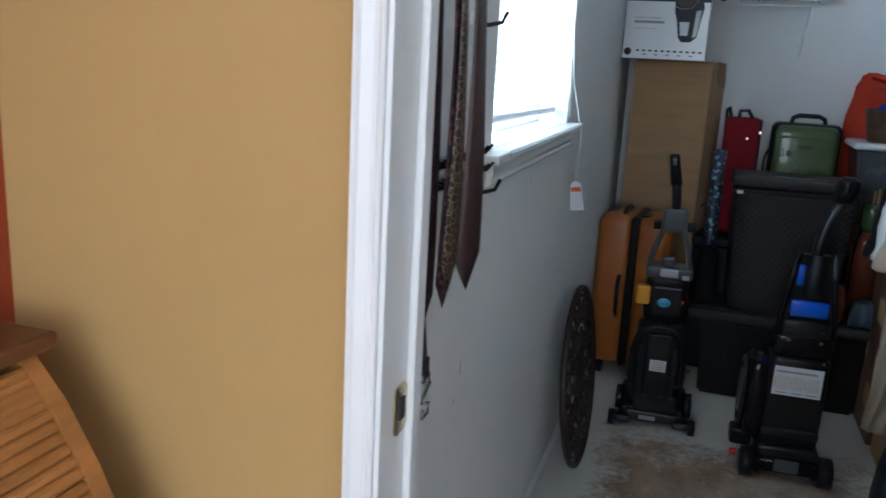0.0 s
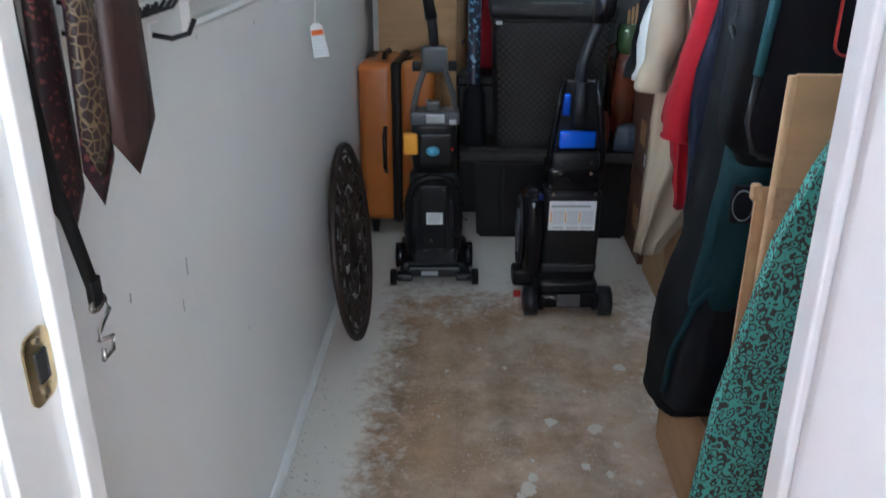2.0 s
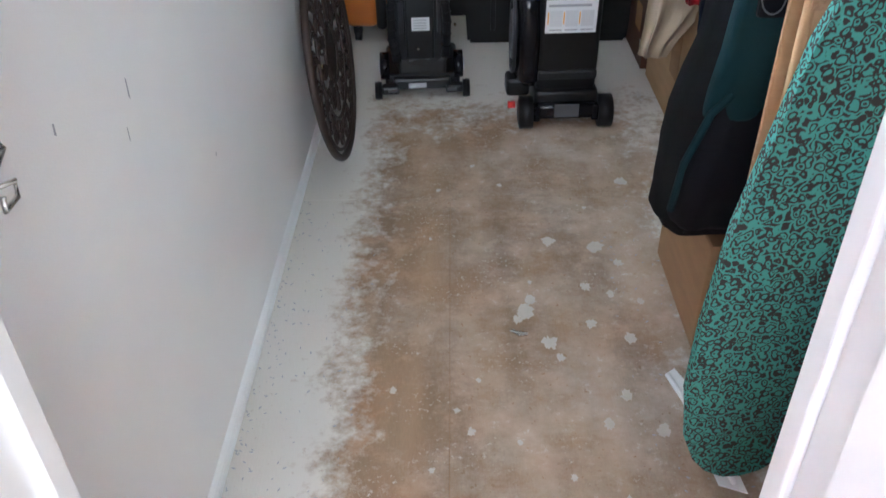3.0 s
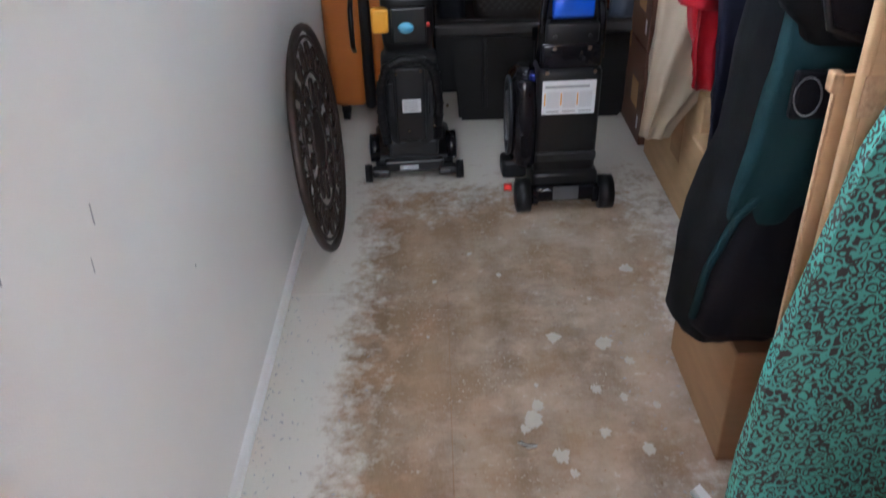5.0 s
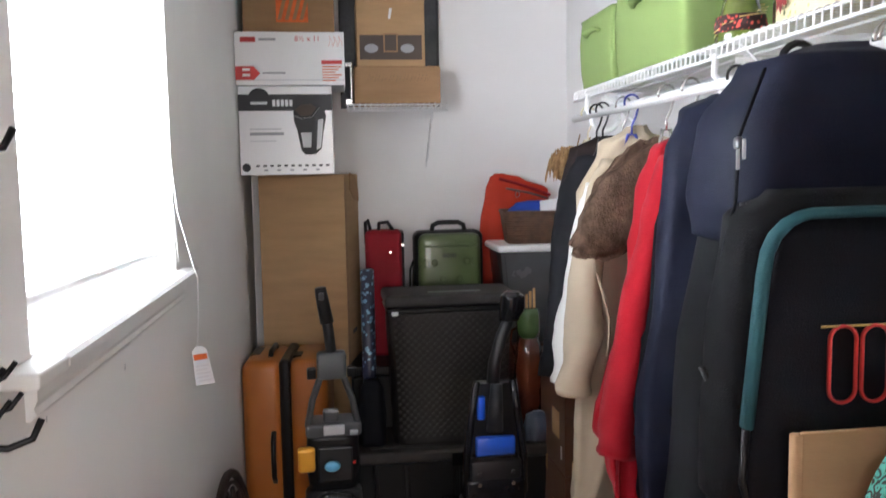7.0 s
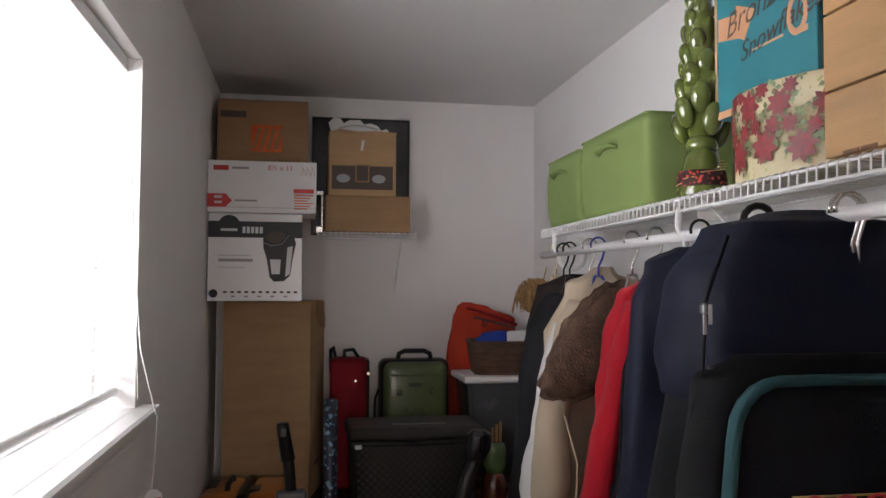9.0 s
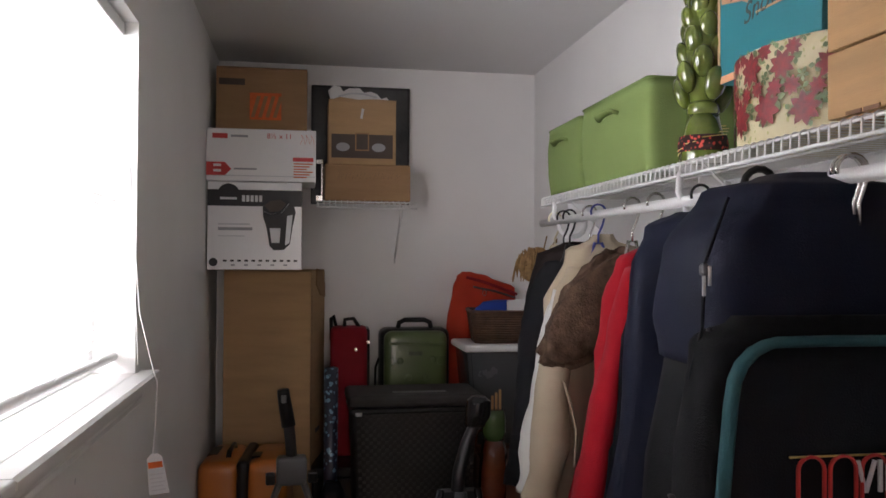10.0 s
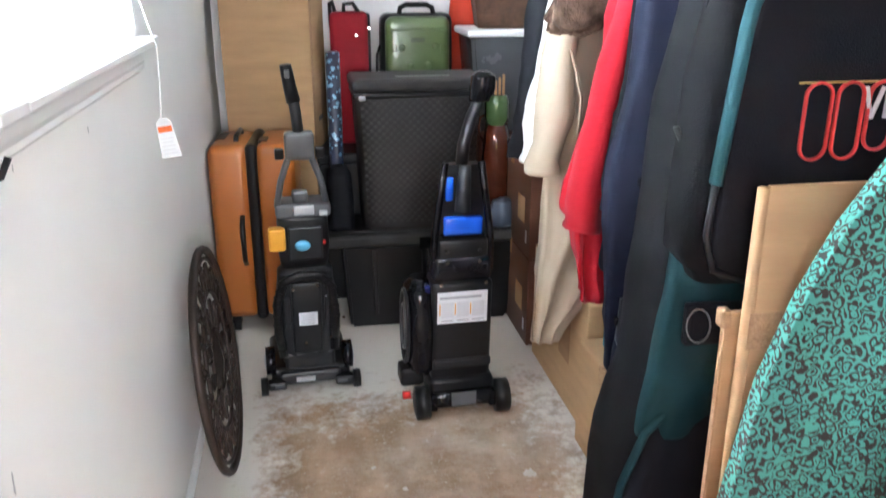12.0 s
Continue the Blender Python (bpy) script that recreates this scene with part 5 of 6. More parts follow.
wpart("front_edge", tube(B(), [(1.03, 2.735, 1.27), (1.075, 2.70, 1.20), (1.105, 2.69, 1.08), (1.10, 2.69, 0.98)], 0.004, 6), CREAM_CLOTH, cr, "", True)

rd = garment("red_coat", "bright red wool coat on a hanger", "coat", 2.52)
wpart("body", loft(B(), [(1.26, 2.55, 1.575, 0.03, 0.03), (1.265, 2.55, 1.53, 0.10, 0.05), (1.27, 2.55, 1.40, 0.145, 0.06), (1.265, 2.55, 1.2, 0.165, 0.065), (1.235, 2.55, 0.95, 0.19, 0.07), (1.215, 2.55, 0.83, 0.20, 0.07), (1.225, 2.55, 0.78, 0.185, 0.065), (1.235, 2.55, 0.64, 0.165, 0.06), (1.24, 2.55, 0.59, 0.16, 0.055)], 52, 2.5, 0.013, 9, 0.8, 5), RED_WOOL, rd, "", True, crease=1)
wpart("sleeve", tube(B(), flow([(1.195, 2.50, 1.50), (1.14, 2.475, 1.34), (1.085, 2.46, 1.12), (1.045, 2.45, 0.90), (1.035, 2.45, 0.80)]), lambda f: 0.043 + 0.022 * f + 0.004 * math.sin(12 * f), 16, flat=0.8), RED_WOOL, rd, "", True, crease=0.85, stretch=1.3)
wpart("hem", loft(B(), [(1.12, 2.46, 0.80, 0.085, 0.03), (1.115, 2.46, 0.70, 0.080, 0.03), (1.125, 2.46, 0.60, 0.075, 0.025)], 40, 2.4, 0.014, 9, 0.2, 9), RED_WOOL, rd, "", True, crease=1)

ch = garment("charcoal_jacket", "charcoal wool jacket squeezed between coats", "jacket", 2.41)
wpart("body", loft(B(), [(1.27, 2.41, 1.56, 0.03, 0.025), (1.275, 2.41, 1.51, 0.11, 0.035), (1.275, 2.41, 1.35, 0.155, 0.040), (1.27, 2.41, 1.0, 0.185, 0.042), (1.27, 2.41, 0.74, 0.19, 0.045), (1.27, 2.41, 0.70, 0.19, 0.045)], 40, 2.5, 0.010, 7, 2.0, 7), DARK_WOOL, ch, "", True, crease=1)
wpart("sleeve", tube(B(), flow([(1.19, 2.385, 1.46), (1.14, 2.375, 1.30), (1.105, 2.37, 1.08), (1.085, 2.37, 0.86)]), lambda f: 0.036, 14), BAG_GREY, ch, "", True, crease=0.85, stretch=1.3)

nv = thing("garment_bag", "navy nylon garment bag hanging on the rod", "garment bag", (RX, 2.26, 0.9))
wpart("bag", loft(B(), [(1.23, 2.26, 1.628, 0.05, 0.03), (1.235, 2.26, 1.60, 0.125, 0.055), (1.245, 2.26, 1.50, 0.165, 0.068), (1.245, 2.26, 1.25, 0.185, 0.072), (1.225, 2.26, 0.95, 0.195, 0.070), (1.215, 2.25, 0.72, 0.195, 0.065), (1.205, 2.22, 0.58, 0.175, 0.055), (1.195, 2.21, 0.535, 0.15, 0.045)], 52, 3.0, 0.010, 6, 0.5, 11), NAVY, nv, "", True, crease=1)
wpart("seam", tube(B(), [(1.165, 2.200, 1.58), (1.125, 2.188, 1.40), (1.105, 2.182, 1.15), (1.085, 2.182, 0.90), (1.075, 2.185, 0.70)], 0.0035, 6), BAG_BLACK, nv, "piped seam", True)
for x, y, z in ((1.075, 2.178, 1.00), (1.045, 2.175, 0.70), (1.095, 2.160, 0.545)):
    buckle = wpart("buckle", box(B(), x - 0.013, y - 0.006, z - 0.009, x + 0.013, y + 0.008, z + 0.009, 0.003), BLACK_GLOSS, nv)
wpart("strap_end", tube(B(), [(1.045, 2.175, 0.75), (1.035, 2.165, 0.66), (1.06, 2.165, 0.60)], 0.010, 7, flat=0.3), BLACK, nv, "", True)
wpart("lower_fold", loft(B(), [(1.13, 2.19, 0.74, 0.085, 0.03), (1.12, 2.185, 0.62, 0.085, 0.038), (1.10, 2.18, 0.53, 0.065, 0.035), (1.09, 2.18, 0.505, 0.04, 0.02)], 32, 2.6, 0.010, 5, 1.0, 13), NAVY, nv, "", True, crease=1)

gb = thing("golf_travel_bag", "navy and charcoal golf travel bag with teal trim", "travel bag", (1.18, 1.92, 0.27))
wpart("main_body", loft(B(), [(1.225, 1.93, 1.640, 0.06, 0.05), (1.235, 1.93, 1.60, 0.120, 0.085), (1.225, 1.93, 1.45, 0.188, 0.110), (1.20, 1.93, 1.1, 0.205, 0.115), (1.165, 1.94, 0.78, 0.188, 0.105), (1.095, 1.96, 0.48, 0.160, 0.095), (1.062, 1.98, 0.31, 0.126, 0.08), (1.06, 1.98, 0.272, 0.10, 0.06)], 56, 3.0, 0.008, 5, 0.2, 17), BAG_GREY, gb, "charcoal main compartment", True, crease=0.45)
wpart("hood", loft(B(), [(1.25, 1.905, 1.668, 0.07, 0.06), (1.245, 1.905, 1.645, 0.155, 0.11), (1.24, 1.905, 1.55, 0.215, 0.135), (1.235, 1.905, 1.43, 0.225, 0.137), (1.235, 1.905, 1.36, 0.215, 0.13)], 52, 3.2, 0.007, 5, 1.2, 19), NAVY, gb, "navy zip-on hood", True, crease=0.45)
wpart("gusset", loft(B(), [(1.205, 1.79, 1.440, 0.15, 0.05), (1.20, 1.79, 1.40, 0.20, 0.065), (1.195, 1.79, 1.2, 0.222, 0.07), (1.19, 1.79, 0.98, 0.225, 0.065), (1.19, 1.79, 0.93, 0.19, 0.05)], 48, 4.0, 0.003, 4, 0, 23), BAG_GREY, gb, "padded grey gusset", True, crease=0.45)
pk = wpart("front_pocket", loft(B(), [(1.225, 1.745, 1.405, 0.14, 0.03), (1.22, 1.745, 1.375, 0.19, 0.045), (1.215, 1.745, 1.2, 0.212, 0.050), (1.205, 1.745, 1.0, 0.212, 0.048), (1.205, 1.745, 0.945, 0.18, 0.035)], 48, 4.5, 0.002, 4, 0, 29), BAG_BLACK, gb, "large black front pocket", True, crease=0.3)
edge_pts = [(0.995, 1.722, 1.10), (1.003, 1.716, 1.22), (1.010, 1.712, 1.32)] + [(1.085 + 0.072 * math.cos(radians(a)), 1.712, 1.335 + 0.072 * math.sin(radians(a))) for a in (165, 145, 125, 108, 95)] + [(1.16, 1.712, 1.408), (1.26, 1.715, 1.407), (1.39, 1.720, 1.398)]
wpart("teal_binding", tube(B(), edge_pts, 0.014, 8, flat=0.6), TEAL_BAND, gb, "teal fabric binding", True)
wpart("dark_binding", tube(B(), [(0.995, 1.722, 1.10), (0.990, 1.722, 1.02), (1.005, 1.720, 0.965), (1.06, 1.715, 0.945), (1.2, 1.712, 0.94)], 0.006, 6), BLACK, gb, "", True)
wpart("teal_panel", loft(B(), [(1.165, 1.855, 0.955, 0.165, 0.04), (1.155, 1.845, 0.90, 0.160, 0.055), (1.135, 1.860, 0.75, 0.145, 0.060), (1.105, 1.885, 0.60, 0.130, 0.05), (1.10, 1.90, 0.56, 0.12, 0.035)], 44, 3.2, 0.008, 6, 0.4, 31), BAG_TEAL, gb, "teal lower panel", True, crease=0.45)
wpart("lower_pocket", loft(B(), [(1.115, 1.895, 0.680, 0.08, 0.03), (1.105, 1.885, 0.62, 0.120, 0.055), (1.085, 1.895, 0.46, 0.130, 0.062), (1.06, 1.92, 0.33, 0.105, 0.055), (1.055, 1.935, 0.285, 0.075, 0.035)], 44, 2.8, 0.006, 5, 0.9, 37), BAG_BLACK, gb, "rounded black lower pocket", True, crease=0.45)
wpart("lower_binding", tube(B(), [(0.952, 1.890, 0.36), (0.958, 1.872, 0.48), (0.985, 1.850, 0.60), (1.03, 1.838, 0.665), (1.10, 1.834, 0.690), (1.18, 1.84, 0.685)], 0.008, 6), BAG_TEAL, gb, "", True)
wpart("d_ring", tube(B(), [(1.022 + 0.016 * math.cos(a), 1.775 - 0.008 * math.cos(a), 0.845 + 0.030 * math.sin(a)) for a in (k * math.tau / 18 for k in range(18))], 0.0014, 6, True), GREY_PL, gb, "steel D-ring", True)
wpart("ring_strap", box(B(), 1.005, 1.780, 0.805, 1.10, 1.800, 0.880, 0.006), BAG_BLACK, gb)
for k in range(3):
    x = 1.098 + 0.047 * k
    lp = rounded(x, 1.138 + 0.012 * (k == 2), x + 0.039, 1.248, 0.019, 5)
    wpart("embroidered_loop", tube(B(), [(u, 1.6935 - 0.0012 * k, v) for u, v in lp], 0.0046, 6, True, flat=0.5), RED_INK, gb, "red embroidered loop", True)
wpart("embroidered_line", box(B(), 1.085, 1.692, 1.247, 1.29, 1.6945, 1.2495), GOLD, gb)
for k, (a, b) in enumerate((((0, 0.045), (0.012, 0)), ((0.026, 0.045), (0.012, 0)), ((0.034, 0), (0.034, 0.045)), ((0.046, 0), (0.046, 0.045)), ((0.046, 0.045), (0.064, 0.034)), ((0.064, 0.034), (0.048, 0.022)), ((0.048, 0.022), (0.066, 0.010)), ((0.066, 0.010), (0.046, 0)), ((0.078, 0), (0.078, 0.045)))):
    x = 1.185
    wpart("embroidered_stroke", rod(B(), (x + a[0], 1.690, 1.196 + a[1]), (x + b[0], 1.690, 1.196 + b[1]), 0.0034, seg=6), LABEL, gb)
wpart("zip_tape", tube(B(), [(1.055, 1.800, 1.62), (1.014, 1.792, 1.52), (1.006, 1.786, 1.42), (0.998, 1.800, 1.36), (0.994, 1.840, 1.22)], 0.0028, 6), BAG_BLACK, gb, "", True)
for z in (1.515, 1.50):
    wpart("zip_pull", box(B(), 1.0 + (z - 1.5) * 0.6, 1.772, z - 0.030, 1.0055 + (z - 1.5) * 0.6, 1.775, z, 0.001), LIGHT_GREY, gb, "steel zip pull")
wpart("zip_slider", box(B(), 1.002, 1.774, 1.500, 1.013, 1.790, 1.518, 0.004), GREY_PL, gb)
wpart("side_buckle", box(B(), 1.005, 1.80, 1.09, 1.050, 1.825, 1.125, 0.005), BLACK_GLOSS, gb)
wpart("side_buckle", rod(B(), (1.035, 1.78, 1.20), (1.035, 1.80, 1.20), 0.014, seg=14), BLACK_GLOSS, gb)
wpart("side_strap", tube(B(), [(1.025, 1.80, 1.42), (1.015, 1.79, 1.33), (1.02, 1.79, 1.26)], 0.009, 6, flat=0.4), BLACK, gb, "", True)
wpart("side_strap", tube(B(), [(1.03, 1.81, 1.11), (0.985, 1.80, 1.13), (0.965, 1.80, 1.17)], 0.008, 6, flat=0.5), BLACK, gb, "", True)
for dx in (0.0, 0.012):
    wpart("chrome_hook", tube(B(), [(RX + 0.032 + 0.026 * math.cos(a), 1.77 + dx, RZ + 0.004 + 0.026 * math.sin(a)) for a in (radians(190 - 22 * k) for k in range(10))] + [(RX + 0.042, 1.77 + dx, RZ - 0.045), (RX + 0.05, 1.78 + dx, RZ - 0.085)], 0.0035, 7), STEEL, gb, "chrome hanging hook", True)
wpart("black_hook", tube(B(), [(RX + 0.032 + 0.030 * math.cos(a), 2.02, RZ + 0.006 + 0.030 * math.sin(a)) for a in (radians(200 - 25 * k) for k in range(10))] + [(RX + 0.047, 2.02, RZ - 0.03)], 0.007, 7), BLACK, gb, "", True)

gb.location += Vector((-0.050, -0.072, 0.048))
gb.scale.z = 0.965
nv.location += Vector((-0.030, -0.065, 0.0))

# ---- on the long shelf ----
SZ = 1.7445


def fabric_bin(x0, y0, x1, y1, h, label):
    b = thing("fabric_bin", label, "storage bin", ((x0 + x1) / 2, (y0 + y1) / 2, SZ), group="green bins on the shelf")
    hx, hy = (x1 - x0) / 2, (y1 - y0) / 2
    rings = [(0, 0, h, hx, hy), (0, 0, h * 0.66, hx + 0.005, hy + 0.006), (0, 0, h * 0.33, hx + 0.003, hy + 0.004), (0, 0, 0, hx - 0.004, hy - 0.004)]
    part("wall", loft(B(), rings, 48, 14.0, 0.002, 4, 0, y0), BIN_GREEN, b, "", True)
    part("rim", tube(B(), [(u, v, h + 0.001) for u, v in rounded(-hx + 0.003, -hy + 0.003, hx - 0.003, hy - 0.003, 0.012, 3)], 0.003, 5, True), BIN_GREEN, b)
    part("handle", tube(B(), [(-hx - 0.002, -0.065, h - 0.058), (-hx - 0.016, -0.050, h - 0.050), (-hx - 0.018, 0.0, h - 0.048), (-hx - 0.016, 0.050, h - 0.050), (-hx - 0.002, 0.065, h - 0.058)], 0.014, 8, flat=0.35), BIN_GREEN, b, "felt carry handle", True)
    return b


fabric_bin(1.212, 2.985, 1.470, 3.310, 0.222, "lime green felt storage bin on the wire shelf")
fabric_bin(1.206, 2.470, 1.470, 2.955, 0.230, "wide lime green felt bin with paper sticking out")
pc = thing("paper_corner", "white paper corner sticking out of the green bin", "paper", (1.40, 2.80, SZ + 0.235))
part("sheet", prism(B(), [(-0.03, -0.02), (0.02, 0.03), (0.04, -0.02)], "x", -0.001, 0.001), WHITE_CARD, pc)

tr = thing("ceramic_tree", "olive green glazed ceramic christmas tree with floral patches", "ornament", (1.285, 2.345, SZ))
part("foot", spin(B(), [(0.052, 0), (0.056, 0.015), (0.050, 0.05), (0.040, 0.09), (0.036, 0.115)], 24), GLASS_GREEN, tr, "", True)
part("snow_band", spin(B(), [(0.030, 0.112), (0.037, 0.120), (0.037, 0.136), (0.028, 0.146)], 20), GLASS_GREEN, tr, "", True)
for k in range(38):
    f = k / 37
    a = k * 2.4
    r = 0.050 * (1 - 0.72 * f)
    bm = B()
    bmesh.ops.create_uvsphere(bm, u_segments=10, v_segments=7, radius=1, matrix=Matrix.Translation((r * math.cos(a), r * math.sin(a), 0.160 + 0.375 * f)) @ Matrix.Rotation(a, 4, "Z") @ Matrix.Rotation(0.3, 4, "Y") @ Matrix.Diagonal((0.018 * (1 - 0.3 * f), 0.027 * (1 - 0.4 * f), 0.040 * (1 - 0.4 * f), 1)))
    part("lobe", bm, FLORAL if k == 16 else (GOLD if k == 21 else GLASS_GREEN), tr, "", True)
part("trunk", spin(B(), [(0.03, 0.146), (0.045, 0.25), (0.035, 0.42), (0.012, 0.545)], 16), GLASS_GREEN, tr, "", True)
for k in range(8):
    part("gold_line", tube(B(), [((0.057 - 0.0015 * j) * math.cos(0.4 * j + 1.4 + k * 0.7), (0.057 - 0.0015 * j) * math.sin(0.4 * j + 1.4 + k * 0.7), 0.010 + 0.012 * k + 0.003 * j) for j in range(5)], 0.0012, 4), GOLD, tr)
part("floral_patch", spin(B(), [(0.0545, 0.030), (0.057, 0.045), (0.0525, 0.066)], 20), FLORAL, tr, "", True)

HX, HY, HRX, HRY, HH = 1.365, 1.990, 0.160, 0.205, 0.172
hb = thing("hat_box", "oval cream hat box printed with red poinsettias", "box", (HX, HY, SZ))
def oval(a, z, out=0.0):
    return ((HRX + out) * math.cos(a), (HRY + out) * math.sin(a), z)
bm = B()
rows = [[bm.verts.new(oval(k * math.tau / 64, z, o)) for k in range(64)] for z, o in ((0, -0.004), (0.004, 0), (0.118, 0), (0.120, 0.004), (HH - 0.003, 0.004), (HH, 0.0))]
for a, b in zip(rows, rows[1:]):
    for k in range(64):
        bm.faces.new((a[k], a[(k + 1) % 64], b[(k + 1) % 64], b[k]))
bm.faces.new(rows[0]), bm.faces.new(rows[-1])
part("box_wall", bm, HATBOX, hb, "", True)
def printed(a0, z0, r, n, mat, name, slim=0.30, out=0.0052):
    bm = B()
    middle = bm.verts.new(oval(a0, z0, out + 0.0004))
    for k in range(n):
        t = k * math.tau / n + a0 * 3
        pts = [middle]
        for u, v in ((0.5, slim), (0.72, slim * 0.75), (1.0, 0), (0.72, -slim * 0.75), (0.5, -slim)):
            s, h = r * (u * math.cos(t) - v * math.sin(t)), r * (u * math.sin(t) + v * math.cos(t))
            pts.append(bm.verts.new(oval(a0 + s / HRY, min(HH - 0.002, max(0.003, z0 + h)), out)))
        bm.faces.new(pts)
    part(name, bm, mat, hb)
flowers = ((2.42, 0.035, 0.030), (2.62, 0.118, 0.034), (2.90, 0.050, 0.040), (3.10, 0.135, 0.036), (3.32, 0.055, 0.036), (3.50, 0.128, 0.030), (3.72, 0.045, 0.034), (2.78, 0.160, 0.026), (3.95, 0.115, 0.030), (2.25, 0.105, 0.028), (3.30, 0.160, 0.02))
for a, z, r in flowers + ((2.52, 0.075, 0.022), (2.78, 0.085, 0.020), (3.02, 0.090, 0.020), (3.20, 0.095, 0.018), (3.42, 0.090, 0.020), (3.60, 0.088, 0.020), (3.62, 0.155, 0.018), (2.95, 0.160, 0.016), (2.50, 0.155, 0.018), (3.84, 0.080, 0.018)):
    r *= 0.97
    printed(a + 0.10, z + 0.015, r * 0.72, 5, LEAF_INK, "printed_leaf", 0.26, 0.0048)
    printed(a, z, r, 8, PETAL, "poinsettia", 0.24, 0.0056)
for k in range(30):
    printed(2.2 + 0.06 * k, 0.015 + 0.145 * ((k * 0.618) % 1), 0.014, 3, LEAF_INK, "printed_leaf", 0.35, 0.0044)

tb = thing("teal_carton", "teal printed shipping carton with marker writing on the hat box", "box", (1.385, 2.120, SZ + HH + 0.001), 2)
part("body", box(B(), -0.085, -0.175, 0, 0.085, 0.175, 0.30, 0.003), TEAL_CARD, tb)
part("corner_strip", box(B(), -0.0862, 0.166, 0, -0.080, 0.1756, 0.30), CARD, tb)
part("peach_arrow", prism(B(), [(0.16, 0.175), (0.08, 0.160), (0.06, 0.150), (0.02, 0.205), (0.09, 0.235), (0.09, 0.215), (0.16, 0.225)], "x", -0.0862, -0.0852), PEACH, tb)
part("peach_letter", tube(B(), [(-0.0858, -0.118 + 0.026 * math.cos(a), 0.150 + 0.036 * math.sin(a)) for a in (k * math.tau / 22 for k in range(22))], 0.007, 6, True, flat=0.15), PEACH, tb)
part("peach_tail", box(B(), -0.0862, -0.150, 0.108, -0.0852, -0.120, 0.120), PEACH, tb)
part("peach_line", box(B(), -0.0862, -0.075, 0.118, -0.0854, 0.03, 0.123), PEACH, tb)
part("tape", box(B(), -0.0864, -0.176, 0.0, -0.0853, 0.176, 0.016), PEACH, tb)
words("Bronze", 0.075, pose(-0.0858, 0.130, 0.170, 90, 0, -90) @ pose(0, 0, 0, 0, 0, 8), BROWN_INK, tb, "handwriting", 0.4)
words("Snowflakes", 0.060, pose(-0.0858, 0.075, 0.105, 90, 0, -90) @ pose(0, 0, 0, 0, 0, 9), BROWN_INK, tb, "handwriting", 0.4)

cw = thing("wooden_crate", "pale pine crate with wide boards on the shelf", "crate", (1.325, 1.455, SZ))
for z0, z1 in ((0.004, 0.107), (0.111, 0.232), (0.236, 0.355), (0.360, 0.46)):
    part("board", box(B(), -0.125, -0.325, z0, -0.112, 0.320, z1, 0.002), PINE, cw)
    part("end_board", box(B(), -0.111, 0.308, z0, 0.12, 0.320, z1, 0.002), PINE, cw)
part("base_board", box(B(), -0.111, -0.325, 0.0, 0.12, 0.307, 0.012, 0.002), PINE, cw)
part("corner_post", box(B(), -0.111, 0.285, 0.013, -0.085, 0.307, 0.45), PINE, cw)
for y in (0.24, 0.20, -0.05):
    part("splinter", box(B(), -0.1262, y, 0.004, -0.1250, y + 0.035, 0.010), OAK_DARK, cw)

# ---- on the floor along the rod side ----
b1 = carton("floor_carton", "brown cardboard carton on the floor under the coats", 1.20, 2.79, 0, 1.485, 3.38, 0.44, CARD, group="cartons on the floor")
part("printed_mark", box(B(), -0.1433, -0.14, 0.16, -0.1426, -0.03, 0.34), CARD_DARK, b1)
b2 = carton("floor_carton", "smaller brown carton with a hand hole on the floor", 1.165, 2.37, 0, 1.465, 2.755, 0.345, CARD, group="cartons on the floor")
# uncut face, a dark brown patch paints the shade in the hand hole
part("hand_hole", box(B(), -0.1513, -0.12, 0.20, -0.1502, -0.085, 0.285, 0.0005, 1), BROWN_INK, b2)
tc = carton("teal_floor_carton", "small teal and brown carton behind the garment bag", 1.215, 2.38, 0.3455, 1.485, 2.70, 0.60, TEAL_CARD)
part("peach_patch", box(B(), -0.09, -0.1612, 0.06, -0.03, -0.1602, 0.20), PEACH, tc)
b3 = carton("flat_carton", "low brown carton on the floor under the golf bag", 1.012, 1.845, 0, 1.46, 2.225, 0.290, CARD_DARK, group="cartons on the floor")
for z0, z1, lab in ((0, 0.36, "lower red-brown carton of a stack"), (0.361, 0.735, "upper red-brown carton of a stack")):
    q = carton("stacked_carton", lab + " near the end wall", 1.190, 3.43, z0, 1.485, 3.98, z1, TRUNK, group="stacked cartons")
    part("printed_mark", box(B(), -0.1483, -0.20, 0.12, -0.1476, -0.10, 0.22), CARD, q)
    part("latch", box(B(), -0.1483, -0.235, 0.05, -0.1470, -0.215, 0.10), LABEL, q)

fl = thing("flattened_carton", "flattened brown cardboard carton standing on edge", "cardboard", (1.150, 1.562, 0.0))
for k, (x0, x1, y, h) in enumerate(((-0.175, 0.28, 0.000, 1.137), (-0.170, 0.285, 0.012, 1.132), (-0.197, 0.20, 0.030, 0.945), (-0.192, 0.205, 0.042, 0.940))):
    sheet = part("sheet", box(B(), x0, y, 0.0, x1, y + 0.008, h, 0.002), CARD, fl)
    part("raw_edge", box(B(), x0 - 0.0012, y + 0.001, 0.002, x0 + 0.001, y + 0.007, h - 0.002), CARD_EDGE, sheet)
part("fold", rod(B(), (-0.176, 0.010, 0.003), (-0.176, 0.010, 1.132), 0.010, seg=10), CARD, fl, "rounded fold", True)
part("score_line", box(B(), -0.173, -0.0012, 0.775, 0.28, -0.0004, 0.780), CARD_EDGE, fl)
part("tape", box(B(), -0.180, -0.0012, 0.90, -0.04, -0.0003, 0.955), CARD_EDGE, fl, "strip of packing tape")
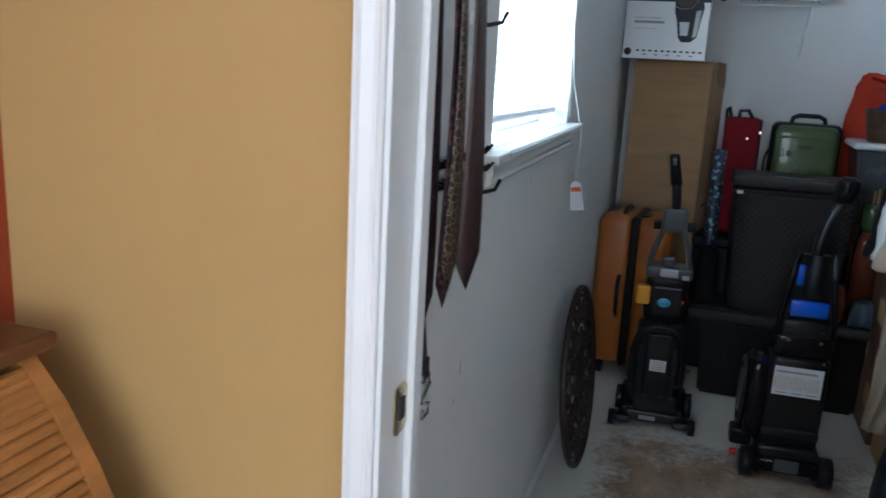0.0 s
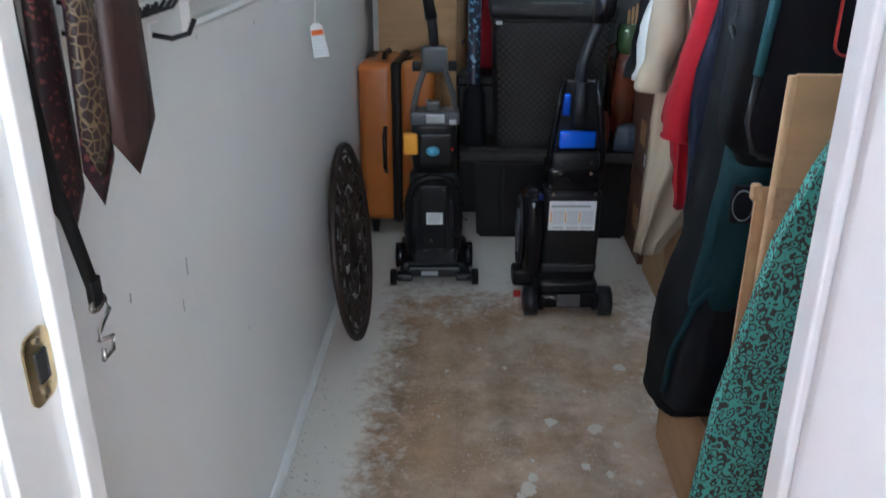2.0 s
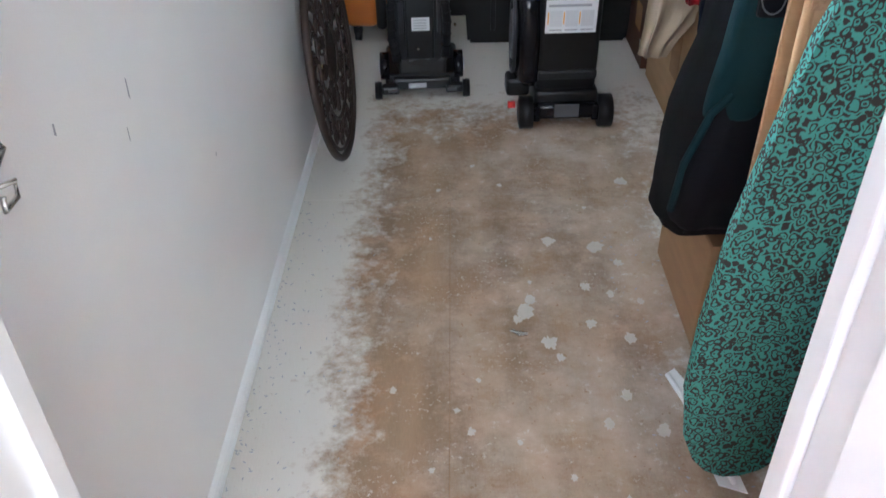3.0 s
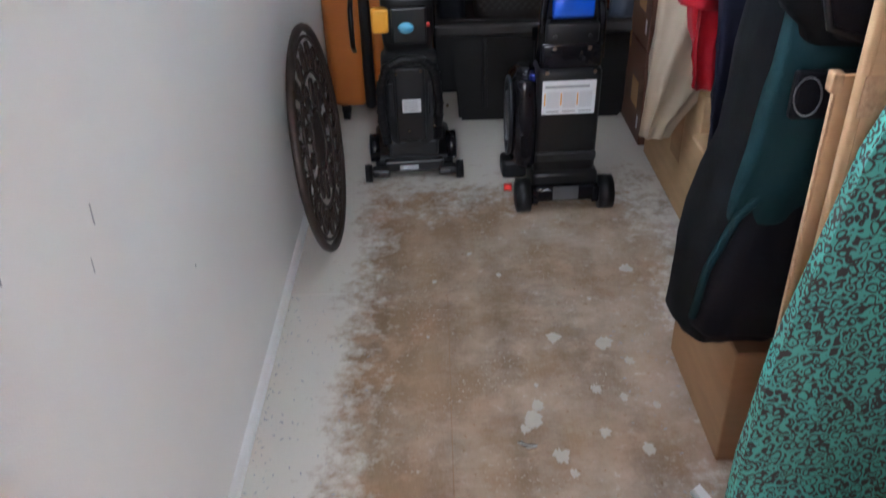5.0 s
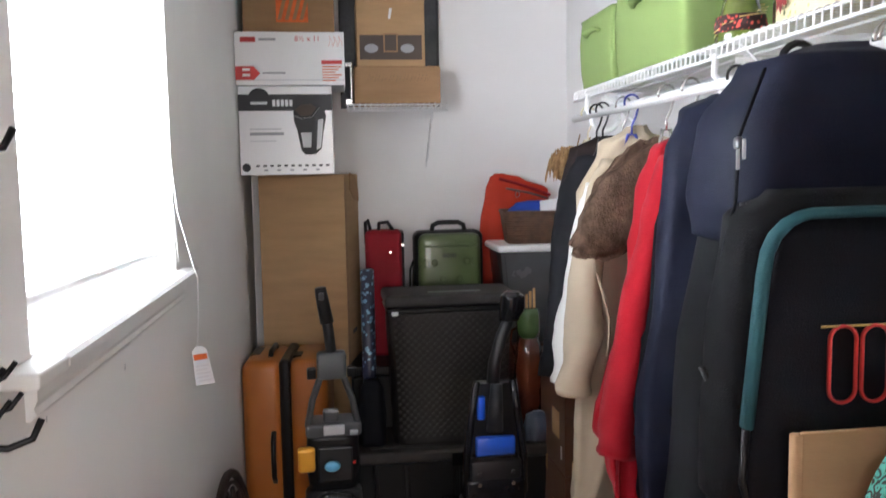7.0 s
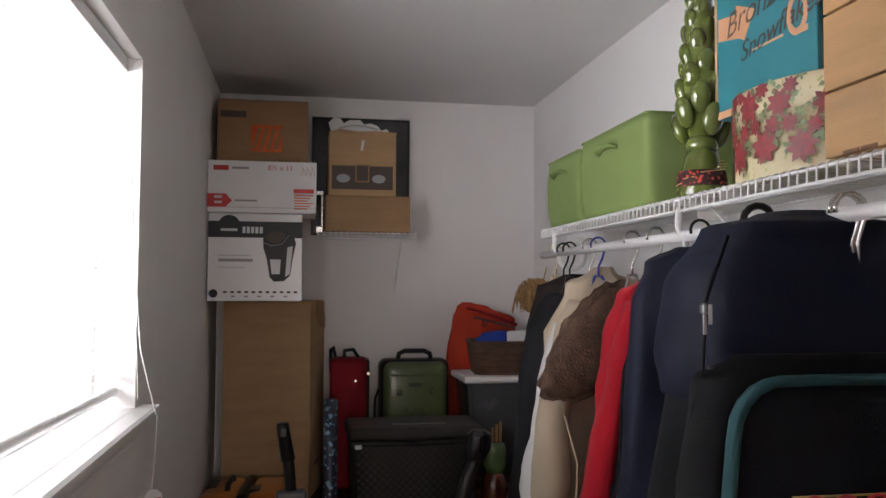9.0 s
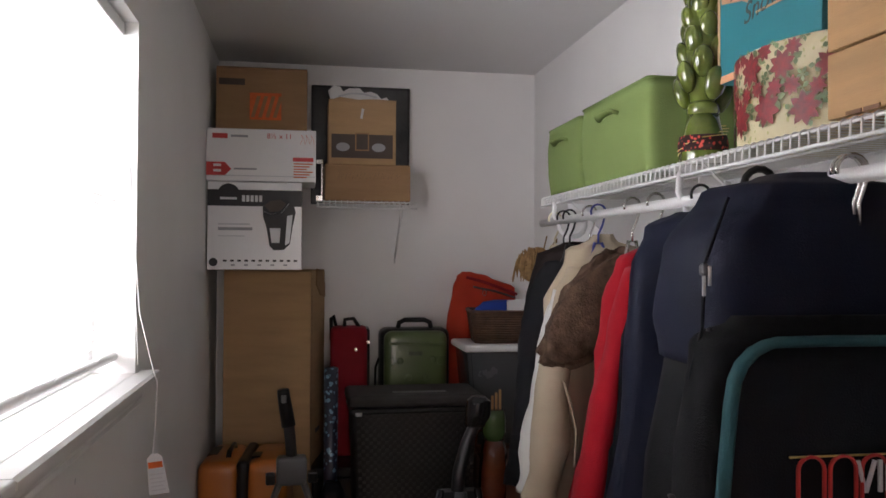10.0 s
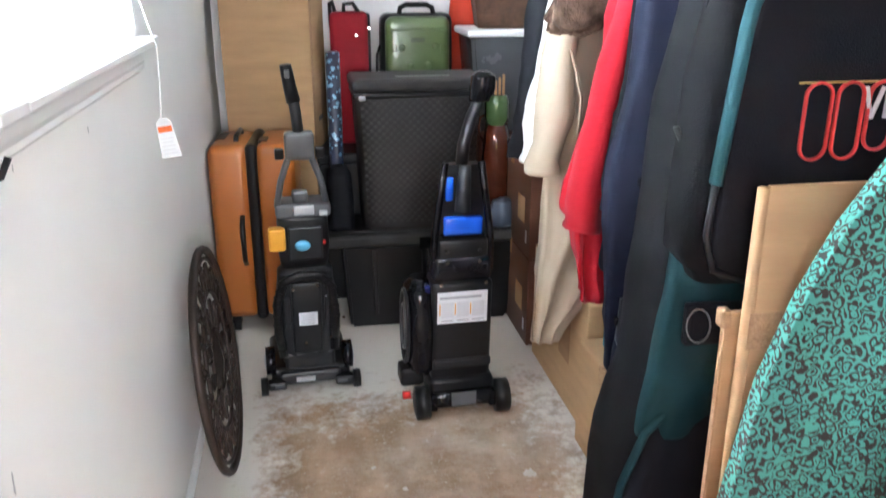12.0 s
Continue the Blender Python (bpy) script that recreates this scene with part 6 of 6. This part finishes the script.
part("tape_end", box(B(), -0.204, 0.028, 0.920, -0.188, 0.050, 0.948, 0.004), CARD_EDGE, fl, "crumpled clear tape")

ib = thing("ironing_board", "ironing board with a teal scrollwork cover leaning on the wall", "ironing board", (0.978, 1.478, 0.012), 0, "", -1.2, 12)
half_w = [(0.0, 0.0), (0.010, 0.035), (0.035, 0.068), (0.09, 0.105), (0.20, 0.143), (0.35, 0.172), (0.55, 0.196), (0.85, 0.203), (0.98, 0.186), (1.08, 0.160), (1.17, 0.122), (1.23, 0.088), (1.26, 0.05)]
outline = [(-w, s) for s, w in half_w] + [(w, s) for s, w in half_w[:0:-1]]
bm = prism(B(), outline, "y", -0.014, 0.014)
bmesh.ops.bevel(bm, geom=[e for e in bm.edges if abs(e.verts[0].co.y - e.verts[1].co.y) < 1e-5], offset=0.010, segments=3, affect="EDGES")
part("padded_cover", bm, PAISLEY, ib, "padded cotton cover", True)
part("metal_deck", prism(B(), [(u * 0.93, v * 0.97 + 0.02) for u, v in outline], "y", 0.0145, 0.022), WHITE_CARD, ib)
for s in (-1, 1):
    part("leg", tube(B(), [(s * 0.08, 0.032, 1.08), (s * 0.11, 0.034, 0.60), (s * 0.10, 0.034, 0.16)], 0.009, 8), LIGHT_GREY, ib, "", True)
part("foot_bar", rod(B(), (-0.12, 0.034, 0.16), (0.12, 0.034, 0.16), 0.009), LIGHT_GREY, ib)

pt = thing("paper_scrap", "crumpled white paper scrap on the floor by the ironing board", "paper", (0.985, 1.66, 0.0))
part("sheet", prism(B(), [(-0.05, 0.10), (-0.025, 0.12), (0.02, 0.0), (0.04, -0.22), (-0.01, -0.20), (-0.03, 0.02)], "z", 0.001, 0.004), WHITE_CARD, pt)
part("curled_edge", tube(B(), [(-0.045, 0.10, 0.006), (-0.025, 0.02, 0.010), (0.0, -0.10, 0.008), (0.02, -0.20, 0.006)], 0.006, 6, flat=0.5), WHITE_CARD, pt, "", True)
# loose caster: black wheel on a steel stem
wb = thing("plastic_clip", "small black plastic caster lying on the floor", "clip", (0.985, 1.545, 0.0))
part("jaw", rod(B(), (-0.008, 0, 0.012), (0.008, 0.004, 0.012), 0.012, seg=14), BLACK, wb, "", True)
part("stem", rod(B(), (0.004, 0, 0.012), (0.030, 0.010, 0.008), 0.004, seg=8), STEEL, wb)

# ---- the two floor machines ----


def recline(machine, pivot, slope):
    """Leans all that stands above the pivot height towards the door."""
    for ob in machine.children:
        for sub in ob.children:
            sub.data.transform(ob.matrix_basis @ sub.matrix_basis)
            sub.matrix_basis = Matrix.Identity(4)
        ob.data.transform(ob.matrix_basis)
        ob.matrix_basis = Matrix.Identity(4)
        for q in (ob, *ob.children):
            for v in q.data.vertices:
                v.co.y -= slope * max(0.0, v.co.z - pivot)


va = thing("upright_vacuum", "black and grey upright vacuum cleaner facing the wall", "vacuum cleaner", (0.350, 3.262, 0.0), 3)
part("floor_head", box(B(), -0.135, -0.030, 0.022, 0.140, 0.27, 0.085, 0.018, 3), BLACK, va, "", True)
part("rear_bar", box(B(), -0.105, -0.055, 0.030, 0.105, -0.020, 0.075, 0.010, 2), CHARCOAL, va)
part("rear_label", box(B(), -0.050, -0.0565, 0.040, 0.015, -0.0555, 0.058), LIGHT_GREY, va)
for s in (-1, 1):
    ax = part("axle_arm", box(B(), min(s * 0.085, s * 0.148), -0.075, 0.022, max(s * 0.085, s * 0.148), -0.030, 0.052, 0.008, 2), BLACK, va)
    part("axle_plate", box(B(), min(s * 0.09, s * 0.125), -0.0765, 0.032, max(s * 0.09, s * 0.125), -0.0755, 0.044), GREY_PL, ax)
    wh = part("wheel", rod(B(), (s * 0.148, -0.052, 0.032), (s * 0.172, -0.052, 0.032), 0.032, seg=24), BLACK, va, "", True)
    part("tyre_rib", tube(B(), [(s * 0.160, -0.052 + 0.032 * math.cos(a), 0.032 + 0.032 * math.sin(a)) for a in (k * math.tau / 24 for k in range(24))], 0.0025, 5, True), BLACK, wh)
    part("side_wheel", rod(B(), (s * 0.118, 0.000, 0.105), (s * 0.150, 0.000, 0.105), 0.050, seg=28), BLACK_GLOSS, va, "", True)
    part("hub_cap", spin(B(), [(0.001, 0.006), (0.020, 0.005), (0.030, 0.0)], 18), LIGHT_GREY, va, "", True).matrix_local = Matrix.Translation((s * 0.151, 0.0, 0.105)) @ Matrix.Rotation(radians(90 * s), 4, "Y")
part("foot_block", box(B(), -0.085, -0.042, 0.080, 0.090, 0.09, 0.150, 0.014, 2), CHARCOAL, va)
part("foot_plate", box(B(), -0.045, -0.0445, 0.135, 0.030, -0.041, 0.170, 0.002), GREY_PL, va)
part("lower_body", loft(B(), [(0.0, 0.02, 0.47, 0.075, 0.05), (0.0, 0.02, 0.45, 0.092, 0.06), (0.0, 0.02, 0.30, 0.105, 0.066), (0.0, 0.02, 0.15, 0.100, 0.066), (0.0, 0.02, 0.10, 0.09, 0.06)], 36, 3.4), CHARCOAL, va, "rounded motor housing", True)
part("spine", box(B(), -0.052, -0.062, 0.150, 0.048, -0.020, 0.430, 0.010, 3), CHARCOAL, va, "", True)
hose = [(-0.088, -0.055, 0.145), (-0.100, -0.060, 0.24), (-0.098, -0.060, 0.36), (-0.075, -0.060, 0.435), (-0.02, -0.060, 0.462), (0.04, -0.060, 0.455), (0.080, -0.060, 0.415), (0.092, -0.058, 0.30), (0.088, -0.055, 0.16)]
part("hose", tube(B(), hose, 0.0155, 10), BLACK, va, "ribbed black hose", True)
for k in range(26):
    f = k / 25 * (len(hose) - 1.001)
    i = int(f)
    p = Vector(hose[i]).lerp(Vector(hose[i + 1]), f - i)
    d = (Vector(hose[i + 1]) - Vector(hose[i])).normalized()
    part("hose_rib", rod(B(), p - d * 0.0022, p + d * 0.0022, 0.0178, seg=10), BLACK, va)
part("rating_label", box(B(), -0.030, -0.0642, 0.266, 0.032, -0.0625, 0.316), LABEL, va, "small grey rating label")
for k in range(4):
    part("print_line", box(B(), -0.024, -0.0648, 0.274 + 0.010 * k, 0.022, -0.0643, 0.277 + 0.010 * k), GREY_INK, va)
for x, z in ((-0.045, 0.410), (0.035, 0.418), (0.075, 0.21), (-0.010, 0.195), (0.120, 0.285)):
    part("screw", rod(B(), (x, -0.066, z), (x, -0.058, z), 0.005, seg=8), STEEL, va)
for s in (-1, 1):
    part("vent_slot", box(B(), s * 0.066 - 0.008, -0.0505, 0.25, s * 0.066 + 0.008, -0.040, 0.37, 0.003), BLACK_INK, va)
part("upper_body", loft(B(), [(0.0, 0.03, 0.665, 0.070, 0.045), (0.0, 0.03, 0.645, 0.082, 0.055), (0.0, 0.03, 0.55, 0.085, 0.06), (0.0, 0.03, 0.475, 0.078, 0.055)], 32, 4.0), BLACK, va, "upper housing", True)
part("control_face", box(B(), -0.050, -0.038, 0.505, 0.060, -0.020, 0.625, 0.006, 2), CHARCOAL, va)
part("button", spin(B(), [(0.001, 0.006), (0.022, 0.005), (0.026, 0.0)], 22), CYAN, va, "sky blue oval button", True).matrix_local = Matrix.Translation((-0.005, -0.038, 0.560)) @ Matrix.Rotation(radians(90), 4, "X") @ Matrix.Diagonal((1, 0.75, 1, 1))
part("release_lever", box(B(), -0.112, -0.045, 0.545, -0.058, 0.0, 0.625, 0.010, 3), YELLOW, va, "yellow-orange lever", True)
part("indicator", box(B(), 0.060, -0.042, 0.563, 0.070, -0.034, 0.576, 0.002), RED_PL, va)
part("collar", box(B(), -0.085, -0.030, 0.655, 0.090, 0.085, 0.705, 0.012, 3), GREY_PL, va, "grey collar", True)
part("collar_clip", box(B(), -0.030, -0.042, 0.668, 0.036, -0.028, 0.700, 0.004), LIGHT_GREY, va)
part("collar_clip", box(B(), 0.052, -0.036, 0.662, 0.078, -0.028, 0.680, 0.003), LIGHT_GREY, va)
part("spout", box(B(), -0.030, -0.020, 0.705, 0.020, 0.02, 0.745, 0.008, 2), GREY_PL, va)
for s in (-1, 1):
    part("yoke_arm", tube(B(), [(s * 0.078, -0.01, 0.695), (s * 0.062, -0.01, 0.78), (s * 0.034, -0.01, 0.86), (s * 0.022, -0.01, 0.90)], 0.013, 8, flat=0.8), GREY_PL, va, "", True)
part("yoke_head", box(B(), -0.045, -0.035, 0.850, 0.045, 0.020, 0.940, 0.012, 3), GREY_PL, va, "", True)
for s in (-1, 1):
    part("cord_hook", box(B(), s * 0.062 - 0.014, -0.030, 0.855, s * 0.062 + 0.014, 0.0, 0.890, 0.005), BLACK, va)
part("handle_post", tube(B(), [(0, -0.008, 0.93), (-0.006, -0.006, 1.00), (-0.014, -0.002, 1.06)], 0.017, 10), CHARCOAL, va, "", True)
part("handle_grip", tube(B(), [(-0.010, -0.002, 1.03), (-0.018, 0.0, 1.075), (-0.026, 0.002, 1.125), (-0.028, 0.0, 1.142)], lambda f: 0.021 - 0.004 * f, 12), BLACK, va, "black rubber grip", True)
part("grip_button", box(B(), -0.034, -0.022, 1.105, -0.018, -0.012, 1.128, 0.003), GREY_PL, va)

recline(va, 0.15, 0.19)

vb = thing("carpet_cleaner", "glossy black upright carpet cleaner with a blue tank", "carpet cleaner", (0.842, 3.032, 0.0), 2)
part("base", box(B(), -0.105, -0.060, 0.040, 0.110, 0.25, 0.130, 0.018, 3), BLACK, vb, "", True)
part("tail_bar", box(B(), -0.105, -0.088, 0.035, 0.108, -0.050, 0.090, 0.012, 2), BLACK_GLOSS, vb, "", True)
part("tail_plate", box(B(), -0.040, -0.0905, 0.045, 0.042, -0.0885, 0.092), GREY_PL, vb, "pale grey plate")
for s in (-1, 1):
    wh = part("wheel", rod(B(), (s * 0.112, -0.062, 0.055), (s * 0.155, -0.062, 0.055), 0.055, seg=30), BLACK, vb, "", True)
    part("rim", spin(B(), [(0.001, 0.004), (0.020, 0.006), (0.040, 0.003), (0.046, 0.0)], 24), CHARCOAL, wh, "", True).matrix_local = Matrix.Translation((s * 0.1555, -0.062, 0.055)) @ Matrix.Rotation(radians(90 * s), 4, "Y")
    part("axle_cap", box(B(), s * 0.098 - 0.012, -0.092, 0.030, s * 0.098 + 0.012, -0.050, 0.085, 0.006), BLACK_GLOSS, vb)
part("lower_body", box(B(), -0.100, -0.045, 0.115, 0.100, 0.080, 0.475, 0.020, 3), BLACK, vb, "", True)
part("step_ridge", box(B(), -0.098, -0.056, 0.165, 0.098, -0.040, 0.200, 0.008, 2), CHARCOAL, vb)
lab = part("instruction_label", box(B(), -0.083, -0.0478, 0.330, 0.080, -0.0462, 0.440), LABEL, vb, "white instruction label with diagrams")
for k in range(3):
    x = -0.070 + 0.050 * k
    part("diagram", box(B(), x, -0.0486, 0.352, x + 0.040, -0.0480, 0.405), SILVER_INK, lab)
    part("yellow_bar", box(B(), x - 0.007, -0.0488, 0.360, x - 0.003, -0.0480, 0.400), YELLOW, lab)
    part("print_line", box(B(), x, -0.0486, 0.338, x + 0.040, -0.0480, 0.342), GREY_INK, lab)
part("label_heading", box(B(), -0.075, -0.0486, 0.417, 0.060, -0.0480, 0.425), GREY_INK, lab)
tank = part("side_tank", loft(B(), [(-0.125, 0.05, 0.46, 0.030, 0.05), (-0.130, 0.05, 0.43, 0.045, 0.09), (-0.130, 0.05, 0.30, 0.050, 0.11), (-0.125, 0.05, 0.16, 0.045, 0.10), (-0.120, 0.05, 0.13, 0.03, 0.07)], 32, 2.6), BLACK_GLOSS, vb, "glossy side reel", True)
part("reel_rim", tube(B(), [(-0.176, 0.03 + 0.070 * math.cos(a), 0.30 + 0.130 * math.sin(a)) for a in (k * math.tau / 28 for k in range(28))], 0.007, 6, True), CHARCOAL, tank, "", True)
part("reel_rim", tube(B(), [(-0.178, 0.03 + 0.040 * math.cos(a), 0.30 + 0.080 * math.sin(a)) for a in (k * math.tau / 24 for k in range(24))], 0.006, 6, True), GREY_PL, tank, "", True)
part("blue_cheek", box(B(), -0.122, -0.030, 0.34, -0.101, 0.05, 0.46, 0.008, 2), shade("deep_blue_plastic", (0.012, 0.018, 0.10), 0.2, coat=0.4), vb)
part("nozzle", box(B(), -0.195, -0.005, 0.085, -0.115, 0.08, 0.150, 0.012, 2), BLACK, vb)
part("red_valve", rod(B(), (-0.190, -0.012, 0.060), (-0.165, -0.012, 0.060), 0.013, seg=14), RED_PL, vb, "red valve", True)
part("waist", box(B(), -0.095, -0.040, 0.470, 0.095, 0.070, 0.560, 0.018, 3), BLACK_GLOSS, vb, "", True)
part("mask_face", prism(B(), [(-0.092, 0.50), (0.092, 0.50), (0.086, 0.63), (0.060, 0.845), (-0.055, 0.845), (-0.086, 0.63)], "y", 0.005, 0.045), BLACK, vb)
for s in (-1, 1):
    part("side_frame", tube(B(), [(s * 0.090, -0.020, 0.50), (s * 0.088, -0.018, 0.63), (s * 0.070, -0.010, 0.76), (s * 0.056, -0.004, 0.855)], 0.012, 8), BLACK_GLOSS, vb, "", True)
    for z in (0.575, 0.540):
        part("screw", rod(B(), (s * 0.052, -0.004 - 0.04, z), (s * 0.052, -0.034, z), 0.0062, seg=10), STEEL if z < 0.56 else BLACK_INK, vb)
    part("screw", rod(B(), (s * 0.072, -0.052, 0.468), (s * 0.072, -0.040, 0.468), 0.006, seg=10), STEEL, vb)
part("lower_mask", box(B(), -0.080, -0.036, 0.505, 0.080, 0.010, 0.615, 0.010, 2), BLACK, vb, "", True)
part("blue_tank", box(B(), -0.060, -0.022, 0.622, 0.064, 0.012, 0.682, 0.008, 2), BLUE_PL, vb, "translucent blue tank front", True)
part("tank_lip", box(B(), -0.066, -0.026, 0.616, 0.070, 0.008, 0.624, 0.002), BLACK_GLOSS, vb)
part("blue_fin", box(B(), -0.055, -0.016, 0.735, -0.030, 0.008, 0.810, 0.006, 2), BLUE_PL, vb, "", True)
part("clear_tube", rod(B(), (0.0, -0.010, 0.70), (0.006, -0.004, 0.845), 0.026, 0.018, 18), CHARCOAL, vb, "glossy tapered tube", True)
# the tube's highlight, put in as a light grey rod
part("tube_shine", rod(B(), (0.0, -0.020, 0.715), (0.004, -0.012, 0.830), 0.013, 0.009, 12), LIGHT_GREY, vb, "", True)
part("handle_stem", tube(B(), [(0.0, 0.020, 0.83), (0.008, 0.035, 0.90), (0.035, 0.055, 0.98), (0.060, 0.065, 1.03), (0.066, 0.062, 1.07)], lambda f: 0.026 - 0.004 * f, 12, flat=0.8), BLACK, vb, "", True)
part("handle_grip", loft(B(), [(0.068, 0.055, 1.118, 0.022, 0.025), (0.068, 0.052, 1.105, 0.036, 0.040), (0.066, 0.052, 1.07, 0.038, 0.042), (0.058, 0.056, 1.03, 0.030, 0.032)], 24, 2.6), BLACK_GLOSS, vb, "glossy rounded grip", True)

recline(vb, 0.11, 0.07)

# ---- on the floor ----
drops = B()
for x, y, r in ((0.419, 2.556, 0.013), (0.525, 2.700, 0.014), (0.974, 2.595, 0.034), (0.724, 2.284, 0.034), (0.851, 2.254, 0.038), (0.640, 1.985, 0.040), (0.796, 1.937, 0.024), (0.880, 1.885, 0.026), (0.69, 1.87, 0.034), (0.845, 2.45, 0.012), (0.605, 2.58, 0.012), (0.60, 1.57, 0.010), (0.70, 1.48, 0.014), (0.42, 1.50, 0.012), (0.31, 1.42, 0.018), (0.93, 2.02, 0.018), (0.52, 1.75, 0.010), (0.80, 1.42, 0.022), (0.40, 2.30, 0.008), (0.66, 2.10, 0.010), (0.62, 1.955, 0.022), (0.655, 2.03, 0.026), (0.90, 2.18, 0.022), (0.80, 2.08, 0.024), (0.86, 2.05, 0.018), (0.71, 1.82, 0.018), (0.84, 1.70, 0.026), (0.79, 1.62, 0.022), (0.90, 1.60, 0.028), (0.50, 1.60, 0.016), (0.47, 1.66, 0.012), (0.33, 1.72, 0.014)):
    n, r = 21, r * 0.66
    ph = rng.random() * 9
    pts = [(x + r * (0.75 + 0.6 * noise.noise((math.cos(t) * 2.6 + ph, math.sin(t) * 2.6, y))) * math.cos(t), y + 1.3 * r * (0.75 + 0.6 * noise.noise((math.cos(t) * 2.6, math.sin(t) * 2.6 + ph, x))) * math.sin(t)) for t in (k * math.tau / n for k in range(n))]
    prism(drops, pts, "z", 0.0004, 0.0022)
tagged(part("paint_drips", drops, WHITE_PAINT), "dried blobs of white paint on the plywood", "paint drips", kind="stuff")
crumbs = B()
for k in range(330):
    side = rng.random()
    x = 0.018 + 0.05 * rng.random() ** 2 if side < 0.35 else rng.uniform(0.02, 0.26) if side < 0.72 else rng.uniform(0.86, 1.05)
    y = rng.uniform(1.0, 2.5)
    a, r = rng.uniform(0, 3.1), rng.uniform(0.0015, 0.006)
    c, s = math.cos(a), math.sin(a)
    prism(crumbs, [(x + r * c, y + r * s), (x - 0.4 * r * s, y + 0.4 * r * c), (x - r * c, y - r * s), (x + 0.3 * r * s, y - 0.3 * r * c)], "z", 0.0004, 0.0016)
tagged(part("floor_crumbs", crumbs, GREY_INK), "scattered dark crumbs and chips of debris", "debris", kind="stuff")
foil = thing("foil_scrap", "crumpled strip of shiny foil on the plywood", "foil", (0.619, 1.899, 0.0))
part("strip", prism(B(), [(-0.020, 0.012), (-0.012, 0.017), (0.004, 0.0), (0.022, 0.006), (0.020, -0.004), (0.0, -0.008)], "z", 0.002, 0.005), STEEL, foil)
part("strip_end", tube(B(), [(-0.020, 0.013, 0.004), (-0.004, 0.002, 0.008), (0.018, 0.002, 0.005)], 0.003, 5, flat=0.6), STEEL, foil)

# ---- bedroom corner ----
dsk = thing("rolltop_desk", "honey oak roll-top desk in the bedroom corner", "desk", (-0.43, 0.36, 0.0))
side = [(0.001, 0.0), (0.34, 0.0), (0.34, 0.76), (0.30, 0.80), (0.262, 0.865), (0.222, 0.95), (0.178, 1.025), (0.136, 1.075), (0.001, 1.075)]
for y0, y1 in ((-0.40, -0.375), (0.325, 0.350)):
    part("side_panel", prism(B(), side, "y", y0, y1), OAK, dsk)
part("carcass", box(B(), 0.002, -0.374, 0.0, 0.325, 0.324, 0.73, 0.004), OAK, dsk)
part("writing_top", box(B(), 0.002, -0.374, 0.731, 0.338, 0.324, 0.755, 0.004), OAK, dsk)
part("top_board", box(B(), 0.001, -0.42, 1.078, 0.150, 0.375, 1.100, 0.006, 2), OAK_DARK, dsk)
curve = [(0.292, 0.80), (0.254, 0.863), (0.214, 0.948), (0.170, 1.020), (0.132, 1.068)]
for k in range(22):
    f = k / 22 * 3.999
    i = int(f)
    x = curve[i][0] + (curve[i + 1][0] - curve[i][0]) * (f - i)
    z = curve[i][1] + (curve[i + 1][1] - curve[i][1]) * (f - i)
    part("tambour_slat", rod(B(), (x, -0.374, z), (x, 0.324, z), 0.0085, seg=8), OAK, dsk)
part("pull", tube(B(), [(0.30, -0.16, 0.82), (0.325, -0.10, 0.84), (0.325, 0.12, 0.84), (0.30, 0.20, 0.82)], 0.008, 8), OAK_DARK, dsk, "dark curved pull", True)
